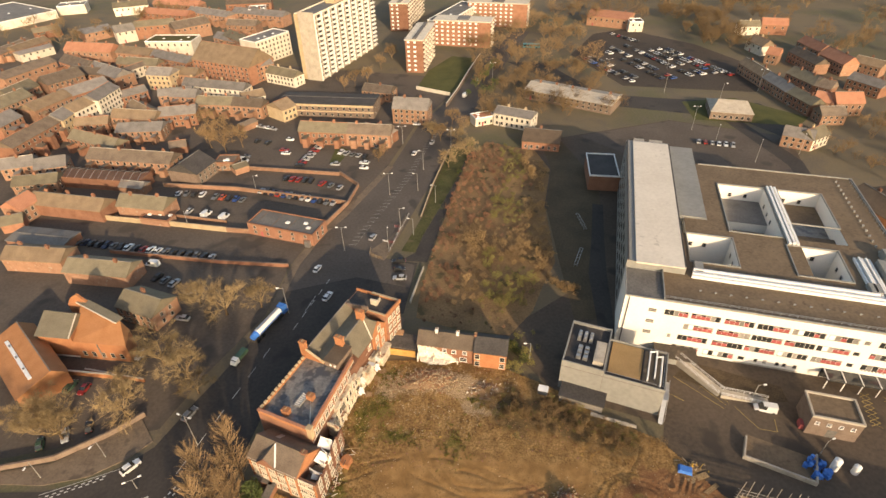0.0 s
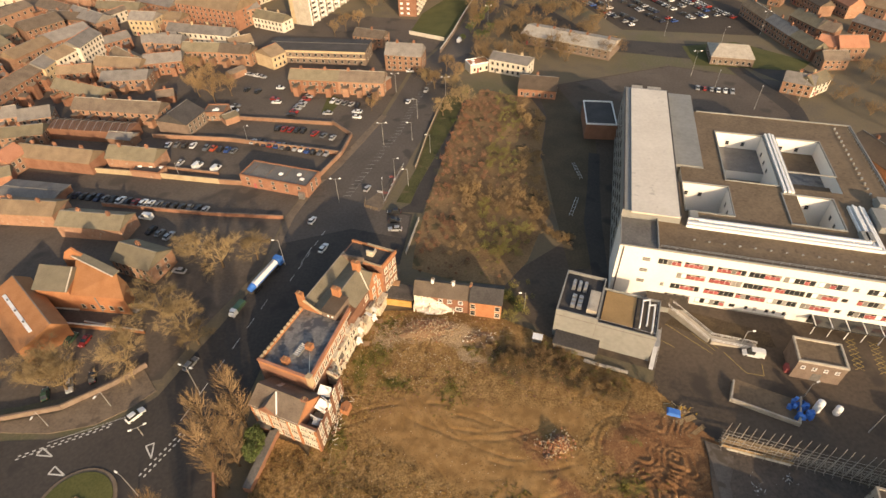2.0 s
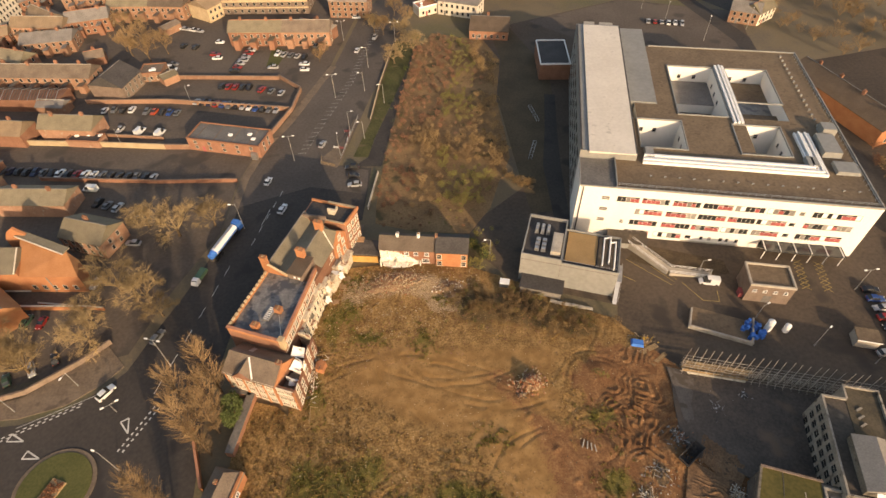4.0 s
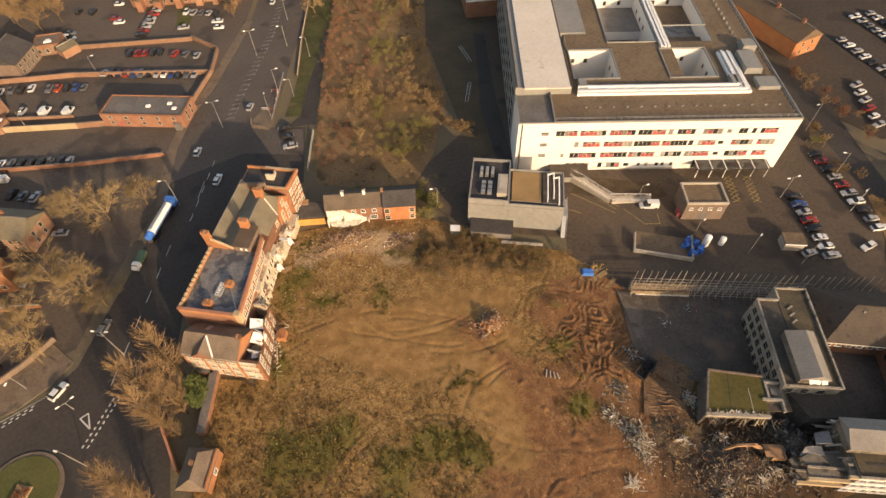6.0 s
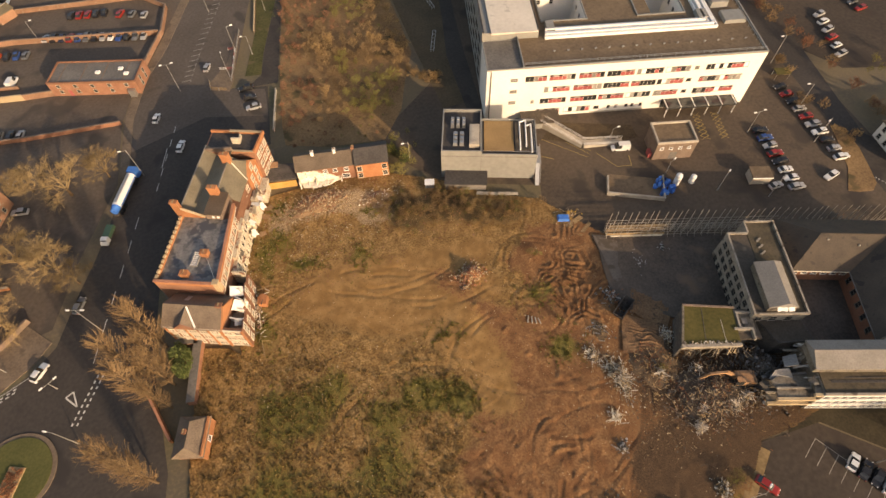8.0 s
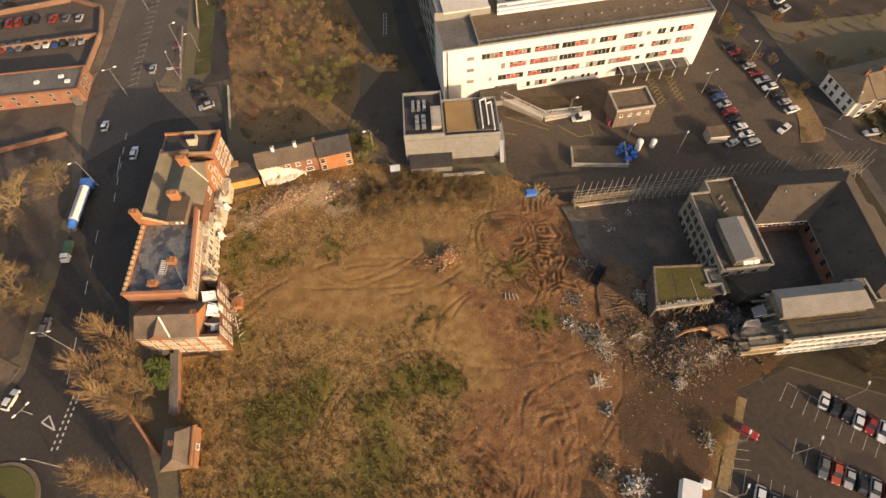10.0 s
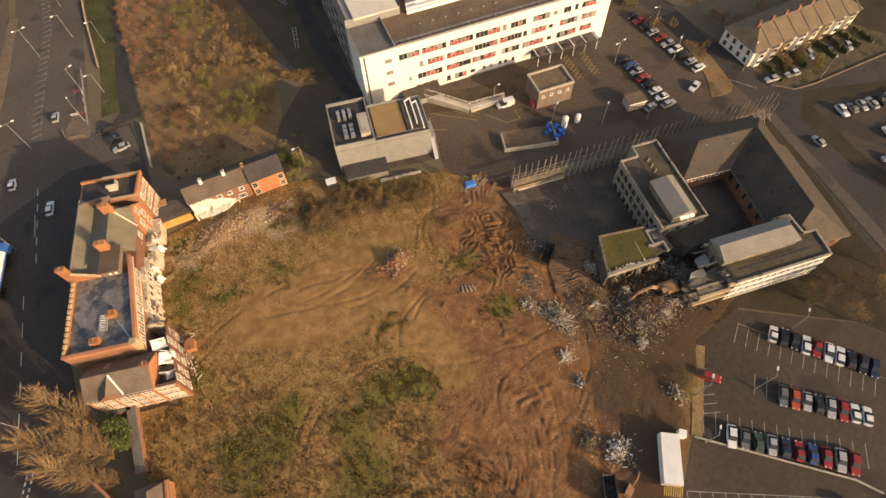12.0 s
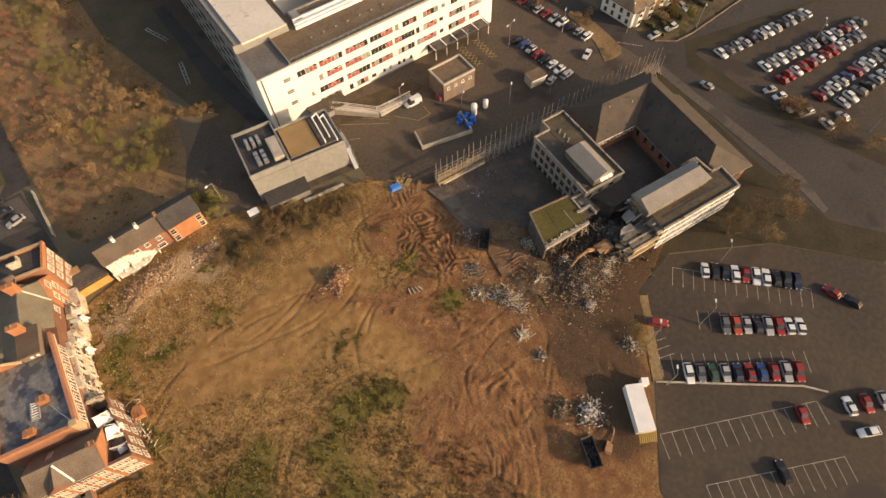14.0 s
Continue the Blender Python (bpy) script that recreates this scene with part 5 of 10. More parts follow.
    # stripped rear: torn plaster, party-wall stubs and ragged floors
    for u0, u1, z1 in ((6.4, 9.8, 6.4), (9.8, 13.4, 7.8), (13.4, 17.4, 7.2), (17.4, 21.0, 7.9)):
        part("stripped_wall", Geo().prism([(u0, east(u0) - 0.9), (u1 - 0.02, east(u1) - 0.9), (u1 - 0.02, east(u1) - 0.01), (u0, east(u0) - 0.01)], 0, z1), "plaster_ruin", b, "stripped plaster wall with bare brick")
    for u0, u1, z1, d in ((21.0, 24.6, 6.4, 1.4), (24.6, 28.2, 4.6, 1.9), (28.2, 31.4, 5.8, 1.3), (31.5, 37.5, 3.4, 2.2)):
        part("stripped_wall", Geo().prism([(u0, -12.12 - d), (u1 - 0.02, -12.12 - d * 0.8), (u1 - 0.02, -12.12), (u0, -12.12)], 0, z1), "plaster_ruin", b, "torn lower storey of stripped plaster")
    for k in range(16):
        u = 6.6 + k * 1.95
        base = east(u) - 0.9 if u < 21 else -13.4
        out = rng.uniform(0.12, 0.5)
        part("party_wall", Geo().box(u, u + 0.32, base - out, base + 0.05, 0, rng.uniform(1.4, 5.8)), "plaster_ruin", b, "stub of a torn party wall")
    for k in range(16):
        u, z = rng.uniform(6.6, 34), rng.choice((2.9, 3.1, 5.9))
        base = east(u) - 0.9 if u < 21 else -12.9
        part("floor_stub", Geo().box(u, u + rng.uniform(0.7, 2.0), base - rng.uniform(0.3, 0.9), base + 0.1, z, z + 0.22), rng.choice(("plaster_ruin", "dirty_concrete")), b, "ragged stub of floor")
    for k, (u, v, z, rx, rz) in enumerate(((29.6, -13.9, 4.9, 30, 20), (28.2, -14.6, 3.2, 42, -14), (27.0, -13.8, 5.6, 26, 40), (21.6, -14.2, 5.2, 34, 8), (19.6, -14.8, 3.4, 30, -20))):
        part("torn_sheet", Geo().prism([(-0.8, -0.9), (-0.1, -0.6), (0.5, -1.1), (0.7, 0.1), (1.0, 0.6), (0.1, 1.2), (-0.3, 0.5), (-1.0, 0.3)], 0, 0.1), "white", b, "pale torn plaster and sheeting", at=pose(u, v, z, rx, 8, rz))
    # windows with stone surrounds
    for i in range(8):
        u = 2.2 + i * 2.35
        stone_window(b, pose(u, east(u) - 0.02, 9.5, 0, 0, lean), 1.2, 1.7, 2)
    for u in (7.6, 9.2, 11.2, 13.0, 15.0, 16.8, 18.8, 20.2):
        stone_window(b, pose(u, east(u) - 0.92, 5.0 if u < 9 else 5.6, 0, 0, lean), 0.9, 1.8, 1)
        stone_window(b, pose(u, east(u) - 0.92, 1.9, 0, 0, lean), 0.9, 1.6, 1)
    for i in range(4):
        stone_window(b, pose(22.8 + i * 2.3, -11.86 + 0.08 * (3 - i), 8.4), 1.1, 1.5, 2)
    for u, z in ((33.4, 8.2), (36.2, 8.2), (34.9, 11.0), (33.4, 5.2), (36.2, 5.2)):
        stone_window(b, pose(u, -12.12, z), 1.1, 1.6, 2)
    for i in range(3):
        for z in (3.6, 7.0, 10.2):
            stone_window(b, pose(39.6 + i * 2.1, -12.7 - 0.07 * (1.4 + i * 2.1) - (0.42 if z > 11 else 0.02), z, 0, 0, -4), 1.0, 1.6, 2)
    for i, v in enumerate((-4.6, -7.2, -9.6, -12.2, -14.6, -17.6, -19.8)):
        for z in (1.7, 4.5, 7.2):
            stone_window(b, pose(-8.82, v, z, 0, 0, -90), 1.5, 1.4, 3)
    for u in (-7.0, -4.4, -1.4, 1.8, 4.8):
        for z in (1.9, 5.0, 7.2 if u not in (-4.4, 4.8) else 4.9):
            stone_window(b, pose(u, rear(u) - 0.02, z, 0, 0, 13.2), 1.2, 1.4, 2)
    for i in range(11):
        for z in (2.2, 5.5, 8.6):
            stone_window(b, pose(2 + i * 1.6 if i < 10 else 17.0, 0.02, z, 0, 0, 180), 0.9, 1.6, 1)
            if i < 8:
                stone_window(b, pose(20 + i * 2.4, 0.82, z - 0.3, 0, 0, 180), 1.1, 1.6, 2)
    band = Geo().box(-8.9, -8.8, -20.9, -3.6, 2.95, 3.2).box(-8.9, -8.8, -20.9, -3.6, 5.75, 6.0).box(-8.95, -8.8, -20.9, -3.6, 8.35, 8.62)
    band.prism([(0, east(0) - 0.1), (22, east(22) - 0.1), (22, east(22)), (0, east(0))], 10.9, 11.15).prism([(0, east(0) - 0.08), (22, east(22) - 0.08), (22, east(22)), (0, east(0))], 8.0, 8.2)
    part("stone_band", band, "cream", b, "cream stone string courses")
    for v in (-3.9, -8.4, -13.4, -16.1, -20.8):
        part("pilaster", Geo().box(-9.0, -8.8, v - 0.25, v + 0.25, 0, 8.6), "orange_brick", b)


brick_block()


# ---- the surviving terrace at the head of the site ----
MAT["torn_white"] = mat("torn_white_plaster", (0.46, 0.41, 0.33), (0.80, 0.76, 0.68), 0.6, 2.2, 0.9, fleck=((0.26, 0.17, 0.10), 0.9, 0.62), bump=0.9)
# yellow wall, with the low sun's orange put into its colour
MAT["ochre_sunlit_wall"] = mat("ochre_sunlit_wall", (0.36, 0.20, 0.055), (0.50, 0.30, 0.10), 0.5, 3.0, 0.9)


def cottages():
    t = thing("cottage_terrace", "short red brick terrace with slate roof and torn white gable", "terrace", pose(-8.3, 104.0, 0.2, 0, 0, -11))
    part("wall", Geo().box(0, 15.6, 0, 6, 0, 5.6), "brick", t)
    part("wall", Geo().box(15.6, 24.2, -0.8, 6.3, 0, 5.9), "orange_brick", t, "bright orange brick end house")
    part("roof", Geo().gable(0, 15.5, 0, 6, 5.6, 2.3, 0.3, 0.2), "slate", t)
    part("roof", Geo().gable(15.6, 24.3, -0.8, 6.3, 5.9, 2.4, 0.2, 0.2), "dark", t, "dark slate roof")
    part("gable", Geo().gable_wall(24.0, -0.8, 6.3, 5.9, 2.35, 0.2).gable_wall(0.0, 0, 6, 5.6, 2.25, 0.2).gable_wall(15.4, -0.8, 6.3, 5.9, 2.6, 0.3), "orange_brick", t)
    for x in (4.8, 10.6, 15.5):
        chimney(t, x, 3.0, 7.9, 1.2, 0.7, 0.9, "white" if x < 12 else "brick")
    rng = random.Random(8)
    for k in range(30):
        x = k * 0.36
        top = 5.3 - 0.06 * x if x < 4.6 else 5.2 - 0.55 * (x - 4.0)
        part("bare_plaster", Geo().box(x, x + 0.362, -0.22 - 0.05 * rng.random(), -0.004, 0, max(0.8, top + rng.uniform(-0.5, 0.25))), "torn_white", t, "white plaster left where rooms were torn off")
    for k, (x, d, h) in enumerate(((0.0, 1.7, 2.6), (2.4, 1.2, 1.7), (4.4, 1.5, 2.1), (7.2, 1.1, 1.4), (11.0, 1.0, 1.9))):
        part("party_wall", Geo().prism([(x, -0.28), (x, -d), (x + 0.3, -d), (x + 0.3, -0.28)], 0, h), "torn_white", t, "white plastered stub of a torn room")
    part("fallen_plaster", Geo().prism([(0.4, -0.3), (9.6, -0.3), (8.2, -1.6), (4.0, -2.2), (0.8, -1.4)], 0, 0.9), "torn_white", t, "spill of broken white plaster")
    for x in (7.4, 10.0, 13.0):
        window(t, pose(x, -0.14, 4.3), 1.2, 1.2)
    for x in (12.6,):
        window(t, pose(x, -0.14, 1.7), 2.0, 1.4)
    for z in (1.7, 4.3):
        window(t, pose(16.5, -0.82, z), 1.4, 1.7, "cream")
        window(t, pose(23.2, -0.82, z), 1.4, 1.7, "cream")
    wall = thing("yard_wall", "orange-lit brick yard wall beside the terrace", "wall", pose(-18, 106, 0.1, 0, 0, -11))
    part("wall_run", Geo().box(0, 9, -0.25, 0, 0, 2.4), "ochre_sunlit_wall", wall)
    part("shed", Geo().box(1.0, 9.3, 0.3, 6.0, 0, 2.6), "burnt_shaded", wall, "dark roofless outhouse")
    part("shed_roof", Geo().box(0.6, 4.2, 5.0, 7.0, 2.604, 2.8), "orange", wall)


cottages()


# ---- the hut, tanks, enclosure and ramp in the yard ----
def yard_things():
    h = thing("pump_house", "flat-roofed brick pump house with a concrete coping", "pump house", pose(85.0, 78.3, 0.05, 0, 0, -16))
    part("wall", Geo().box(0, 10.8, 0, 7.6, 0, 6.0), "dull_brick", h)
    part("roof", Geo().box(0.35, 10.45, 0.35, 7.25, 6.004, 6.1), "felt", h)
    part("coping", Geo().box(-0.1, 10.9, -0.1, 0.35, 6.0, 6.6).box(-0.1, 10.9, 7.25, 7.7, 6.0, 6.6).box(-0.1, 0.35, 0.35, 7.25, 6.0, 6.6).box(10.45, 10.9, 0.35, 7.25, 6.0, 6.6), "concrete", h)
    for i in range(4):
        window(h, pose(1.6 + i * 2.5, -0.02, 4.3), 0.9, 0.9, "white_metal")
    part("door", Geo().box(4.4, 6.4, -0.06, 0.0, 0, 2.6), "lead", h)
    part("red_sheet", Geo().box(-0.9, -0.05, 0.8, 2.8, 0.0, 1.6), "red_panel", h, "red tarpaulin against the wall")
    for x, y, hh, r in ((86.5, 68.6, 3.6, 0.85), (90.6, 67.6, 2.6, 0.75)):
        t = thing("storage_tank", "upright white storage tank on the yard", "tank", pose(x, y, 0.05), "tanks")
        part("shell", Geo().tube((0, 0, 0.25), (0, 0, hh), r, r, 18), "white_metal", t, smooth=False)
        part("dome", Geo().tube((0, 0, hh), (0, 0, hh + 0.35), r, r * 0.35, 18), "white_metal", t)
        part("skirt", Geo().tube((0, 0, 0), (0, 0, 0.25), r * 0.9, r * 0.9, 12), "concrete", t)
    e = thing("skip_enclosure", "low concrete enclosure stacked with blue barrels", "enclosure", pose(67.4, 71.6, 0.05, 0, 0, -28))
    part("wall_run", Geo().box(0, 15, 0, 0.4, 0, 1.3).box(0, 0.4, 0.4, 6, 0, 1.3).box(14.6, 15, 0.4, 8.0, 0, 1.3), "concrete", e)
    part("slab", Geo().box(0.4, 14.6, 0.4, 7.5, 0, 0.06), "felt", e)
    rng = random.Random(4)
    for i in range(22):
        x, y = rng.uniform(86 - 5.5, 84.5), rng.uniform(66.2, 71.5)
        z = 0.05 + (0.9 if i % 3 == 0 else 0)
        d = thing("barrel", "blue plastic barrel stacked in the enclosure", "barrel", pose(x, y, z, 0, 0, rng.uniform(0, 180)), "blue barrels")
        part("body", Geo().tube((0, 0, 0), (0, 0, 0.95), 0.42, 0.42, 10) if i % 2 else Geo().box(-0.6, 0.6, -0.5, 0.5, 0, 0.95, 0.06), "blue", d)
    r = thing("access_ramp", "concrete access ramp with handrails beside the hospital", "ramp", pose(62.5, 101.0, 0.05))
    pts = [((0, 0), (7.2, -11.2)), ((7.2, -11.2), (18.5, -13.8))]
    for (a, b), z0, z1 in ((pts[0], 2.0, 1.1), (pts[1], 1.1, 0.1)):
        d = Vector((b[0] - a[0], b[1] - a[1], 0)).normalized()
        s = Vector((-d.y, d.x, 0)) * 1.1
        A, B = Vector((*a, 0)), Vector((*b, 0))
        g = Geo()
        k = [A - s, B - s, B + s, A + s]
        g.v += [tuple(v) for v in k] + [(k[0].x, k[0].y, z0), (k[1].x, k[1].y, z1), (k[2].x, k[2].y, z1), (k[3].x, k[3].y, z0)]
        g.f += [(3, 2, 1, 0), (4, 5, 6, 7), (0, 1, 5, 4), (1, 2, 6, 5), (2, 3, 7, 6), (3, 0, 4, 7)]
        seg = part("ramp_slab", g, "concrete", r)
        hr = Geo()
        for side in (-1, 1):
            P, Q = A + s * side * 0.95, B + s * side * 0.95
            hr.tube((P.x, P.y, z0 + 1.0), (Q.x, Q.y, z1 + 1.0), 0.05).tube((P.x, P.y, z0 + 0.5), (Q.x, Q.y, z1 + 0.5), 0.04)
            for i in range(9):
                c = P.lerp(Q, i / 8)
                zz = z0 + (z1 - z0) * i / 8
                hr.tube((c.x, c.y, zz), (c.x, c.y, zz + 1.0), 0.04)
        part("handrail", hr, "white_metal", seg)
    c = thing("site_cabin", "small flat-roofed grey cabin by the parked cars", "cabin", pose(104.6, 61.5, 0.05, 0, 0, -20))
    part("body", Geo().box(0, 5, 0, 3.6, 0, 2.7), "concrete", c)
    part("roof", Geo().box(-0.2, 5.2, -0.2, 3.8, 2.704, 2.9), "felt", c)
    part("fascia", Geo().box(-0.2, 5.2, -0.25, -0.2, 2.5, 2.9), "white_metal", c)
    for x, y, r in ((45.4, 148.4, 67), (50.8, 170.2, 95)):
        f = thing("metal_barrier", "long galvanised barrier frame lying on the lane", "barrier", pose(x, y, 0.12, 0, 0, r))
        part("rail", Geo().tube((-5, 0.5, 0.7), (5, 0.5, 0.7), 0.08).tube((-5, -0.5, 0.7), (5, -0.5, 0.7), 0.08), "steel", f)
        for i in range(6):
            part("post", Geo().tube((-5 + i * 2, -0.5, 0), (-5 + i * 2, -0.5, 0.7), 0.06).tube((-5 + i * 2, 0.5, 0), (-5 + i * 2, 0.5, 0.7), 0.06).tube((-5 + i * 2, -0.5, 0.7), (-5 + i * 2, 0.5, 0.7), 0.06), "steel", f)
    for x, y, r in ((38.8, 134.7, 20), (40.7, 129.8, 55), (37.4, 131.4, 80), (42.0, 132.6, -10)):
        f = thing("pallet", "broken pale timber pallet on the bank", "pallet", pose(x, y, 0.16, 4, 3, r))
        for i in range(5):
            part("board", Geo().box(-0.9, 0.9, -0.75 + i * 0.34, -0.55 + i * 0.34, 0.12, 0.16), "wood", f)
        for y0 in (-0.8, 0, 0.8):
            part("bearer", Geo().box(y0 - 0.06, y0 + 0.06, -0.75, 0.81, 0, 0.12), "wood", f)
    f = thing("bike_shelter", "small green-roofed glazed shelter by the car park", "shelter", pose(139.1, 93.6, 0.05, 0, 0, -16))
    part("roof", Geo().box(-2.2, 2.2, -1.4, 1.4, 2.3, 2.42), "green", f)
    part("back_panel", Geo().box(-2.1, 2.1, 1.25, 1.3, 0.2, 2.3), "glass", f)
    for x in (-2.0, 2.0):
        for y in (-1.2, 1.2):
            part("post", Geo().tube((x, y, 0), (x, y, 2.3), 0.05), "steel", f)
    s = thing("substation_box", "small pale grey utility box on the path", "utility box", pose(23.0, 90.8, 0.1, 0, 0, -18))
    part("body", Geo().box(0, 2.4, 0, 1.8, 0, 1.6, 0.05), "cladding", s)
    part("lid", Geo().box(-0.1, 2.5, -0.1, 1.9, 1.604, 1.75), "white_metal", s)
    w = thing("fallen_slab", "long pale concrete slab lying at the site's edge", "slab", pose(35.2, 84.2, 0.25, 0, 0, -22))
    for k in range(6):
        part("slab", Geo().box(k * 1.86, k * 1.86 + 1.8, -0.4 + 0.08 * (k % 2), 0.35, 0, 0.75 - 0.12 * (k % 3), 0.06), "concrete", w, at=pose(0, 0, 0, 0, 0, 0.4 * (k % 3)))
    r2 = thing("red_annexe", "flat red brick annexe with a black roof", "annexe", pose(58.4, 193.9, 0.05, 0, 0, -8))
    part("wall", Geo().box(0, 12, 0, 20, 0, 6.4), "brick", r2)
    part("roof", Geo().box(0.4, 11.6, 0.4, 19.6, 6.404, 6.5), "dark", r2)
    part("coping", Geo().box(0, 0.4, 0, 20, 6.4, 7.0).box(11.6, 12, 0, 20, 6.4, 7.0).box(0.4, 11.6, 19.6, 20, 6.4, 7.0).box(0.4, 11.6, 0, 0.4, 6.4, 7.0), "white_metal", r2)


yard_things()


# ---- the derelict wards being pulled down ----
MAT["worn_concrete"] = mat("worn_concrete", (0.21, 0.185, 0.15), (0.36, 0.32, 0.265), 0.35, 2.5, 0.9, fleck=((0.12, 0.10, 0.08), 0.5, 0.6))
MAT["pale_slate"] = mat("pale_sheet_roof", (0.185, 0.168, 0.145), (0.265, 0.243, 0.215), 0.3, 3.0, 0.75)


MAT["ward_slate"] = mat("ward_slates", (0.048, 0.039, 0.031), (0.088, 0.068, 0.050), 0.3, 5.0, 0.75, fleck=((0.042, 0.035, 0.029), 0.6, 0.6), bump=0.1)


def hip_roof(geo, x0, x1, y0, y1, yr, z0, rise, hip0, hip1, thick=0.22):
    """A hipped roof slab whose ridge runs along x at yr."""
    k = len(geo.v)
    for dz in (0, -thick):
        geo.v += [(x0, y0, z0 + dz), (x1, y0, z0 + dz), (x1, y1, z0 + dz), (x0, y1, z0 + dz), (x0 + hip0, yr, z0 + rise + dz), (x1 - hip1, yr, z0 + rise + dz)]
    top = [(0, 1, 5, 4), (2, 3, 4, 5), (1, 2, 5), (3, 0, 4)]
    geo.f += [tuple(k + i for i in f) for f in top] + [tuple(k + 6 + i for i in reversed(f)) for f in top]
    geo.f += [tuple(k + i for i in f) for f in ((1, 0, 6, 7), (2, 1, 7, 8), (3, 2, 8, 9), (0, 3, 9, 6))]
    return geo


def wards():
    a = thing("ward_block", "gutted grey concrete ward block with empty windows", "derelict building", pose(75.8, 28.0, 0.1, 0, 0, -19.5))
    part("wall", Geo().box(0, 11.5, -1.3, 19.4, 0, 9.1).box(4.7, 11.5, 19.4, 22.6, 0, 9.1), "worn_concrete", a)
    part("roof", Geo().box(0.35, 4.6, -1.0, 19.0, 9.104, 9.2), "flat_felt", a, "dark felt roof")
    part("roof", Geo().box(4.6, 11.1, -1.0, 22.2, 9.11, 9.3), "mud_felt", a, "greenish weathered felt roof")
    part("parapet", Geo().box(-0.1, 0.3, -1.4, 19.5, 9.1, 9.65).box(0.3, 4.7, 19.1, 19.5, 9.1, 9.65).box(4.5, 4.9, 19.5, 22.7, 9.1, 9.75).box(4.9, 11.6, 22.3, 22.7, 9.1, 9.75).box(11.2, 11.6, -1.4, 22.3, 9.1, 9.75).box(0.3, 11.2, -1.4, -1.0, 9.1, 9.6),
         "worn_concrete", a, "pale concrete parapet")
    for i in range(9):
        for z in (1.5, 4.4, 7.3):
            window(a, pose(-0.02, 0.2 + i * 2.15, z, 0, 0, -90), 1.6, 1.8, "worn_concrete")
    for i in range(3):
        for z in (4.4, 7.3):
            window(a, pose(1.6 + i * 3.2, -1.32, z), 1.6, 1.7, "worn_concrete")
    for y in (13.5, 15.2, 17.0):
        part("roof_debris", Geo().beam((6.0, y, 9.4), (7.2, y + 0.9, 9.45), 0.4, 0.2), "worn_concrete", a)
    # low link: the range's shadow over it is put into its dark colour
    part("link", Geo().prism([(2.0, -1.304), (11.4, -1.304), (12.4, -6.0), (5.0, -6.6)], 0, 6.4), "burnt_shaded", a, "low link block, dark colour for shade")
    part("link_roof", Geo().prism([(2.2, -1.5), (11.2, -1.5), (12.1, -5.8), (5.1, -6.3)], 6.404, 6.5), "flat_felt", a)
    pent = part("penthouse", Geo().box(2.6, 8.3, -0.6, 10.3, 9.3, 11.3), "dirty_concrete", a, "pale rooftop plant room")
    g = Geo()
    hip_roof(g, -5.6, 5.6, -3.0, 3.0, -0.9, 0, 1.0, 0.3, 0.3)
    part("penthouse_roof", g, "pale_slate", pent, "pale ridged sheet roof", at=pose(5.45, 4.85, 11.4, 0, 0, 90))
    for x, r in ((4.6, 10), (5.6, -14), (7.0, 6)):
        part("torn_sheet", Geo().box(-0.6, 0.6, -0.5, 0.4, 0, 0.06), "white", pent, "torn white sheeting", at=pose(x, -1.0, 11.2, 38, 0, r))

    b = thing("ward_annexe", "two-storey ward annexe with a mossy torn flat roof", "derelict building", pose(58.2, 26.2, 0.1, 0, 0, -20))
    roof = [(0, 0), (12.2, 0.45), (12.6, 8.9), (2.2, 9.6)]
    part("roof", Geo().prism(roof, 7.4, 7.75), "green", b, "mossy olive roof")
    part("roof", Geo().prism([(12.23, 1.6), (17.2, 1.9), (16.6, 8.6), (12.63, 8.8)], 6.9, 7.3), "flat_felt", b, "torn grey roof deck")
    part("wall", Geo().prism([(1.6, 2.8), (16.4, 3.4), (16.4, 8.3), (2.4, 9.3)], 0, 7.39), "dirty_concrete", b, "dark gutted wall behind the torn front")
    # west end wall: its unlit side is put in as dark colour
    part("wall", Geo().prism([(0.5, 0.6), (1.0, 0.6), (2.9, 9.3), (2.4, 9.3)], 0, 7.39), "burnt_shaded", b, "end wall darkened for shade")
    for z in (3.4,):
        part("floor_slab", Geo().prism([(0.9, 0.9), (11.6, 1.2), (12.4, 2.79), (1.7, 2.79)], z, z + 0.28), "dirty_concrete", b, "broken first-floor slab")
    for i in range(6):
        part("column", Geo().box(1.2 + i * 2.2, 1.5 + i * 2.2, 1.0, 1.3, 0, 7.38), "dirty_concrete", b)
    part("torn_edge", Geo().prism([(-0.2, -0.4), (12.3, 0.0), (12.3, 0.6), (-0.2, 0.3)], 7.1, 8.0), "worn_concrete", b, "pale broken roof edge")
    part("torn_edge", Geo().prism([(-0.2, 0.31), (0.25, 0.31), (2.4, 9.6), (2.0, 9.6)], 7.3, 7.95), "dirty_concrete", b)
    part("parapet", Geo().prism([(2.0, 9.3), (12.9, 8.6), (12.9, 9.0), (2.0, 9.75)], 7.75, 8.05), "dull_brick", b, "pinkish capped roof edge")
    part("roof_seam", Geo().prism([(5.0, 0.7), (5.1, 0.7), (6.0, 9.2), (5.9, 9.2)], 7.754, 7.8), "burnt_shaded", b)
    part("roof_seam", Geo().prism([(9.2, 0.8), (9.32, 0.8), (9.4, 6.0), (9.28, 6.0)], 7.754, 7.8), "concrete", b)
    duct = Geo().box(11.6, 15.6, 3.6, 4.1, 7.3, 8.1).box(15.2, 15.6, 1.4, 3.6, 7.3, 8.1).box(12.8, 13.2, 4.1, 7.8, 7.3, 8.0).box(13.2, 16.6, 7.4, 7.8, 7.3, 8.0)
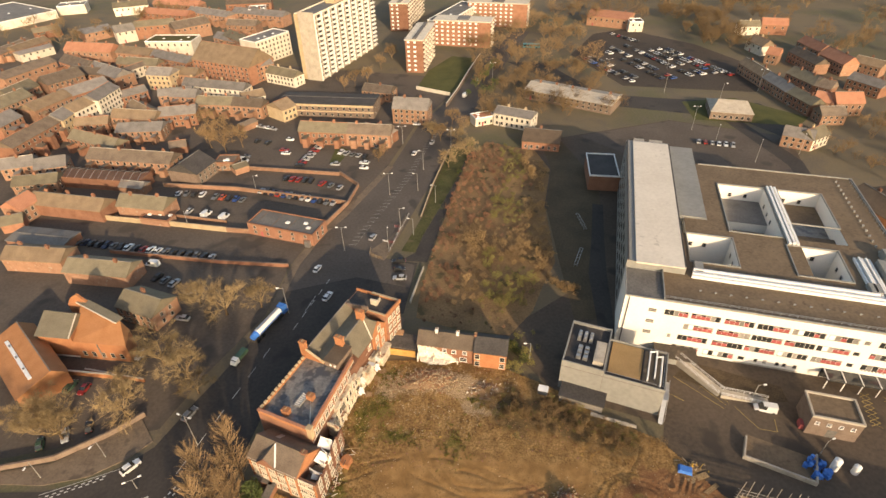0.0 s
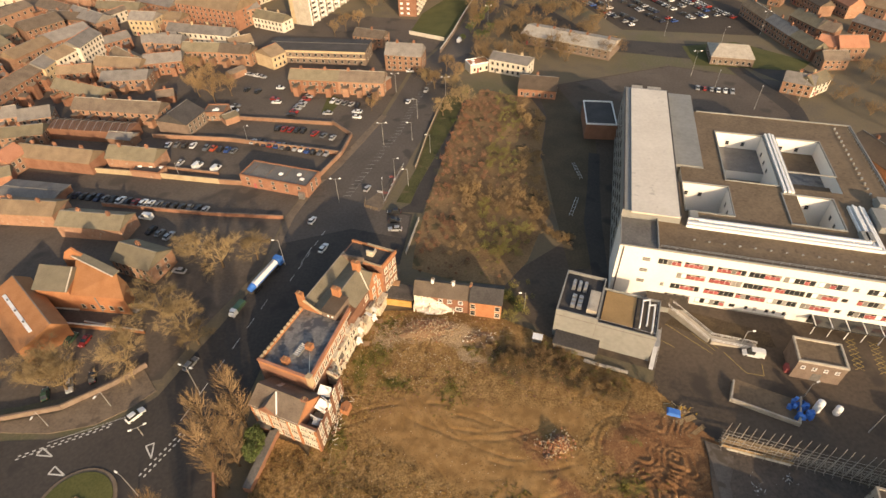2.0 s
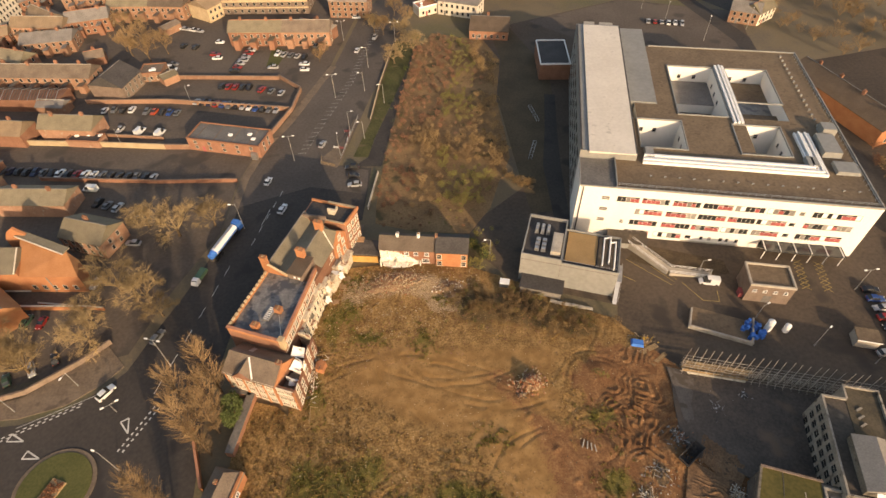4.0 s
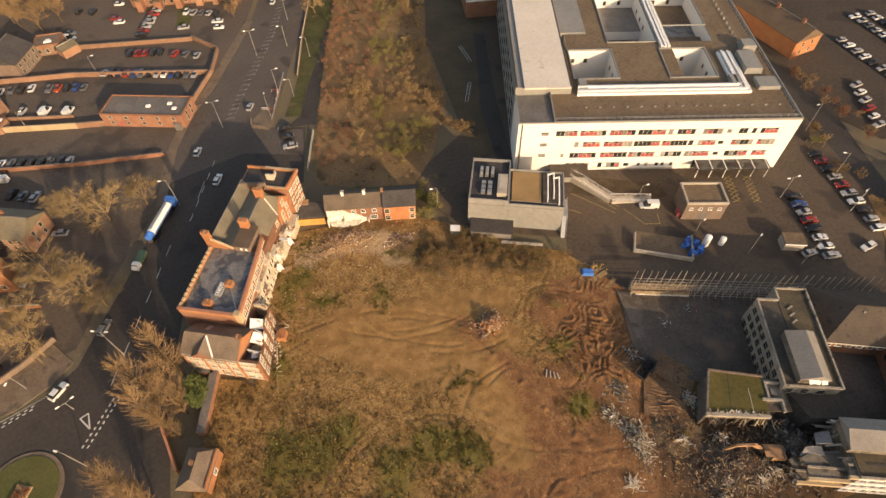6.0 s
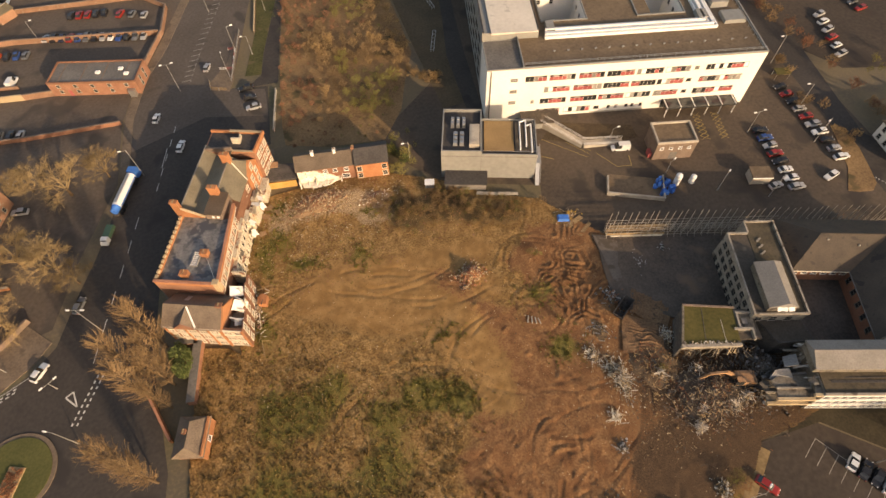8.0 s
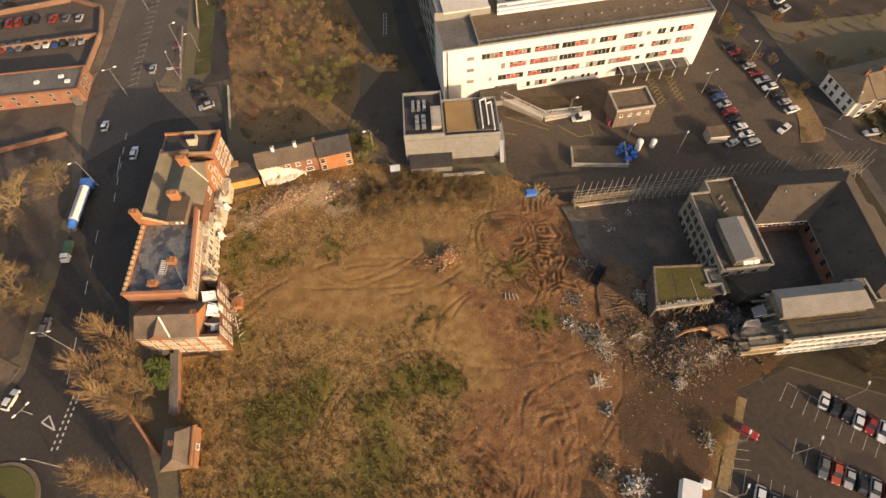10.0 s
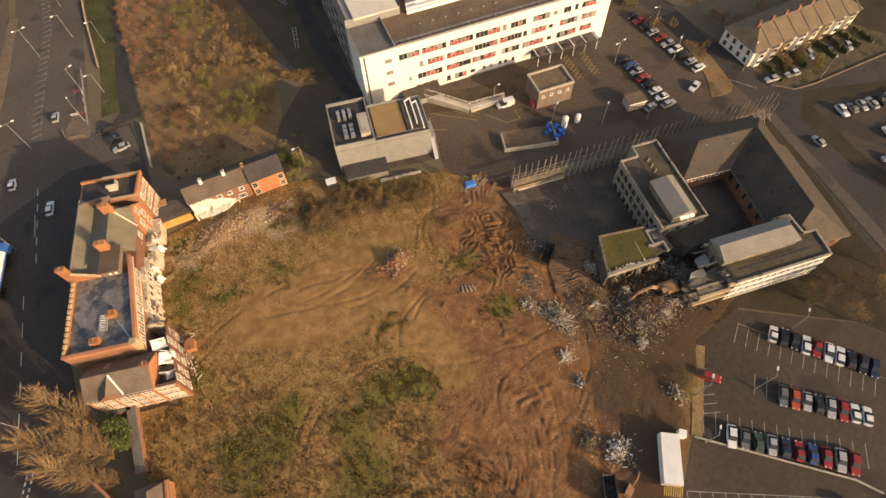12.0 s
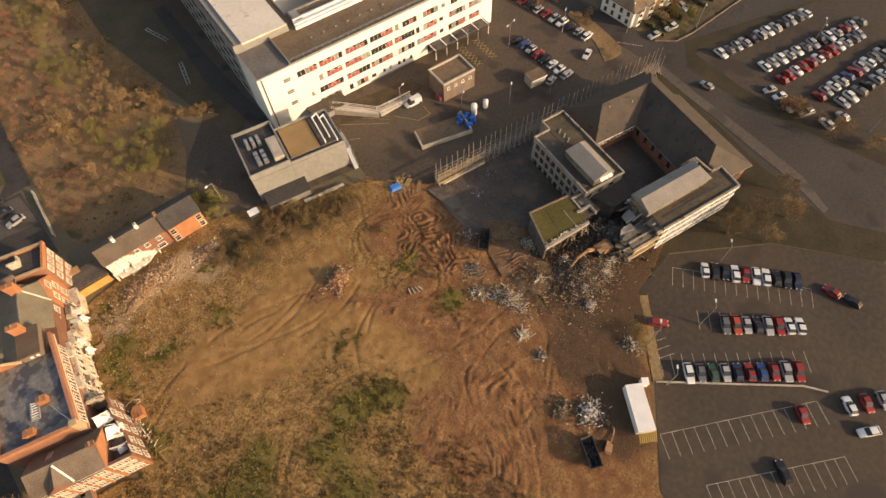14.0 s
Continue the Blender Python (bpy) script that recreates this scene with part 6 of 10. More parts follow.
    part("broken_upstand", duct, "worn_concrete", b, "pale broken upstands on the torn roof")
    part("rooflight", Geo().box(13.7, 15.0, 5.0, 6.4, 7.304, 7.7, 0.1), "lead", b)
    rng = random.Random(2)
    for i in range(50):
        x, z = rng.uniform(0, 16.4), rng.uniform(3.0, 7.6)
        part("broken_lath", Geo().beam((x, 0.3, z), (x + rng.uniform(-0.9, 0.9), 0.2 - rng.random() * 1.3, z - rng.uniform(0, 1.6)), rng.uniform(0.05, 0.22), 0.06), rng.choice(("dirty_concrete", "stone", "burnt_shaded", "burnt_shaded")), b)
    for i in range(50):
        x = rng.uniform(0.2, 12)
        part("edge_rubble", Geo().beam((x, 0.1 + rng.random() * 0.9, 7.85), (x + rng.uniform(-0.3, 0.3), 0.3 + rng.random() * 0.9, 7.95), rng.uniform(0.12, 0.3), 0.16), rng.choice(("stone", "worn_concrete", "cream", "burnt_shaded")), b)
    for i in range(5):
        for z in (2.0, 5.4):
            window(b, pose(0.62 + (1.6 + i * 1.7) * 0.2, 1.6 + i * 1.7, z, 0, 0, -90 - 12.3), 1.0, 1.5, "dirty_concrete")

    c = thing("ward_range", "three-storey white-banded ward range, one end torn open", "derelict building", pose(77.6, 7.65, 0.1, 0, 0, -19.9))
    part("wall", Geo().prism([(0, 0), (23.2, 0), (23.8, 6.4), (20.8, 6.6), (20.6, 11.6), (0, 11.0)], 0, 9.1), "dirty_concrete", c)
    part("roof", Geo().prism([(0.3, 0.3), (22.9, 0.3), (23.4, 6.1), (20.4, 6.3), (20.2, 11.2), (0.3, 10.7)], 9.104, 9.25), "mud_felt", c, "brown felt roof")
    part("parapet", Geo().prism([(-0.1, -0.15), (23.3, -0.15), (23.3, 0.3), (-0.1, 0.3)], 9.1, 9.6).prism([(22.9, 0.3), (23.3, 0.3), (23.9, 6.5), (23.4, 6.5)], 9.1, 9.7).prism([(20.4, 6.3), (23.4, 6.1), (23.4, 6.5), (20.8, 6.7)], 9.1, 9.7).prism([(20.3, 6.7), (20.8, 6.7), (20.6, 11.7), (20.1, 11.7)], 9.1, 9.7),
         "worn_concrete", c, "pale concrete parapet")
    part("roof_strip", Geo().box(2, 20, 2.4, 2.9, 9.254, 9.32).box(5, 17, 3.4, 3.6, 9.254, 9.34), "dark", c, "dark felt strips")
    pent = part("penthouse", Geo().box(-1.2, 17.2, 4.6, 10.2, 9.25, 11.5), "dirty_concrete", c, "long rooftop plant room")
    g = Geo()
    hip_roof(g, -1.5, 17.5, 4.3, 10.5, 7.9, 11.5, 1.2, 0.3, 0.8)
    part("penthouse_roof", g, "pale_slate", pent, "pale ridged plant-room roof")
    part("penthouse_back", Geo().box(15.0, 19.0, 9.8, 11.4, 9.25, 10.8), "dirty_concrete", pent)
    for i in range(13):
        for z in (1.6, 4.5, 7.5):
            window(c, pose(1.1 + i * 1.75, -0.02, z), 1.35, 1.5, "white_metal")
    for z in (2.95, 5.9, 8.8):
        part("band", Geo().box(-0.1, 23.3, -0.14, -0.01, z - 0.42, z + 0.22), "white", c, "white painted concrete band")
    # torn west bays: stepped floor slabs with pale edge beams
    for x0, z, d in ((-8.4, 2.9, 5.4), (-7.6, 5.7, 4.8), (-1.6, 8.4, 4.0)):
        part("floor_slab", Geo().prism([(-0.01, 0.2), (x0, 0.4), (x0 + 0.6, d * 0.5), (x0 - 0.3, d * 0.8), (x0 + 1.2, d), (-0.01, d + 0.6)], z, z + 0.3), "dirty_concrete", c, "broken floor slab")
        part("edge_beam", Geo().box(x0, -0.02, -0.1, 0.5, z - 0.25, z + 0.5), "stone", c, "pale concrete edge beam")
        part("edge_beam", Geo().box(x0 + 0.4, -0.3, 2.2, 2.6, z + 0.3, z + 0.6), "worn_concrete", c)
    for x in (-7.0, -4.6, -2.2):
        part("column", Geo().box(x, x + 0.3, 0.4, 0.7, 0, 5.7).box(x, x + 0.3, 3.6, 3.9, 0, 5.7), "dirty_concrete", c)
    # inner wall of the torn bays, in the darkest wall colour
    part("torn_wall", Geo().box(-7.8, -0.02, 4.9, 5.2, 0, 4.4), "burnt_shaded", c, "dark inner wall")
    part("hanging_sheet", Geo().prism([(-1.9, -2.2), (1.6, -1.8), (2.1, 1.4), (-0.4, 2.3), (-2.2, 1.2)], 0, 0.12), "slab_grey", c, "tilted grey floor slab", at=pose(-5.0, 4.6, 5.6, 34, -26, 20))
    part("hanging_sheet", Geo().prism([(-1.2, -1.6), (1.4, -1.2), (1.0, 1.9), (-1.5, 1.2)], 0, 0.12), "slab_grey", c, "tilted grey floor slab", at=pose(-3.2, 7.6, 7.4, -20, -34, -12))
    rag = random.Random(33)
    for k in range(44):
        y, z = rag.uniform(0.3, 11), rag.choice((3.0, 6.0, 9.0)) + rag.uniform(-0.3, 0.2)
        part("torn_edge", Geo().beam((0.2, y, z), (-rag.uniform(0.5, 3.4), y + rag.uniform(-1.0, 1.0), z - rag.uniform(0.0, 2.2)), rag.uniform(0.06, 0.6), 0.1), rag.choice(("dirty_concrete", "scrap", "burnt_shaded", "slab_grey")), c)

    d = thing("slate_ward", "long brick ward with a brown slate hipped roof", "derelict building", pose(115.2, 31.9, 0.1, 0, 0, 246.8))
    part("wall", Geo().box(-5.0, 30.6, -7.9, 5.4, 0, 5.6).box(3.9, 30.6, 5.4, 7.9, 0, 5.6), "brick", d)
    slopes = Geo()
    for dz in (0, -0.2):
        slopes.v += [(0, 0, 11.3 + dz), (24.6, 0, 11.3 + dz), (31.2, 8.5, 5.8 + dz), (31.2, -8.5, 5.8 + dz), (-6, -8.5, 5.8 + dz), (-6, 5.9, 7.48 + dz), (3.4, 5.9, 7.48 + dz), (3.4, 8.5, 5.8 + dz)]
    faces = [(0, 5, 6, 7, 2, 1), (0, 4, 5), (0, 1, 3, 4), (1, 2, 3)]
    slopes.f += [tuple(reversed(f)) for f in faces] + [tuple(8 + i for i in f) for f in faces]
    rim = [5, 6, 7, 2, 3, 4]
    slopes.f += [(a, b, b + 8, a + 8) for a, b in zip(rim, rim[1:] + rim[:1])]
    part("roof", slopes, "ward_slate", d, "brown slate roof")
    part("ridge", Geo().box(0, 24.6, -0.13, 0.13, 11.22, 11.4), "ward_slate", d)
    part("north_wall", Geo().box(-4.0, 3.8, 1.0, 5.4, 5.6, 7.3), "brick", d)
    part("gutter", Geo().box(3.4, 31.2, 8.5, 8.62, 5.6, 5.8).box(-6, 31.2, -8.62, -8.5, 5.6, 5.8).box(31.2, 31.32, -8.5, 8.5, 5.6, 5.8), "lead", d)
    for i in range(9):
        window(d, pose(1.6 + i * 3.1, -7.92, 3.9), 1.2, 1.9, "dirty_concrete")
        window(d, pose(5.4 + i * 2.8, 7.92, 3.9, 0, 0, 180), 1.2, 1.9, "dirty_concrete")
    for i in range(4):
        window(d, pose(30.62, -5.4 + i * 3.6, 3.9, 0, 0, 90), 1.2, 1.9, "dirty_concrete")
    e = thing("slate_ward", "brick ward with a brown slate roof closing the court", "derelict building", pose(100.9, 38.2, 0.1, 0, 0, -22))
    part("wall", Geo().box(-5.2, 9.0, -6.3, 7.0, 0, 5.7).box(9.0, 20.6, 0.4, 7.0, 0, 5.7), "brick", e)
    part("roof", hip_roof(Geo(), -6.0, 22.0, -7.0, 7.7, 0, 5.8, 5.2, 6.0, 6.2), "ward_slate", e, "brown slate roof")
    part("ridge", Geo().box(0, 15.4, -0.13, 0.13, 10.92, 11.1), "ward_slate", e)
    part("eave_board", Geo().box(-6.0, 10.5, -7.1, -7.0, 5.5, 5.75), "cream", e, "peeling cream eaves board")
    for i in range(6):
        window(e, pose(-4.2 + i * 2.2, -6.32, 4.3), 1.3, 1.6, "white_metal")
    for x, y, z in ((1.6, -1.2, 10.1), (8.5, -2.2, 9.4), (14.2, -3.0, 8.8)):
        v = thing("roof_vent", "small lead ventilator on the slates", "ventilator", pose(100.9, 38.2, 0.1, 0, 0, -22) @ pose(x, y, z))
        part("cap", Geo().tube((0, 0, -0.6), (0, 0, 0.25), 0.16, 0.16, 8).tube((0, 0, 0.25), (0, 0, 0.42), 0.26, 0.1, 8), "concrete", v)


MAT["mud_felt"] = mat("weathered_felt", (0.060, 0.049, 0.031), (0.110, 0.088, 0.058), 0.3, 2.0, 0.9, fleck=((0.06, 0.05, 0.035), 0.5, 0.58))
MAT["slab_grey"] = mat("grey_floor_slab", (0.16, 0.155, 0.15), (0.27, 0.26, 0.25), 0.5, 3.0, 0.85)
wards()


MAT["dull_steel"] = mat("dull_tube_steel", (0.30, 0.26, 0.21), (0.46, 0.41, 0.34), 0.6, 5.0, 0.6, 0.3, bump=0.0)


# ---- scaffold hoarding between the yard and the wards ----
def scaffold():
    p, q = Vector((60.8, 61.2, 0.1)), Vector((133, 37.0, 0.1))
    ang = math.degrees(math.atan2(q.y - p.y, q.x - p.x))
    s = thing("scaffold_screen", "long tube scaffold with boarded lifts along the site boundary", "scaffold", pose(p.x, p.y, 0.1, 0, 0, ang))
    L = (q - p).length
    n = 46
    pole = Geo().tube((0, 0, 0), (0, 0, 8.6), 0.07, 0.07, 5).mesh("standard", "dull_steel")
    short = Geo().tube((0, 0, 0), (0, 0, 6.4), 0.07, 0.07, 5).mesh("standard", "dull_steel")
    rng = random.Random(6)
    for i in range(n):
        x = L * i / (n - 1)
        part("standard", pole, None, s, at=pose(x, 0.0, 0, rng.uniform(-2, 2), rng.uniform(-2, 2), 0))
        part("standard", short, None, s, at=pose(x + 0.2, -1.5, 0, rng.uniform(-2, 2), rng.uniform(-2, 2), 0))
        part("brace", Geo().tube((x, 0, 3.2), (x + 0.2, -2.6, 0.05), 0.05, 0.05, 5), "dull_steel", s)
    for z in (1.1, 2.1, 3.1, 4.1, 5.2):
        for y in (0.07, -1.57):
            part("ledger", Geo().tube((-0.4, y, z), (L + 0.4 if z < 3 else L * 0.55, y, z), 0.05, 0.05, 5), "dull_steel", s)
    for k in range(7):
        x = 0.2 + k * 2.05
        part("board", Geo().box(x, x + 2.0, -0.10, 0.0 - 0.03, 0.1, 1.0), "wood", s)
        part("board", Geo().box(x, x + 2.0, -0.9, -0.3, 2.16, 2.22), "wood", s)
        part("board", Geo().box(x, x + 2.0, -1.52, -1.46, 1.2, 2.0), "wood", s)
        part("board", Geo().box(x, x + 2.0, -1.4, -0.6, 4.16, 4.22), "wood", s)
    low = thing("site_hoarding", "pale concrete barrier blocks under the scaffold", "barrier", pose(61.6, 59.4, 0.15, 0, 0, ang))
    for k in range(5):
        part("block", Geo().box(k * 2.6, k * 2.6 + 2.5, -0.35, 0.35, 0, 0.9, 0.08), "cream", low)


scaffold()


# ---- rubble, machines and plant on the site ----
def rubble(x, y, rx, ry, top, n, label, seed, mix=("concrete", "brick", "burnt_shaded"), long=0.3, size=0.5, earthy="rubble_earth"):
    """A heap of broken pieces; each material is one part."""
    rng = random.Random(seed)
    t = thing("rubble_heap", label, "rubble", pose(x, y, max(0.1, earth(x, y) - 0.1)), kind="stuff")
    geos = [Geo() for _ in mix]
    for i in range(n):
        a, r = rng.uniform(0, 2 * math.pi), min(1.5, abs(rng.gauss(0, 0.55)) + 0.12 * rng.random())
        r *= 1 + 0.35 * noise.noise((math.cos(a) * 1.5 + x, math.sin(a) * 1.5 + y, 5.0))
        px, py = math.cos(a) * r * rx, math.sin(a) * r * ry
        z = top * max(0, 1 - r) * rng.uniform(0.3, 1.0)
        g = geos[rng.randrange(len(mix))]
        if rng.random() < long:
            v = Vector((rng.uniform(-1, 1), rng.uniform(-1, 1), rng.uniform(-0.2, 0.45))).normalized() * rng.uniform(0.25, 1.0) * rng.uniform(0.5, 2.0)
            g.beam((px, py, z + 0.05), (px + v.x, py + v.y, max(0.05, z + 0.1 + v.z * 0.6)), rng.uniform(0.03, 0.16), rng.uniform(0.03, 0.08))
        else:
            s = size * rng.uniform(0.3, 1.3)
            v = Vector((rng.uniform(-1, 1), rng.uniform(-1, 1), rng.uniform(-0.4, 0.4))).normalized() * s
            g.beam((px, py, z), (px + v.x, py + v.y, z + abs(v.z)), s * rng.uniform(0.5, 1), s * rng.uniform(0.3, 0.8))
    for g, m in zip(geos, mix):
        if g.v:
            part("debris", g, m, t)
    core = Geo()
    ring = 22
    core.v.append((0, 0, top * 0.7))
    for k, (f, h) in enumerate(((0.3, 0.5), (0.55, 0.2), (0.8, -0.2))):
        for i in range(ring):
            a = 2 * math.pi * i / ring
            w = f * (1 + 0.55 * noise.noise((math.cos(a) * 2 + x, math.sin(a) * 2 + y, k)))
            core.v.append((math.cos(a) * rx * w, math.sin(a) * ry * w, top * h * (1 + 0.3 * noise.noise((a * 2, k + x, y)))))
    for i in range(ring):
        j = (i + 1) % ring
        core.f.append((0, 1 + i, 1 + j))
        for k in range(2):
            core.f.append((1 + k * ring + i, 1 + (k + 1) * ring + i, 1 + (k + 1) * ring + j, 1 + k * ring + j))
    part("core", core, MAT[earthy], t, smooth=True)


MAT["rubble_dark"] = mat("dark_debris", (0.055, 0.042, 0.032), (0.13, 0.095, 0.065), 0.6, 4.0, 0.95)
MAT["rubble_earth"] = mat("rubble_earth", (0.075, 0.052, 0.032), (0.17, 0.115, 0.068), 0.4, 2.5, 0.95, fleck=((0.27, 0.20, 0.13), 2.2, 0.63), bump=0.8)
MAT["rubble_pale"] = mat("rubble_pale", (0.18, 0.112, 0.062), (0.36, 0.235, 0.132), 0.5, 4.0, 0.95, fleck=((0.30, 0.15, 0.09), 1.6, 0.6), bump=0.8)
rubble(24.6, 61.4, 3.6, 3.0, 2.4, 620, "heap of broken red and yellow bricks on the earth", 1, ("orange_brick", "stone", "brick"), 0.02, 0.36, "rubble_pale")
rubble(22.0, 58.8, 1.6, 1.2, 0.7, 60, "low spill of broken bricks and soil", 21, ("burnt_shaded", "brick", "stone"), 0.1, 0.3)
rubble(-4, 95.8, 10, 4.2, 1.4, 1100, "long bank of pale demolition rubble under the terrace", 2, ("stone", "stone", "orange_brick", "brick", "stone"), 0.15, 0.3, "rubble_pale")
rubble(9, 92.5, 6, 3.4, 1.0, 260, "spread of pale rubble and timbers", 3, ("cream", "wood", "stone", "brick"), 0.3, 0.3, "rubble_pale")
rubble(45.8, 26.6, 2.8, 5.6, 1.7, 900, "heap of twisted white metal and cladding", 4, ("cream", "stone", "plaster_ruin", "stone", "cream", "wood", "burnt_shaded", "rubble_dark"), 0.8, 0.25)
rubble(42.6, 33.0, 2.2, 3.0, 0.8, 260, "strewn strips of pale cladding and pipe", 41, ("cream", "stone", "burnt_shaded", "wood"), 0.85, 0.2)
rubble(40.7, 19.2, 1.7, 1.6, 0.9, 150, "small heap of white metal scrap", 5, ("cream", "cream", "stone"), 0.85, 0.3)
rubble(39.0, 13.5, 1.6, 2.0, 0.8, 60, "small heap of dark scrap and boards", 6, ("burnt_shaded", "scrap"), 0.4, 0.4)
rubble(62.6, 17.0, 12.5, 8.6, 2.4, 3400, "great tangle of demolition timber, concrete and steel", 7, ("dull_brick", "wood", "stone", "dirty_concrete", "rubble_dark", "burnt_shaded", "burnt_shaded", "rubble_dark", "burnt_shaded", "rust"), 0.7, 0.34, "rubble_dark")
for k, (x, y, rx, ry) in enumerate(((57.0, 13.0, 2.6, 1.8), (54.2, 9.6, 1.6, 1.2), (63.5, 11.0, 2.4, 1.4), (60.5, 20.5, 2.4, 1.4), (67.0, 12.0, 1.8, 1.6), (52.5, 22.5, 1.8, 2.2), (58.5, 30.0, 1.8, 2.4), (63.0, 16.0, 3.0, 1.6))):
    rubble(x + 1.6, y + 1.8, rx, ry, 1.7, 150, "cluster of pale broken boards and plaster in the wreckage", 60 + k, ("cream", "scrap", "stone", "cream", "worn_concrete"), 0.75, 0.3, "rubble_dark")
rubble(74.5, 17.0, 5.5, 6.5, 4.4, 1500, "slumped floors and wreckage against the broken ward", 8, ("slab_grey", "dirty_concrete", "lead", "rubble_dark", "burnt_shaded"), 0.55, 0.6)
rubble(54, 27, 8, 9, 1.0, 900, "dark spread of timber and pipe beside the annexe", 9, ("burnt_shaded", "rust", "rubble_dark", "wood"), 0.75, 0.25)
rubble(53.5, 44.5, 2.5, 3.5, 0.9, 160, "scrap and pipework beside the skip", 10, ("scrap", "burnt_shaded", "rust"), 0.5, 0.4)
rubble(47.0, 38.0, 3.0, 4.0, 0.8, 170, "scattered boards and metal strips", 11, ("scrap", "wood", "burnt_shaded"), 0.7, 0.35)
rubble(35.0, -1.0, 3.6, 3.2, 1.6, 500, "heap of pale scrap metal and wood", 12, ("white_metal", "wood", "scrap", "cream", "burnt_shaded"), 0.6, 0.35)
rubble(32.0, 3.5, 3.4, 2.6, 1.0, 200, "heap of timber and brown spoil", 13, ("wood", "burnt_shaded", "rubble_dark"), 0.5, 0.4)
rubble(53.2, -0.4, 1.6, 3.0, 1.5, 170, "stack of salvaged boards and pallets", 14, ("wood", "cream", "burnt_shaded"), 0.6, 0.4)
rubble(55.0, 69.5, 2.6, 1.6, 0.7, 60, "loose boards and soil by the yard edge", 15, ("wood", "stone", "yellow"), 0.6, 0.3)
rubble(-26, 71, 1.8, 9.5, 0.9, 260, "broken bricks and plaster along the brick block", 16, ("cream", "brick", "stone"), 0.2, 0.35)
rubble(64, 50, 5, 4, 0.5, 260, "pipes and scrap heaped in the ward court", 17, ("burnt_shaded", "steel", "lead"), 0.5, 0.4)
rubble(72, 52, 3, 2, 0.6, 100, "low pile of rings and pipes in the court", 18, ("burnt_shaded", "steel"), 0.5, 0.4)
for k, (x, y) in enumerate(((-19.2, 96.6), (-21.0, 91.5), (-18.0, 99.2))):
    s = thing("concrete_slab", "broken pale concrete slab beside the brick block", "slab", pose(x, y, 0.25, 3, -4, 20 * k))
    part("slab", Geo().prism([(-1.0, -0.6), (0.7, -0.9), (1.1, 0.2), (0.2, 0.5), (0.0, 1.0), (-0.9, 0.6)], 0, 0.22), "rubble_pale", s)
for k in range(4):
    s = thing("concrete_beam", "short pale concrete beam lying on the earth", "beam", pose(32.8 + k * 0.75, 45.9 - k * 0.5, 0.3, 0, 0, 62 + 9 * k), "loose beams")
    part("beam", Geo().box(-0.9 + 0.1 * k, 0.9, -0.14, 0.14, 0, 0.3, 0.03), "concrete", s)
tarp = thing("tarpaulin_stack", "bright blue tarpaulin over a low stack", "tarpaulin", pose(53.2, 68.8, 0.15, 0, 0, -20))
part("sheet", Geo().box(-1.6, 1.6, -1.1, 1.1, 0, 0.8, 0.35), "blue", tarp)
for x, y, r, n in ((55.5, 66.4, 20, 4), (57.0, 63.6, 32, 3)):
    s = thing("timber_stack", "loose yellow timbers stacked by the hoarding", "timber", pose(x, y, 0.2, 0, 0, r))
    for k in range(n):
        part("plank", Geo().box(-2.6, 2.6, -0.12 + k * 0.34, 0.12 + k * 0.34, 0, 0.16), "wood", s)


def skip(x, y, turn, paint, label):
    s = thing("skip", label, "skip", pose(x, y, 0.2, 0, 0, turn))
    g = Geo()
    lo, hi = [(-2.2, -1.0), (2.2, -1.0), (2.2, 1.0), (-2.2, 1.0)], [(-3.0, -1.25), (3.0, -1.25), (3.0, 1.25), (-3.0, 1.25)]
    k = len(g.v)
    g.v += [(a, b, 0.1) for a, b in lo] + [(a, b, 2.4) for a, b in hi] + [(a * 0.95, b * 0.93, 2.4) for a, b in hi] + [(a * 0.96, b * 0.94, 0.2) for a, b in lo]
    g.f += [(3, 2, 1, 0)] + [(i, (i + 1) % 4, 4 + (i + 1) % 4, 4 + i) for i in range(4)] + [(4 + i, 4 + (i + 1) % 4, 8 + (i + 1) % 4, 8 + i) for i in range(4)]
    g.f += [(8 + i, 8 + (i + 1) % 4, 12 + (i + 1) % 4, 12 + i) for i in range(4)] + [(12, 13, 14, 15)]
    part("body", g, paint, s)
    rib = Geo()
    for i in range(5):
        rib.box(-2.2 + i * 1.05, -2.05 + i * 1.05, -1.3, -1.0, 0.4, 2.3).box(-2.2 + i * 1.05, -2.05 + i * 1.05, 1.0, 1.3, 0.4, 2.3)
    part("rib", rib, paint, s)
    load = Geo()
    rng = random.Random(int(x))
    for i in range(60):
        a, b = rng.uniform(-2.4, 2.4), rng.uniform(-0.9, 0.9)
        load.beam((a, b, 1.0), (a + rng.uniform(-0.8, 0.8), b + rng.uniform(-0.3, 0.3), rng.uniform(1.0, 1.5)), 0.2, 0.1)
    part("load", load, "burnt_shaded", s, "dark waste timber")


skip(28.2, -5.4, 53, "dark", "black open waste skip half full of scrap")
skip(54.0, 40.4, 32, "dark", "black open waste skip beside the spoil")


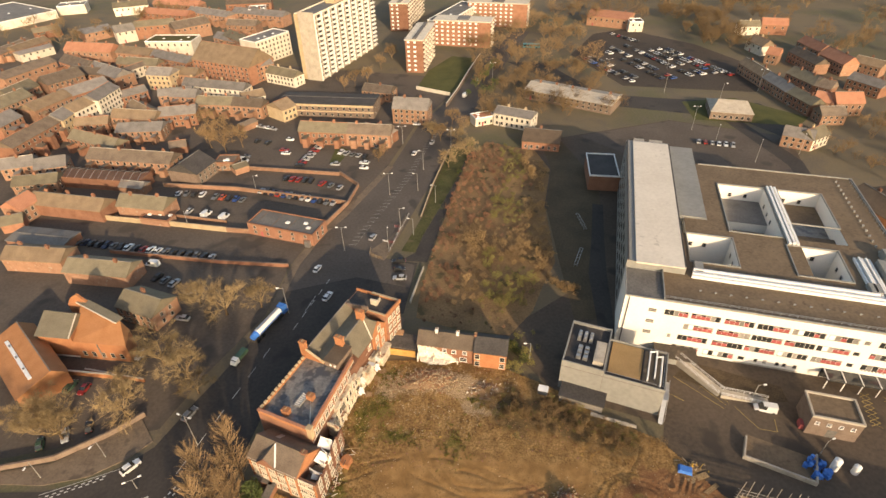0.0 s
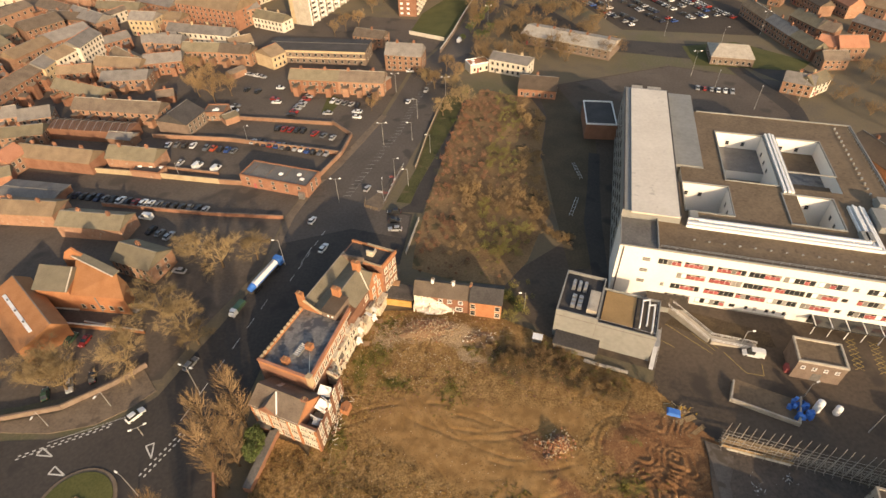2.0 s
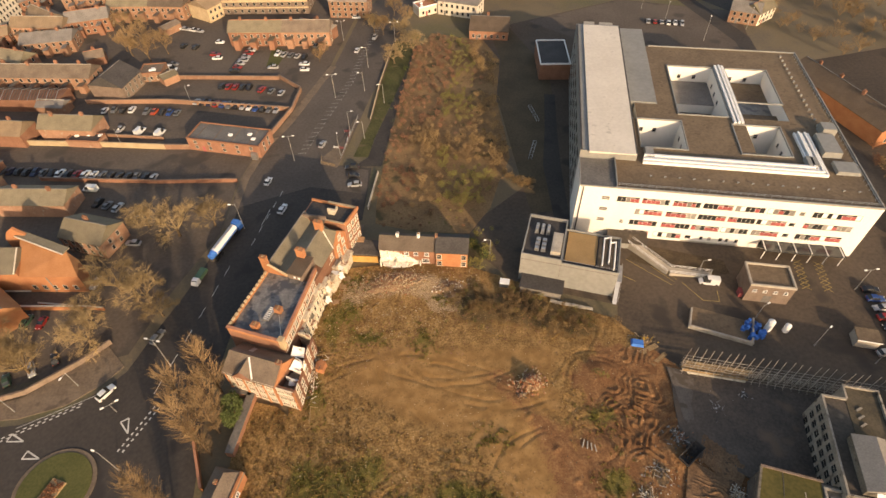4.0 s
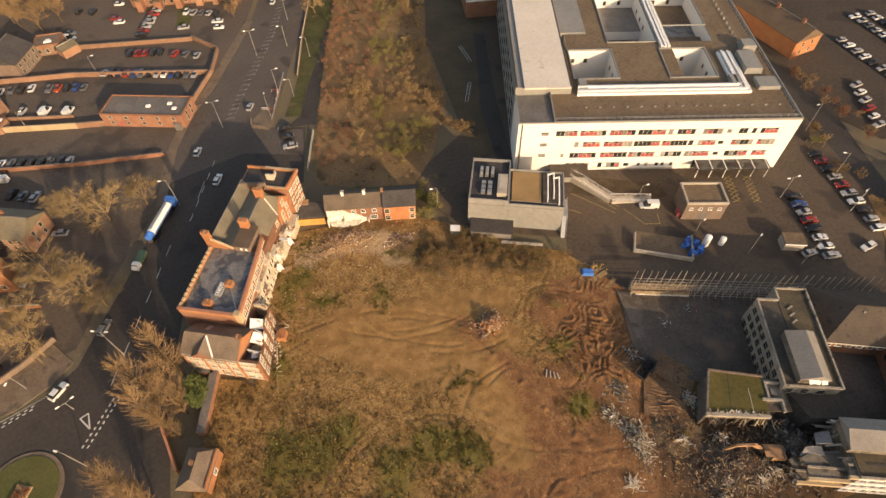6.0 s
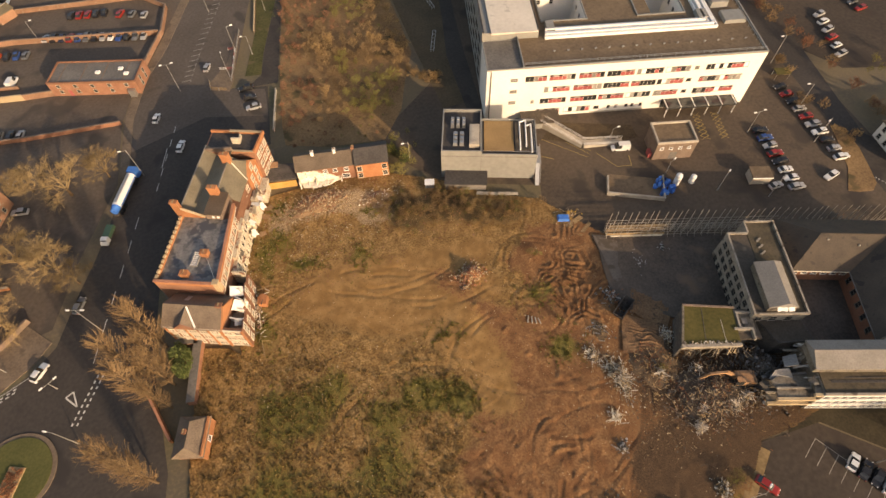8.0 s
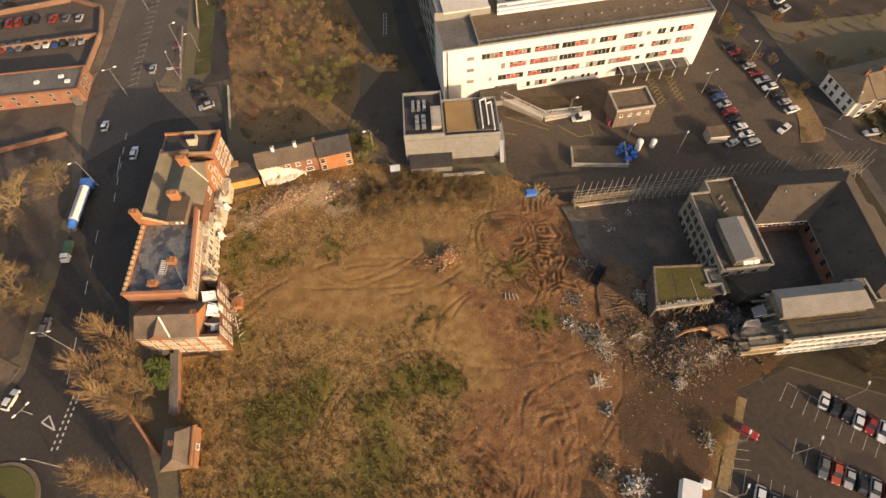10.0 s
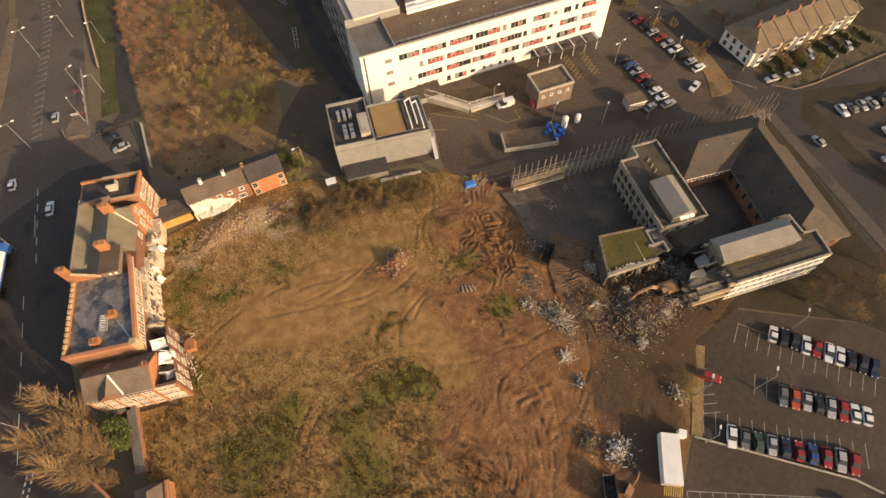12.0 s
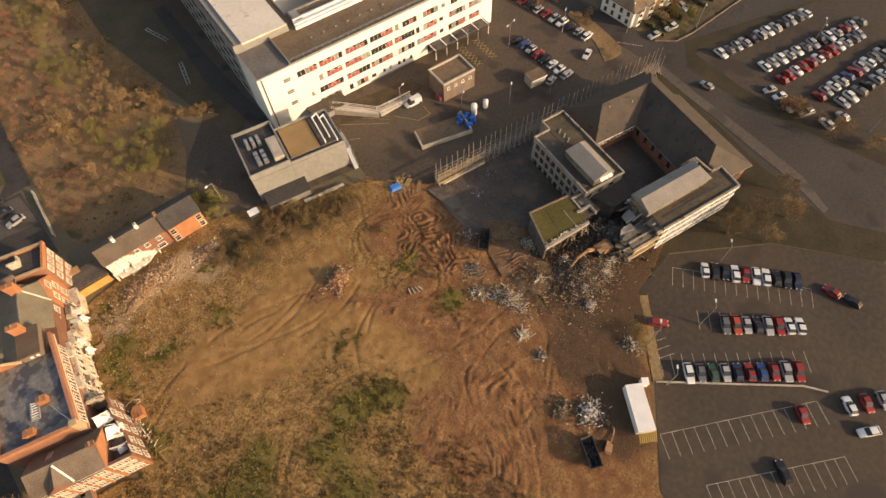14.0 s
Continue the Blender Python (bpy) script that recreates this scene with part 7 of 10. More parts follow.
def digger(x, y, turn, paint, label, scale=1.0, reach=1.0):
    e = thing("excavator", label, "excavator", pose(x, y, 0.2, 0, 0, turn) @ Matrix.Scale(scale, 4))
    for s in (-1, 1):
        t = Geo()
        pts = [(-2.0, 0.35), (-1.6, 0.0), (1.6, 0.0), (2.0, 0.35), (1.7, 0.85), (-1.7, 0.85)]
        k = len(t.v)
        t.v += [(a, s * 1.25 - 0.3, z) for a, z in pts] + [(a, s * 1.25 + 0.3, z) for a, z in pts]
        t.f += [tuple(range(k, k + 6)), tuple(reversed(range(k + 6, k + 12)))] + [(k + (i + 1) % 6, k + i, k + 6 + i, k + 6 + (i + 1) % 6) for i in range(6)]
        part("track", t, "rubber", e, "dark steel crawler track")
    part("turntable", Geo().tube((0, 0, 0.7), (0, 0, 1.1), 0.9, 0.9, 14), "burnt_shaded", e)
    part("body", Geo().box(-2.2, 1.2, -1.3, 1.3, 1.1, 2.3, 0.12), paint, e)
    part("counterweight", Geo().box(-2.7, -2.2, -1.25, 1.25, 1.1, 2.1, 0.1), paint, e)
    cab = part("cab", Geo().box(-0.2, 1.5, 0.25, 1.3, 1.3, 3.1, 0.12), "glass", e, "glazed cab")
    part("cab_roof", Geo().box(-0.15, 1.45, 0.3, 1.25, 3.104, 3.2), paint, cab)
    part("boom", Geo().beam((0.9, -0.3, 1.9), (3.6, -0.3, 4.3 * reach), 0.45, 0.6).beam((3.5, -0.3, 4.3 * reach), (6.2, -0.3, 3.6 * reach), 0.4, 0.5), paint, e)
    part("stick", Geo().beam((6.1, -0.3, 3.7 * reach), (7.3, -0.3, 1.2), 0.32, 0.42), paint, e)
    part("bucket", Geo().prism([(6.6, -0.9), (7.8, -0.9), (7.8, 0.3), (6.6, 0.3)], 0.5, 1.3), "burnt_shaded", e, "worn steel bucket")


digger(68.8, 17.2, 162, "orange", "faded orange demolition excavator working on the wreckage", 1.15)
digger(31.6, -7.6, 20, "orange", "small faded orange excavator parked beside the skip", 0.55)


def cabin():
    c = thing("portable_cabin", "white ribbed portable cabin with a striped canopy end", "cabin", pose(41.7, -8.4, 0.15, 0, 0, 46))
    part("body", Geo().box(-4.7, 4.7, -1.75, 1.75, 0.2, 2.55), "white_metal", c)
    for i in range(24):
        part("roof_rib", Geo().box(-4.7 + i * 0.4, -4.5 + i * 0.4, -1.8, 1.8, 2.554, 2.66), "white_metal", c)
    part("roof", Geo().box(-4.75, 4.75, -1.8, 1.8, 2.5, 2.6), "white_metal", c)
    end = part("canopy_frame", Geo().box(-6.6, -4.8, -1.75, 1.75, 0.0, 0.2), "wood", c, "timber step deck")
    for i in range(9):
        part("slat", Geo().beam((-4.8, -1.65 + i * 0.41, 2.5), (-6.7, -1.65 + i * 0.41, 1.5), 0.16, 0.06), "yellow_paint", end)
    w = thing("white_box", "small white electrical cabinet beside the cabin", "cabinet", pose(47.3, -6.6, 0.1, 0, 0, 40))
    part("body", Geo().box(-0.7, 0.7, -0.7, 0.7, 0, 2.0, 0.04), "white_metal", w)
    part("cap", Geo().box(-0.75, 0.75, -0.75, 0.75, 2.004, 2.1), "white_metal", w)


cabin()


# boundary walls and kerbs of the site
MAT["grey_slate"] = mat("grey_slate_roof", (0.135, 0.122, 0.110), (0.240, 0.220, 0.198), 0.3, 4.0, 0.7, vary=0.2)
MAT["moss_slate"] = mat("mossy_slate_roof", (0.130, 0.110, 0.074), (0.210, 0.180, 0.122), 0.3, 4.0, 0.85, vary=0.2)
MAT["town_brick"] = mat("weathered_town_brick", (0.215, 0.118, 0.074), (0.325, 0.190, 0.124), 0.35, 5.0, 0.9, vary=0.22, fleck=((0.30, 0.225, 0.165), 0.9, 0.62))


def wall_run(name, pts, h, t, material, label, coping="concrete", z=0.05):
    w = thing(name, label, "wall", pose(0, 0, 0))
    for (x0, y0), (x1, y1) in zip(pts, pts[1:]):
        run = part("wall_run", Geo().beam((x0, y0, z + h / 2), (x1, y1, z + h / 2), t, h), material, w)
        part("coping", Geo().beam((x0, y0, z + h + 0.06), (x1, y1, z + h + 0.06), t + 0.12, 0.12), coping, run)
    return w


wall_run("car_park_wall", [(49.4, -8.6), (67.5, -32.5), (69.5, -37.0)], 0.4, 0.22, "concrete", "low pale retaining wall of the car park")
wall_run("garden_wall", [(-44.2, 68.0), (-39.4, 66.5), (-42.6, 52.5)], 2.0, 1.7, "brick", "thick brick garden wall with a broad grey top", "lead")
wall_run("garden_wall", [(-52, 60), (-47.5, 46)], 1.6, 0.4, "orange_brick", "low orange brick wall under the trees", "redtile")
wall_run("boundary_wall", [(-150, 67.5), (-105, 71.5), (-93, 74), (-83, 80.5), (-77, 86)], 1.5, 0.4, "dull_brick", "curved brick boundary wall behind the pavement", "dull_brick")
wall_run("bridge_wall", [(-11.6, 126.5), (-7.8, 143.7)], 1.1, 0.25, "concrete", "thin pale concrete parapet beside the lane")
wall_run("verge_wall", [(-9.6, 175), (-5, 201), (-1.3, 217.6), (2.2, 232)], 0.8, 0.25, "dull_brick", "long low wall along the verge", "stone")
wall_run("yard_wall", [(-120, 203), (-87, 198.5), (-40, 186)], 1.8, 0.4, "town_brick", "red brick wall between two car parks", "dull_brick")
wall_run("yard_wall", [(-88, 217), (-46, 210)], 1.6, 0.4, "town_brick", "red brick car park wall", "dull_brick")
wall_run("yard_wall", [(-46, 211), (-36.5, 200), (-39, 186), (-46.5, 168)], 1.8, 0.4, "town_brick", "weathered red brick wall along the pavement", "dull_brick")
wall_run("yard_wall", [(-134, 178), (-104, 172.5), (-82, 168)], 2.0, 0.4, "stone", "peeling cream painted yard wall", "stone")
wall_run("yard_wall", [(-82, 168), (-47.5, 163)], 2.0, 0.4, "town_brick", "weathered red brick yard wall", "dull_brick")
wall_run("yard_wall", [(-120, 156), (-80, 149), (-54, 146)], 1.4, 0.35, "brick", "low brick wall under the trees", "dull_brick")
wall_run("yard_wall", [(-114, 181), (-84, 174)], 1.2, 0.3, "town_brick", "low weathered brick wall", "dull_brick")
wall_run("yard_wall", [(-100, 101), (-82, 97)], 1.2, 0.35, "orange_brick", "low brick wall beside the parked cars", "concrete")
wall_run("bank_wall", [(-16, 313), (3.6, 301.4)], 1.8, 0.5, "cream", "pale retaining wall of the lawn", "cream")
wall_run("bank_wall", [(1.3, 285), (8.6, 310), (16.4, 341), (25, 372)], 2.0, 0.5, "dull_brick", "long brick wall beside the road", "cream")


def gatehouse():
    g = thing("gate_lodge", "small lodge with a grey slate roof and orange brick gable", "lodge", pose(-42.6, 44.6, 0.1, 0, 0, 72))
    part("wall", Geo().box(-3.6, 3.6, -2.8, 2.8, 0, 3.2), "brick", g)
    part("roof", Geo().gable(-3.8, 3.8, -2.9, 2.9, 3.2, 2.0, 0.35, 0.2, hip=1.6), "slate", g)
    part("gable", Geo().box(-3.9, 3.9, -3.1, -2.7, 0, 4.0), "orange_brick", g)
    window(g, pose(0, -3.12, 1.8), 1.2, 1.3)
    chimney(g, 0.5, 0.6, 5.0, 1.0, 0.8, 0.6)


gatehouse()


def scatter(name, label, zone, n, material, seed, small=0.08, large=0.3):
    """Loose stones strewn over a stretch of the site."""
    r = random.Random(seed)
    g = Geo()
    x0, x1, y0, y1 = zone
    while n:
        x, y = r.uniform(x0, x1), r.uniform(y0, y1)
        n -= 1
        if inside(x, y, SITE) and noise.noise((x * 0.15, y * 0.15, seed)) > -0.15:
            z, q, v = earth(x, y), r.uniform(small, large) * r.random(), r.uniform(0, 3.14)
            q += small
            g.beam((x, y, z + q * 0.2), (x + q * math.cos(v), y + q * math.sin(v), z + q * 0.3), q * r.uniform(0.5, 0.9), q * 0.5)
    tagged(part(name, g, material), label, "stones", kind="stuff")


scatter("loose_stones", "pale broken stones strewn near the terrace", (-26, 18, 78, 100), 1300, "stone", 3, 0.06, 0.3)
scatter("loose_bricks", "broken red bricks strewn over the cleared ground", (-24, 30, 70, 100), 900, "brick", 5, 0.08, 0.34)
scatter("loose_stones", "pale stones and lumps along the brick block", (-36, -12, 40, 82), 420, "stone", 7, 0.05, 0.26)
scatter("loose_stones", "clods and stones over the bare earth", (-20, 60, 0, 72), 1500, "stone", 9, 0.05, 0.22)
scatter("loose_scrap", "scraps of timber and sheet around the wreckage", (42, 78, 9, 46), 900, "wood", 11, 0.06, 0.4)
scatter("loose_scrap", "pale scraps of plaster and metal round the wreckage", (40, 78, 9, 46), 560, "worn_concrete", 13, 0.06, 0.4)
scatter("soil_clods", "dark clods of soil along the tracks", (24, 60, -10, 70), 700, "rubble_dark", 15, 0.06, 0.26)


# ---- the town: terraces, shops, halls ----
MAT["aged_paint"] = mat("aged_white_paint", (0.30, 0.27, 0.22), (0.46, 0.42, 0.35), 0.4, 3.0, 0.7, bump=0.0)
WORDS = {"orange_brick": "orange brick", "brick": "red brick", "cream": "cream rendered", "stone": "sandstone", "dark": "dark clad", "slate": "a brown slate roof", "redtile": "a red tiled roof", "buff": "a buff tiled roof", "brown": "a brown tiled roof",
         "lead": "a grey felt roof", "green": "a mossy flat roof", "burnt_shaded": "bare charred rafters", "white": "a white sheet roof"}
WORDS["tile_orange"] = "an orange tiled roof"
WORDS["dull_brick"] = "dull brick"
WORDS["concrete"] = "a pale sheet roof"
WORDS["dark_roof"] = "a black flat roof"
BLOCKS = iter(range(1000))


def house(name, x, y, turn, long, deep, eave, rise, wall, roof, form=""):
    """A building with its front wall facing -y of its own frame and windows, chimneys and a roof of its form."""
    k = next(BLOCKS)
    rng = random.Random(k * 7 + 1)
    storeys = max(1, round(eave / 3.0))
    tiles = roof
    if roof == "slate":
        tiles = ("slate", "grey_slate", "buff", "grey_slate", "moss_slate")[k % 5]
    elif roof == "buff":
        tiles = ("buff", "moss_slate")[k % 2]
    body = "town_brick" if wall == "brick" and k % 3 else wall
    size = "long" if long > 28 else ("tall" if storeys > 2 else "two-storey" if storeys == 2 else "low")
    text = "%s %s %s with %s" % (size, WORDS[wall], name.replace("_", " "), WORDS["dark_roof"] if roof == "dark" else WORDS[roof])
    h = thing(name, text, "house" if "house" in name or "villa" in name else "building", pose(x, y, 0.03, 0, 0, turn), "town buildings")
    a, b = long / 2, deep / 2
    if form == "end":
        h.matrix_basis = pose(x, y, 0.03, 0, 0, turn + 90)
        a, b = b, a
    part("wall", Geo().box(-a, a, -b, b, 0, eave), body, h)
    if rise > 0.3 and roof != "burnt_shaded":
        hip = rise * 1.2 if form == "hip" else 0.0
        part("roof", Geo().gable(-a, a, -b, b, eave, rise, 0.3, 0.22, hip), tiles, h)
        if not hip:
            part("gable", Geo().gable_wall(-a, -b, b, eave, rise * 0.97, 0.3).gable_wall(a - 0.3, -b, b, eave, rise * 0.97, 0.3), body, h)
        part("ridge", Geo().box(-a + hip, a - hip, -0.16, 0.16, eave + rise + 0.15, eave + rise + 0.32), ("redtile", "concrete", "lead")[k % 3] if roof == "slate" else "lead", h)
    elif roof == "burnt_shaded":
        for i in range(int(long / 1.2)):
            xx = -a + 0.6 + i * 1.2
            part("rafter", Geo().beam((xx, -b, eave), (xx, 0, eave + 1.8), 0.12, 0.2).beam((xx, 0, eave + 1.8), (xx, b, eave), 0.12, 0.2), "burnt_shaded" if i % 3 else "steel", h)
    else:
        part("roof", Geo().box(-a + 0.3, a - 0.3, -b + 0.3, b - 0.3, eave + 0.004, eave + 0.12), roof, h)
        part("parapet", Geo().box(-a, a, -b, -b + 0.3, eave, eave + 0.6).box(-a, a, b - 0.3, b, eave, eave + 0.6).box(-a, -a + 0.3, -b + 0.3, b - 0.3, eave, eave + 0.6).box(a - 0.3, a, -b + 0.3, b - 0.3, eave, eave + 0.6),
             "white_metal" if wall == "cream" else wall, h)
        for i in range(3):
            sx, sy = rng.uniform(-a * 0.8, a * 0.7), rng.uniform(-b * 0.6, b * 0.5)
            part("rooflight", Geo().box(sx, sx + 1.4, sy, sy + 1.2, eave + 0.124, eave + 0.6, 0.1), "white_metal", h)
    if form != "end" and name not in ("warehouse", "supermarket", "depot", "workshop"):
        if rise > 1.5 and eave < 10:
            n = max(1, int(long / 9))
            for i in range(n):
                chimney(h, -a + long * (i + 0.5) / n + rng.uniform(-1, 1), rng.uniform(-0.5, 1.0), eave + rise, 1.3, 1.1, 0.7, "brick" if wall != "cream" else "stone", True)
    near = math.hypot(x, y) < 600
    far_off = math.hypot(x, y) > 260
    if near and roof != "burnt_shaded" and name not in ("outbuilding", "flat_shed") and not name.startswith("school"):
        step = (2.6 if long < 30 else 3.2) if math.hypot(x, y) < 420 else 4.2
        step = 5.2 if name == "roadside_shop" else step
        n = int((2 * a - 1.0) / step)
        for s in range(0 if math.hypot(x, y) < 420 else storeys - 1, storeys):
            z = 1.7 + s * (eave - 0.5) / storeys
            for i in range(n):
                (far_window if far_off else window)(h, pose(-a + 0.5 + (i + 0.5) * (2 * a - 1) / n, -b - 0.02, z), 1.2, 1.5 if eave / storeys > 2.6 else 1.1, "aged_paint")
        if n and form != "end" and eave < 10:
            part("door", Geo().box(-a + 0.5 + (2 * a - 1) / n * 0.9, -a + 1.5 + (2 * a - 1) / n * 0.9, -b - 0.05, -b, 0, 2.1), "red_panel" if k % 4 == 0 else "lead", h)
        side = -a - 0.02 if x > 60 else a + 0.02
        for s in range(storeys if math.hypot(x, y) < 420 else 0):
            for i in range(2):
                (far_window if far_off else window)(h, pose(side, -b + deep * (i + 1) / 3 if form != "end" else -b + 2 * b * (i + 1) / 3, 1.7 + s * (eave - 0.5) / storeys, 0, 0, -90 if side < 0 else 90), 1.1, 1.4, "aged_paint")
    if name == "terraced_house" and wall == "brick" and long > 11 and x < 0:
        m = int(long / 6.5)
        for i in range(m):
            xx = -a + long * (i + 0.5) / m + rng.uniform(-0.6, 0.6)
            w, d, hh = rng.uniform(2.2, 3.0), rng.uniform(2.6, 4.6), eave * rng.uniform(0.5, 0.72)
            o = part("rear_wing", Geo().box(xx - w / 2, xx + w / 2, -b - d, -b - 0.01, 0, hh), body, h)
            part("lean_roof", Geo().beam((xx - w / 2 - 0.15, -b - d / 2, hh + 0.15), (xx + w / 2 + 0.15, -b - d / 2, hh + 0.75), d + 0.3, 0.16), tiles, o)
    if name == "roadside_shop":
        for i in range(4):
            part("roof_strip", Geo().box(-a + 3 + i * 6.6, -a + 3.3 + i * 6.6, -b + 0.4, b - 0.4, eave + 0.124, eave + 0.2), "dull_brick", h)
        part("air_units", Geo().box(a - 3, a - 1, -b - 1.5, -b - 0.3, 0.0, 2.4), "steel", h)
    if name == "depot":
        part("cornice", Geo().box(-a - 0.3, a + 0.3, -b - 0.35, -b - 0.004, eave - 1.0, eave + 0.1).box(-a - 0.3, a + 0.3, -b - 0.3, -b - 0.004, 3.0, 3.6), "stone", h, "pale stone cornice bands")
    return h


house("terraced_house", -196.5, 240.4, 79.7, 30.9, 10, 9, 3, "brick", "slate")
house("terraced_house", -192.5, 259.1, 86.2, 10.5, 10, 9.5, 3, "stone", "slate")
house("terraced_house", -189.2, 271.2, 74.5, 14.6, 10, 10, 3, "cream", "slate")
house("shop_building", -185.1, 285.6, 83.6, 19.8, 11, 11, 3, "cream", "slate")
house("terraced_house", -235.8, 285.6, 73.0, 19.9, 12, 8, 3.5, "brick", "slate")
house("long_hall", -262.3, 342.1, 69.7, 35.4, 12, 7, 2.5, "brick", "slate")
house("warehouse", -286.9, 390.6, 56.2, 22.5, 10, 5, 1.5, "cream", "slate")
house("corner_house", -240.8, 383.7, -11.6, 36.4, 12, 7, 4, "brick", "redtile")
house("gabled_house", -238.5, 426.2, 37.6, 13.8, 9, 8, 4, "cream", "slate")
house("office_building", -220.3, 439.0, 16.0, 27.9, 12, 9, 3, "brick", "slate")
house("office_building", -192.2, 434.5, 41.7, 26.8, 13, 9, 4, "brick", "slate")
house("flat_office", -188.1, 392.9, -3.7, 32.8, 16, 10, 0, "cream", "green")
house("church_hall", -131.1, 343.1, -25.5, 45.1, 22, 11, 8, "brick", "slate")
house("church_wing", -114.6, 337.3, 38.1, 15.9, 12, 9, 3, "brick", "slate")
house("office_block", -118.8, 377.0, 57.4, 30.0, 15, 15, 0, "cream", "lead")
house("warehouse", -194.6, 346.3, 60.8, 31.4, 7, 6, 1.5, "cream", "slate")
house("stone_building", -167.6, 324.8, -10.4, 15.5, 11, 9, 3, "stone", "slate")
house("terraced_house", -155.2, 330.4, -16.5, 17.2, 10, 7, 3, "brick", "slate")
house("terraced_house", -131.2, 309.7, -15.9, 40.2, 9, 6, 3, "cream", "slate")
house("terraced_house", -122.1, 282.7, -7.3, 19.6, 9, 6.5, 3, "brick", "slate")
house("terraced_house", -103.4, 279.5, -12.5, 17.6, 9, 6.5, 3, "brick", "slate")
house("terraced_house", -137.8, 270.3, 11.2, 18.0, 10, 6.5, 3, "brick", "slate")
house("terraced_house", -157.5, 266.0, -10.7, 24.7, 9, 6.5, 3, "brick", "slate")
house("terraced_house", -149.7, 253.3, 2.9, 21.7, 11, 5.5, 2.5, "brick", "slate")
house("terraced_house", -164.9, 239.9, -23.6, 30.0, 9, 5.5, 3, "brick", "slate")
house("terraced_house", -139.4, 221.4, -9.6, 40.8, 10, 5.5, 3, "brick", "slate")
house("terraced_house", -173.1, 216.1, 17.5, 12.3, 9, 5.5, 3, "brick", "slate")
house("workshop", -145.1, 205.9, -9.3, 37.6, 9, 5, 1, "brick", "burnt_shaded")
house("gabled_house", -109.7, 211.5, -17.6, 14.6, 13, 5.5, 4, "dull_brick", "dark", "end")
house("flat_annexe", -97.8, 220.4, -1.9, 9.3, 8, 3.5, 0, "brick", "slate")
house("outbuilding", -147.0, 183.8, -12.0, 32.1, 9, 5, 3, "brick", "buff")
house("outbuilding", -117.0, 182.4, -11.1, 20.2, 9, 5, 3, "brick", "buff")
house("gabled_house", -165.7, 181.8, -15.9, 9.9, 9, 6, 3, "brick", "redtile", "end")
house("flat_shed", -146.3, 162.1, -10.9, 23.3, 9, 3.5, 0.6, "brick", "lead")
house("outbuilding", -139.9, 150.0, -6.6, 21.8, 9, 5, 2.5, "brick", "buff")
house("outbuilding", -114.1, 142.1, -8.6, 22.7, 9, 5, 2.5, "brick", "buff")
house("roadside_shop", -58.7, 166.9, -18.6, 27.2, 10, 4.5, 0, "brick", "lead")
house("brick_house", -91.3, 123.4, -21.7, 14.1, 10, 5.5, 3, "brick", "buff")
house("depot", -61.3, 282.1, -7.8, 51.5, 16, 7, 0.8, "dull_brick", "dark")
house("terraced_house", -57.5, 245.8, -8.6, 23.5, 10, 6.5, 3, "brick", "slate")
house("terraced_house", -35.3, 242.4, -8.9, 21.4, 10, 6.5, 3, "brick", "slate")
house("villa", -16.3, 268.3, -12.0, 18.3, 11, 8, 4, "brick", "slate")
house("gabled_house", -85.7, 275.7, -37.8, 13.0, 9, 6.5, 3, "stone", "slate", "end")
house("white_villa", 36.1, 260.1, -27.5, 19.7, 10, 6.5, 2, "cream", "slate")
house("flat_annexe", 19.6, 263.3, 20.8, 10.7, 7, 4, 0, "cream", "redtile")
house("low_pavilion", 46.3, 238.2, -14.6, 17.1, 16, 4, 3, "brick", "brown")
house("supermarket", 147.6, 268.8, -15.2, 19.8, 18, 4, 3.4, "dull_brick", "concrete", "hip")
house("terraced_house", -214.1, 284.1, 71.2, 23.2, 10, 7.5, 3, "brick", "slate")
house("terraced_house", -221.7, 254.6, 84.1, 6.8, 10, 8, 3, "stone", "slate")
house("terraced_house", -195.4, 354.3, -11.9, 29.0, 9, 6, 3, "brick", "slate")
house("terraced_house", -215.6, 337.2, -13.9, 32.9, 9, 6, 3, "brick", "slate")
house("terraced_house", -175.9, 300.6, 43.9, 14.1, 8, 6, 2.5, "brick", "slate")
house("terraced_house", -105.5, 292.6, 31.5, 11.9, 8, 6, 2.5, "cream", "slate")
house("terraced_house", -145.4, 400.9, -33.9, 43.7, 10, 6, 3, "brick", "slate")
house("terraced_house", -308.8, 443.9, 39.7, 18.5, 9, 5, 2.5, "brick", "slate")
house("terraced_house", -304.1, 393.7, 82.6, 32.0, 10, 6, 2.5, "brick", "slate")
house("terraced_house", -150.7, 299.5, 14.0, 17.8, 8, 6, 2.5, "brick", "slate")
house("terraced_house", -178.1, 261.4, 7.5, 16.1, 8, 5.5, 2.5, "brick", "slate")
house("terraced_house", -188.1, 216.7, 17.6, 12.6, 9, 5.5, 3, "brick", "slate")
house("terraced_house", -171.3, 201.9, 10.4, 17.2, 8, 5, 2.5, "brick", "slate")
house("outbuilding", -125.9, 236.8, 16.3, 7.5, 6, 3.5, 2, "brick", "slate")
house("outbuilding", -129.9, 199.3, -11.9, 10.6, 6, 3.5, 1.5, "brick", "slate")
house("outbuilding", -110.7, 175.6, -12.4, 12.1, 5, 2.4, 0, "brick", "dark")
house("outbuilding", -164.7, 173.8, 22.7, 7.3, 7, 3.5, 2, "brick", "buff")
house("outbuilding", -90.8, 215.5, 39.8, 6.2, 5, 3, 1, "brick", "slate")
house("outbuilding", -100.5, 262.1, 50.1, 8.7, 5, 3, 1, "brick", "slate")
house("outbuilding", -31.3, 246.2, -29.8, 16.5, 7, 5, 2, "brick", "slate")
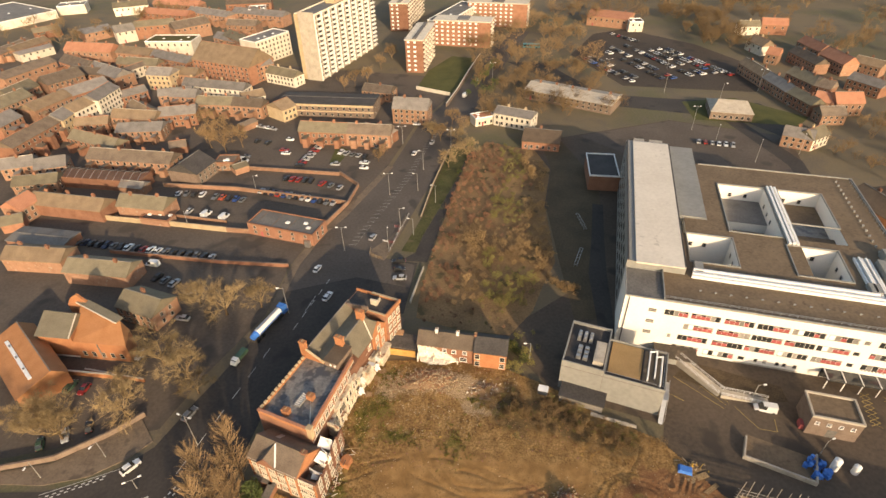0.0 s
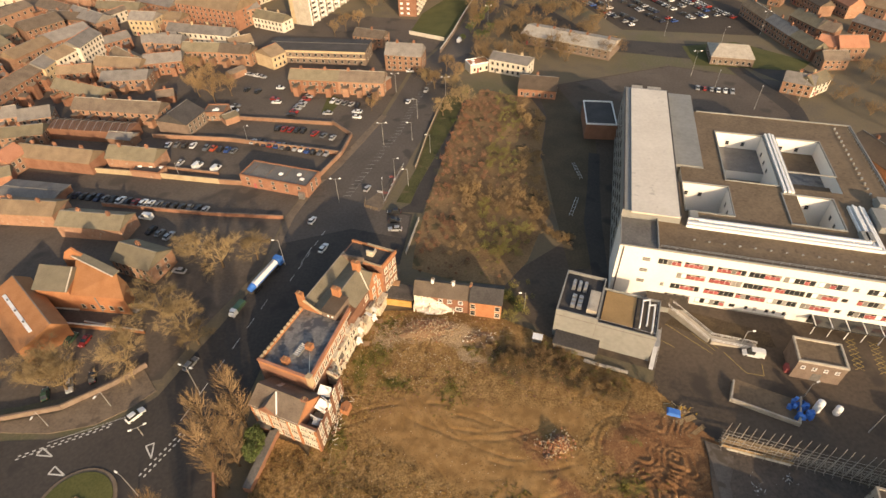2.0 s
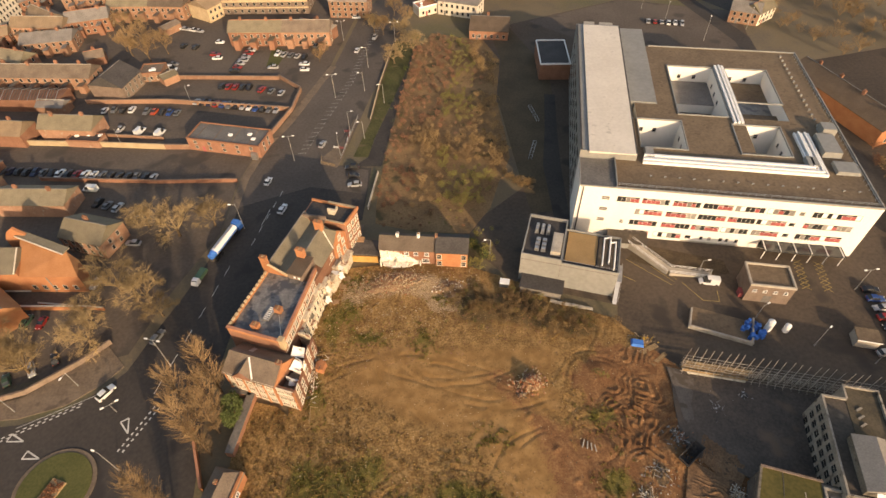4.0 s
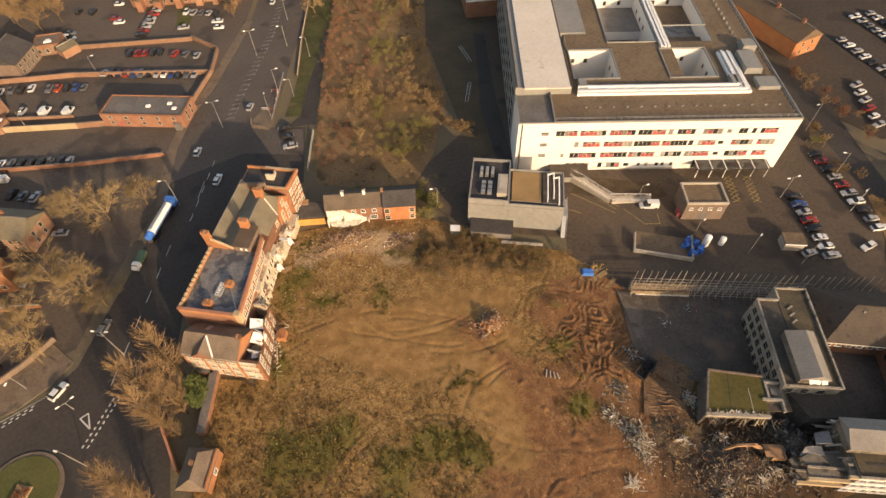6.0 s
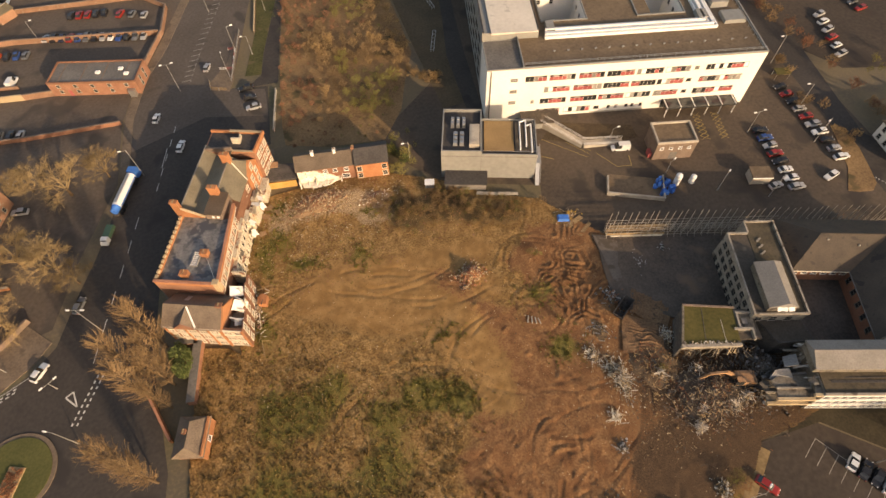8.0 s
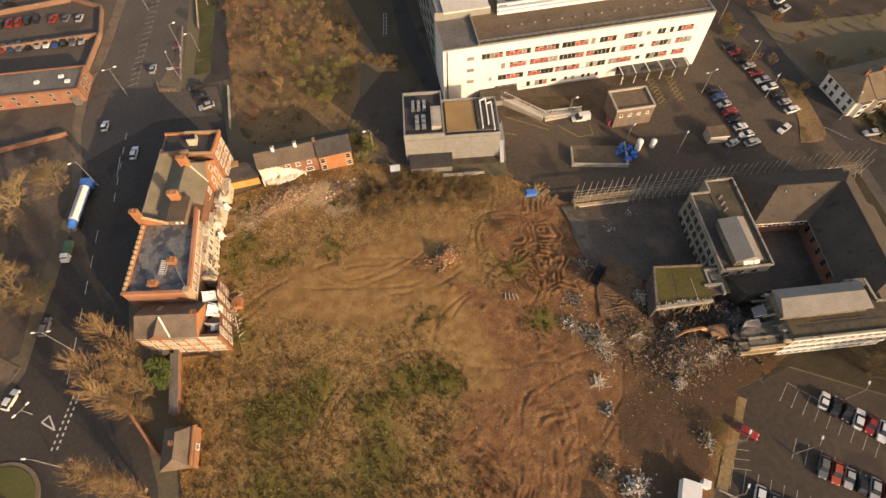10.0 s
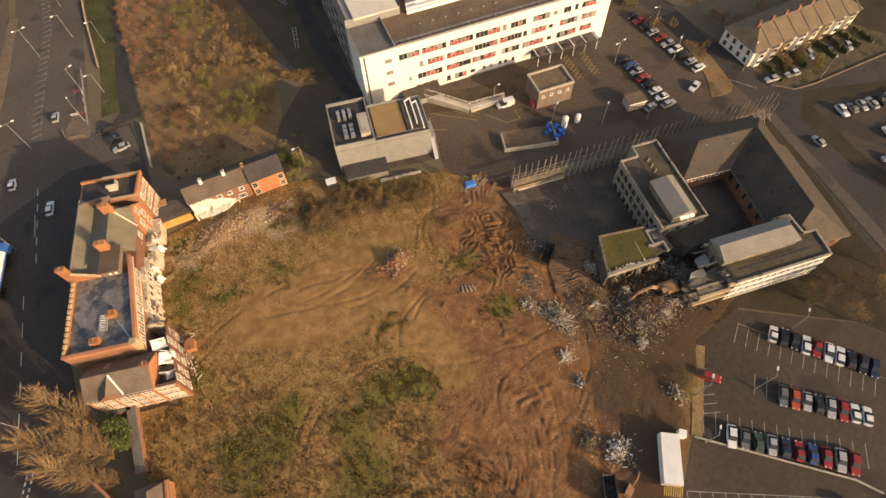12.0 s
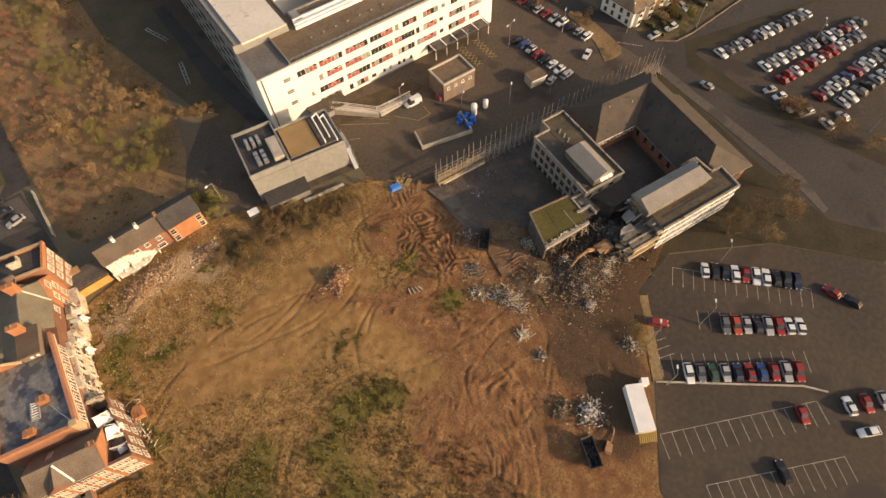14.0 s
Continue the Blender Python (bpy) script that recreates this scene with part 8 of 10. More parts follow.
house("terraced_house", 184.0, 318.0, -85.6, 26.1, 8, 6, 3, "brick", "slate")
house("terraced_house", 185.8, 293.5, -85.8, 23.0, 8, 6, 3, "brick", "slate")
house("terraced_house", 188.1, 273.0, -81.3, 19.1, 8, 6, 3, "brick", "slate")
house("terraced_house", 197.9, 270.9, -39.4, 10.1, 10, 6, 3.5, "brick", "redtile")
house("terraced_house", 205.3, 267.4, -2.9, 13.7, 10, 7, 4, "brick", "redtile")
house("terraced_house", 210.5, 369.7, -78.3, 15.8, 9, 6, 3.5, "cream", "slate")
house("terraced_house", 208.9, 347.9, -42.2, 7.3, 9, 6, 3.5, "brick", "redtile")
house("terraced_house", 204.4, 302.1, -77.8, 20.9, 9, 6, 3.5, "brick", "slate")
house("terraced_house", 208.4, 290.1, -54.3, 8.7, 9, 6, 3.5, "brick", "slate")
house("terraced_house", 241.5, 361.0, -85.4, 22.4, 9, 6, 3.5, "brick", "redtile")
house("terraced_house", 239.4, 331.6, -83.4, 21.8, 10, 7, 4, "brick", "redtile")
house("terraced_house", 240.6, 413.5, -14.3, 17.0, 10, 7, 3.5, "brick", "redtile")
house("terraced_house", 222.8, 413.7, -4.0, 14.2, 9, 6, 3, "cream", "slate")
house("terraced_house", 225.0, 337.8, -84.8, 26.7, 9, 6, 3, "brick", "slate")
house("terraced_house", 234.5, 294.4, -62.6, 18.2, 9, 6, 3, "brick", "slate")
house("terraced_house", 254.7, 325.0, -56.1, 15.4, 9, 6, 3, "brick", "slate")
house("terraced_house", 162.8, 231.2, -31.4, 12.3, 9, 5.5, 3, "brick", "slate")
house("terraced_house", 169.1, 231.4, 30.4, 13.2, 9, 5.5, 3, "cream", "slate")
house("terraced_house", 191.9, 256.6, -2.4, 11.8, 9, 5, 3, "brick", "slate")


def street_terrace():
    """A hipped terrace with white rendered end and bay fronts behind small gardens."""
    t = thing("terraced_row", "long white-fronted terrace with a brown tiled hipped roof", "house", pose(146.5, 58.2, 0.05, 0, 0, -10.5))
    part("wall", Geo().box(0, 42, -6.1, 6.1, 0, 5.6), "cream", t)
    part("roof", hip_roof(Geo(), -0.4, 42.4, -6.6, 6.6, 0, 5.6, 3.0, 6.0, 5.0), "buff", t, "brown tiled roof")
    part("ridge", Geo().box(5.6, 37.4, -0.15, 0.15, 8.52, 8.72), "lead", t)
    part("end_render", Geo().box(-0.06, -0.004, -6.1, 6.1, 0.3, 5.4), "white", t, "white rendered end wall")
    for y in (-4.3, -1.5, 1.5, 4.3):
        for z in (1.6, 4.1):
            window(t, pose(-0.08, y, z, 0, 0, -90), 1.2, 1.5, "aged_paint")
    for i in range(8):
        x = 2.6 + i * 5.1
        bay = part("bay_window", Geo().prism([(x - 1.5, -6.11), (x - 0.9, -7.1), (x + 0.9, -7.1), (x + 1.5, -6.11)], 0, 4.9), ("white", "cream", "stone")[i % 3], t, "pale rendered bay")
        part("bay_roof", Geo().prism([(x - 1.6, -6.12), (x - 1.0, -7.25), (x + 1.0, -7.25), (x + 1.6, -6.12)], 4.904, 5.1), "lead", bay)
        for z in (1.5, 3.8):
            part("pane", Geo().box(x - 0.7, x + 0.7, -7.14, -7.105, z - 0.6, z + 0.6), "glass", bay)
        part("door", Geo().box(x + 1.9, x + 2.8, -6.16, -6.105, 0, 2.2), "red_panel" if i % 3 == 0 else "lead", t)
        part("pane", Geo().box(x + 1.8, x + 2.9, -6.15, -6.105, 3.1, 4.5), "glass", t)
        part("party_line", Geo().beam((x + 2.9, -6.5, 5.75), (x + 2.9, -0.3, 8.55), 0.16, 0.16), "lead", t)
        chimney(t, x + 2.5, 0.2, 8.5, 1.4, 1.0, 0.7, "brick", True)
    for i in range(8):
        hedge = thing("garden_hedge", "clipped dark hedge between two front gardens", "hedge", pose(146.5, 58.2, 0.05, 0, 0, -10.5) @ pose(5.1 + i * 5.1, -11.6, 0, 0, 0, 4 * math.sin(i * 2.3)), "front gardens")
        g = Geo()
        rng = random.Random(i + 71)
        for k in range(26):
            u, v, w = rng.uniform(-0.4, 0.4), rng.uniform(-3.8, 3.8), rng.uniform(0.35, 0.6)
            g.box(u - w, u + w, v - w, v + w, 0, rng.uniform(0.7, 1.5), 0.25)
        part("foliage", g, "hedge_leaf", hedge)


MAT["hedge_leaf"] = mat("dull_hedge", (0.030, 0.034, 0.014), (0.085, 0.080, 0.032), 0.5, 4.0, 0.95, bump=0.8)
MAT["garden_soil"] = mat("garden_soil", (0.048, 0.040, 0.024), (0.130, 0.098, 0.056), 0.25, 1.6, 0.95, fleck=((0.040, 0.044, 0.018), 0.3, 0.55))
sheet("garden", [(145.0, 42.5), (146.0, 51.6), (187, 44.4), (193, 28.5), (170, 33), (155, 36), (148.5, 38.2)], 0.10, "garden_soil", "small rough front gardens of the terrace", "garden")
wall_run("garden_wall", [(144.6, 43.0), (148.4, 37.8), (155, 35.6), (170, 32.6), (192, 28.2)], 0.35, 0.2, "dull_brick", "low brick wall round the front gardens", "dull_brick")
street_terrace()
house("brick_terrace", 161.9, 156.9, 100.0, 44.0, 12, 6.2, 3.5, "orange_brick", "brown")
house("grey_shed", -375.8, 501.0, 59.2, 45.9, 70, 6, 0, "cream", "lead")
house("mill_building", 130.9, 446.6, -29.9, 31.3, 20, 7, 3, "brick", "redtile")
house("flat_office", 144.5, 428.3, -4.5, 10.2, 10, 7, 0, "cream", "slate")

house("terraced_house", -232.8, 353.1, -33.3, 31.0, 12, 7, 3.5, "brick", "slate")
house("terraced_house", -205.0, 335.6, -34.5, 31.3, 12, 7, 3.5, "brick", "slate")
house("terraced_house", -205.9, 374.8, -19.0, 27.4, 11, 7, 3, "brick", "slate")
house("terraced_house", -176.7, 362.6, -29.2, 37.1, 11, 6.5, 3, "brick", "slate")
house("terraced_house", -243.2, 304.1, 77.4, 19.8, 12, 7, 3.5, "brick", "slate")
house("terraced_house", -227.4, 321.7, 53.2, 20.9, 14, 8, 3.5, "brick", "slate")
house("terraced_house", -205.3, 305.2, 56.2, 24.7, 12, 7, 3.5, "brick", "slate")
house("terraced_house", -157.3, 272.7, -40.8, 19.1, 10, 7, 3, "brick", "slate")
house("terraced_house", -143.8, 296.4, -9.1, 15.2, 9, 6, 3, "brick", "slate")
house("terraced_house", -139.6, 396.5, -45.7, 40.8, 12, 8, 3, "brick", "slate")
house("terraced_house", -150.5, 433.8, -11.8, 24.0, 11, 9, 3, "brick", "slate")
house("terraced_house", -147.5, 470.5, -21.4, 49.3, 12, 8, 3, "brick", "slate")
house("terraced_house", -226.1, 478.3, -18.6, 45.3, 12, 8, 3, "brick", "redtile")
house("terraced_house", -189.6, 475.3, -28.4, 45.1, 12, 8, 3, "brick", "slate")
house("terraced_house", -273.7, 513.4, 22.0, 27.8, 12, 7, 3, "cream", "slate")
house("terraced_house", -169.9, 515.9, 7.9, 38.5, 12, 7, 3, "brick", "slate")
house("office_block", -152.5, 479.8, 12.1, 13.4, 14, 10, 0, "cream", "lead")
house("terraced_house", -232.5, 516.8, -15.1, 46.0, 12, 7, 3, "brick", "redtile")
house("shop_building", -330.0, 522.0, 17.5, 22.3, 16, 7, 0, "cream", "lead")
house("terraced_house", -96.1, 328.4, -29.4, 22.4, 9, 6, 3, "cream", "slate")
house("terraced_house", -36.3, 300.9, -20.2, 17.4, 10, 5, 2.5, "brick", "slate")
house("terraced_house", -221.8, 258.1, 79.3, 13.9, 12, 8, 3.5, "brick", "slate")
house("terraced_house", -295.3, 399.3, 73.1, 27.8, 11, 6, 2.5, "brick", "slate")
house("warehouse", -267.7, 438.3, 46.2, 20.4, 18, 6, 2, "brick", "slate")
house("terraced_house", 33.4, 458.9, 25.5, 35.6, 14, 8, 3, "brick", "slate")
house("office_block", 9.5, 436.8, 64.7, 62.2, 16, 14, 0, "cream", "lead")
house("low_store", 70.7, 290.2, -31.9, 49.2, 18, 5, 2.2, "dull_brick", "concrete")


def school():
    """An orange brick hall with a tall gable, and a wing with a strip of rooflights."""
    h = thing("school_hall", "orange brick school hall with olive slate roofs and white copings", "school", pose(-114.0, 107.5, 0.05, 0, 0, -7.6))
    part("wall", Geo().prism([(0, 0), (10.2, 0), (8.0, 9.0), (-2.6, 9.2)], 0, 8.0), "orange_brick", h)
    part("wall", Geo().prism([(10.21, 0), (26, 0), (23.2, 6.2), (6.6, 13.0), (8.01, 9.0)], 0, 6.4), "orange_brick", h)
    g = Geo()
    g.quad((-0.6, -0.5, 7.9), (10.2, -0.5, 7.9), (8.2, 7.0, 10.2), (-2.4, 7.4, 10.2)).quad((-2.4, 7.4, 10.2), (8.2, 7.0, 10.2), (7.8, 9.4, 8.0), (-2.8, 9.6, 8.0)).quad((-0.6, -0.5, 7.9), (-2.4, 7.4, 10.2), (-2.8, 9.6, 8.0)).quad((10.2, -0.5, 7.9), (7.8, 9.4, 8.0), (8.2, 7.0, 10.2))
    part("roof", g, "olive_slate", h, "olive slate roof")
    g = Geo()
    g.quad((10.2, -0.02, 6.4), (26.0, -0.02, 6.4), (21.4, 6.4, 9.4), (6.0, 12.2, 10.4)).quad((26, 0, 6.4), (23.2, 6.2, 6.4), (21.4, 6.4, 9.4)).quad((23.2, 6.2, 6.4), (6.6, 13.0, 6.4), (6.0, 12.2, 10.4), (21.4, 6.4, 9.4)).quad((10.2, 0, 6.4), (6.0, 12.2, 10.4), (6.6, 13, 6.4))
    part("roof", g, "tile_orange", h, "orange tiled hall roof")
    part("ridge_roof", Geo().beam((5.4, 12.3, 10.5), (21.3, 6.5, 9.5), 2.4, 0.3), "olive_slate", h, "narrow olive slate ridge roof")
    part("coping", Geo().beam((5.2, 11.0, 10.6), (21.0, 5.2, 9.6), 0.3, 0.25).beam((9.9, -0.4, 8.1), (8.0, 7.0, 10.4), 0.3, 0.2).beam((0, -0.15, 0.5), (10, -0.15, 0.5), 0.3, 0.4), "cream", h, "white coping")
    g = Geo()
    for y in (11.4, 12.2):
        g.v += [(1.6, y, 6.0), (8.0, y, 6.0), (8.0, y, 10.6), (5.6, y, 13.2), (3.4, y, 11.8), (1.6, y, 9.0)]
    g.f += [tuple(range(6)), tuple(reversed(range(6, 12)))] + [(i, i + 6, (i + 1) % 6 + 6, (i + 1) % 6) for i in range(6)]
    part("stepped_gable", g, "orange_brick", h, "tall orange brick gable")
    part("pipe", Geo().box(17.2, 17.5, -0.2, -0.02, 0.5, 6.2), "lead", h)
    for i in range(5):
        window(h, pose(12.2 + i * 2.8, -0.03, 2.2), 1.2, 1.6, "aged_paint")
    low = Geo().box(6, 27, -6.2, -5.9, 0, 1.6)
    part("forecourt_wall", low, "orange_brick", h)
    part("forecourt_coping", Geo().box(5.9, 27.1, -6.3, -5.8, 1.604, 1.75), "cream", h)
    w = thing("school_wing", "orange brick school wing with a strip of white rooflights", "school", pose(-112.8, 103.6, 0.05, 0, 0, -42.3))
    part("wall", Geo().box(-13.5, 13.5, -9.0, 0.6, 0, 5.0).box(-13.5, 13.5, 0.601, 3.0, 0, 5.0), "orange_brick", w)
    g = Geo()
    for x in (-13.8, 13.8):
        g.v += [(x, -9.3, 4.9), (x, 0, 8.0), (x, 3.3, 4.9)]
    g.f += [(0, 3, 4, 1), (1, 4, 5, 2), (0, 1, 2), (5, 4, 3)]
    part("roof", g, "tile_orange", w, "orange tiled roof")
    part("ridge", Geo().box(-13.8, 13.8, -0.15, 0.15, 7.95, 8.15), "lead", w)
    light = part("rooflight_strip", Geo().beam((-9, -4.4, 6.72), (11, -4.4, 6.72), 0.9, 0.2), "white_metal", w, "long white rooflight strip")
    for i in range(3):
        part("vent", Geo().box(-6.2 + i * 6, -5.6 + i * 6, -4.6, -4.2, 6.8, 7.1), "lead", light)


school()


def tower(x, y, turn, w, d, storeys, label):
    t = thing("tower_block", label, "tower block", pose(x, y, 0, 0, 0, turn))
    h = storeys * 2.75 + 1.6
    part("wall", Geo().box(0, w, 0, d, 0, h), "concrete", t)
    part("end_wall", Geo().box(2.6, w + 0.5, -0.8, -0.004, 0, h + 2.2), "concrete", t, "blank pale concrete end wall")
    part("end_wall", Geo().box(-0.3, 2.2, -0.4, -0.004, 0, h + 0.6), "stone", t, "recessed concrete stair wall")
    part("roof", Geo().box(0.3, w - 0.3, 0.3, d - 0.3, h + 0.004, h + 0.3), "lead", t)
    part("parapet", Geo().box(w - 0.3, w + 0.2, 0, d, h, h + 1.0).box(0, 0.3, 0, d, h, h + 1.0), "cream", t)
    part("lift_house", Geo().box(w * 0.25, w * 0.75, d * 0.4, d * 0.6, h + 0.3, h + 4), "stone", t)
    bays = 9
    step = d / bays
    bal = Geo().box(0, 1.3, -2.1, 2.1, -1.15, -0.15).mesh("balcony", "white")
    pane = Geo().box(0, 0.08, -1.5, 1.5, -0.8, 0.8).mesh("window", "glass")
    for i in range(bays):
        yy = step * (i + 0.5)
        part("pier", Geo().box(w + 0.01, w + 1.0, yy - step / 2 - 0.25, yy - step / 2 + 0.25, 0, h + 1.0), "white", t)
        for s in range(storeys):
            part("balcony", bal, None, t, at=pose(w + 0.01, yy + 1.5, 2.6 + s * 2.75))
            part("window", pane, None, t, at=pose(w + 0.01, yy + 1.5, 3.3 + s * 2.75))
            part("window", pane, None, t, at=pose(w + 0.01, yy - 2.4, 2.9 + s * 2.75) @ Matrix.Diagonal((1, 0.5, 0.9, 1)))
    return t


tower(-86.0, 335, -20.8, 12.5, 76, 13, "cream thirteen-storey tower block with white balconies")


def flats(x, y, turn, w, d, storeys, label):
    t = thing("block_of_flats", label, "flats", pose(x, y, 0, 0, 0, turn), "flats")
    h = storeys * 2.8
    part("wall", Geo().box(0, w, 0, d, 0, h), "brick", t)
    part("roof", Geo().box(-0.5, w + 0.5, -0.5, d + 0.5, h + 0.004, h + 0.6), "cream", t, "pale flat roof slab")
    part("roof_ridge", Geo().box(w * 0.4, w * 0.6, 1, d - 1, h + 0.604, h + 1.2), "lead", t)
    bal = Geo().box(0, 1.2, -1.6, 1.6, -1.1, -0.1).mesh("balcony", "cream")
    pane = Geo().box(0, 0.06, -1.0, 1.0, -0.6, 0.7).mesh("window", "glass")
    for s in range(storeys):
        for i in range(max(1, int(d / 6))):
            part("balcony", bal, None, t, at=pose(w + 0.01, 3 + i * 6, 1.8 + s * 2.8))
            part("window", pane, None, t, at=pose(w + 0.01, 5.6 + i * 6, 1.8 + s * 2.8))
        for i in range(max(1, int(w / 5))):
            part("window", Geo().box(1.2 + i * 4, 2.8 + i * 4, -0.06, -0.002, 1.2 + s * 2.8, 2.4 + s * 2.8), "white_metal", t)
    return t


flats(-23.2, 343, -10, 11, 40, 7, "seven-storey red brick flats with pale balconies")
flats(-6, 400, -14, 40, 14, 6, "six-storey brick flats facing the lawn")
flats(-40, 440, -10, 14, 60, 7, "far red brick flats behind the tower")
flats(20, 452, -14, 46, 14, 6, "far brick and white flats")


# ---- trees and scrub ----
def limb(g, p, q, r0, r1):
    """A three-sided tapering stick."""
    d = q - p
    a = d.orthogonal().normalized()
    b = d.cross(a).normalized()
    k = len(g.v)
    for c, r in ((p, r0), (q, r1)):
        for w in (0, 2.094, 4.189):
            g.v.append(tuple(c + a * (r * math.cos(w)) + b * (r * math.sin(w))))
    g.f += [(k, k + 1, k + 4, k + 3), (k + 1, k + 2, k + 5, k + 4), (k + 2, k, k + 3, k + 5)]


def blade(g, p, q, r0, r1):
    """A thin flat tapering twig."""
    d = q - p
    a = d.cross(Vector((d.y + 0.3, -d.z, d.x + 0.1))).normalized()
    k = len(g.v)
    g.v += [tuple(p - a * r0), tuple(p + a * r0), tuple(q + a * r1), tuple(q - a * r1)]
    g.f.append((k, k + 1, k + 2, k + 3))


def bare_tree(seed, height, spread, trunk_r, forks, twigs, upright=0.5, bare_trunk=0.25):
    """Trunk and crown meshes of a leafless tree."""
    rng = random.Random(seed)
    trunk, crown = Geo(), Geo()
    top = Vector((rng.uniform(-0.3, 0.3), rng.uniform(-0.3, 0.3), height * bare_trunk))
    trunk.tube((0, 0, -0.3), tuple(top), trunk_r, trunk_r * 0.75, 8)
    trunk.tube((0, 0, -0.3), (0, 0, 0.5), trunk_r * 1.5, trunk_r, 8)
    tips = []

    def grow(p, d, length, r, level):
        q = p + d * length
        mid = p.lerp(q, 0.5) + Vector((rng.uniform(-1, 1), rng.uniform(-1, 1), rng.uniform(-0.3, 0.5))) * length * 0.08
        limb(crown, p, mid, r, r * 0.8)
        limb(crown, mid, q, r * 0.8, r * 0.55)
        if level == 0:
            tips.append((mid, q, d))
            return
        for _ in range(forks[level - 1]):
            side = Vector((rng.gauss(0, 1), rng.gauss(0, 1), rng.gauss(0, 0.6))).normalized()
            nd = (d * (0.75 + upright * 0.4) + side * 0.75 + Vector((0, 0, upright * 0.35))).normalized()
            grow(p.lerp(q, rng.uniform(0.45, 1.0)), nd, length * rng.uniform(0.55, 0.78), r * 0.5, level - 1)

    n0 = 5 + rng.randrange(3)
    for i in range(n0):
        a = 2 * math.pi * (i + rng.random() * 0.6) / n0
        out = rng.uniform(0.5, 1.0) * (1 - upright * 0.6)
        d = Vector((math.cos(a) * out, math.sin(a) * out, rng.uniform(0.55, 1.0))).normalized()
        grow(top * rng.uniform(0.75, 1.0), d, height * rng.uniform(0.30, 0.42), trunk_r * 0.55, len(forks))
    for p, q, d in tips:
        for _ in range(twigs):
            s = p.lerp(q, rng.random())
            v = (d + Vector((rng.gauss(0, 0.8), rng.gauss(0, 0.8), rng.gauss(0.1, 0.5)))).normalized() * height * rng.uniform(0.05, 0.13)
            blade(crown, s, s + v, 0.03, 0.010)
    far = max(math.hypot(v[0], v[1]) for v in crown.v)
    tall = max(v[2] for v in crown.v)
    sx, sz = spread / far, height / tall
    crown.v = [(x * sx, y * sx, z * sz) for x, y, z in crown.v]
    trunk.v = [(x * min(1, sx * 1.2), y * min(1, sx * 1.2), z * sz) for x, y, z in trunk.v]
    return trunk, crown


for word, c0, c1 in (("red_twigs", (0.165, 0.080, 0.048), (0.275, 0.140, 0.082)), ("olive_twigs", (0.135, 0.122, 0.038), (0.235, 0.205, 0.066)), ("pale_twigs", (0.205, 0.145, 0.074), (0.33, 0.24, 0.122)), ("gold_twigs", (0.195, 0.128, 0.060), (0.325, 0.220, 0.104))):
    MAT[word] = mat(word, c0, c1, 0.12, 2.0, 0.95, own=True, vary=0.25, bump=0.0)


def tree_kind(name, label, seeds, crown_mat, **how):
    made = []
    for s in seeds:
        tr, cr = bare_tree(s, **how)
        made.append((tr.mesh("trunk", "bark"), cr.mesh("crown", crown_mat)))
    return name, label, made


def plant(kind, x, y, scale=1.0, turn=0.0, k=0, z=0.05, group=""):
    name, label, made = kind
    tr, cr = made[k % len(made)]
    if "shrub" in name:
        ob = new(name, cr)
        ob.matrix_basis = pose(x, y, z - 0.12, 0, 0, turn) @ Matrix.Scale(scale, 4)
        return tagged(ob, label, "shrub", group)
    t = thing(name, label, "tree" if "tree" in name else "shrub", pose(x, y, z, 0, 0, turn) @ Matrix.Scale(scale, 4), group)
    part("trunk", tr, None, t)
    part("crown", cr, None, t)
    return t


BIG = tree_kind("bare_tree", "large bare winter tree with a wide twiggy crown", (1, 2, 3), "pale_twigs", height=13.0, spread=9.5, trunk_r=0.34, forks=(4, 4, 4), twigs=10, upright=0.25)
MID = tree_kind("bare_tree", "bare brown winter tree with dense twigs", (4, 5), "twigs", height=9.0, spread=4.6, trunk_r=0.2, forks=(3, 4, 3), twigs=8, upright=0.4)
SHRUBS = [tree_kind("bare_shrub", "tangled bare scrub with " + w, (10 + i, 20 + i), m, height=5.0, spread=3.1, trunk_r=0.09, forks=(3, 4), twigs=10, upright=0.35, bare_trunk=0.08)
          for i, (w, m) in enumerate((("brown twigs", "twigs"), ("reddish twigs", "red_twigs"), ("olive twigs", "olive_twigs"), ("golden straw-coloured twigs", "gold_twigs")))]
FAR = tree_kind("bare_tree", "far bare winter tree", (6, 7, 8), "twigs", height=9.0, spread=5.0, trunk_r=0.2, forks=(3, 4), twigs=9, upright=0.3)


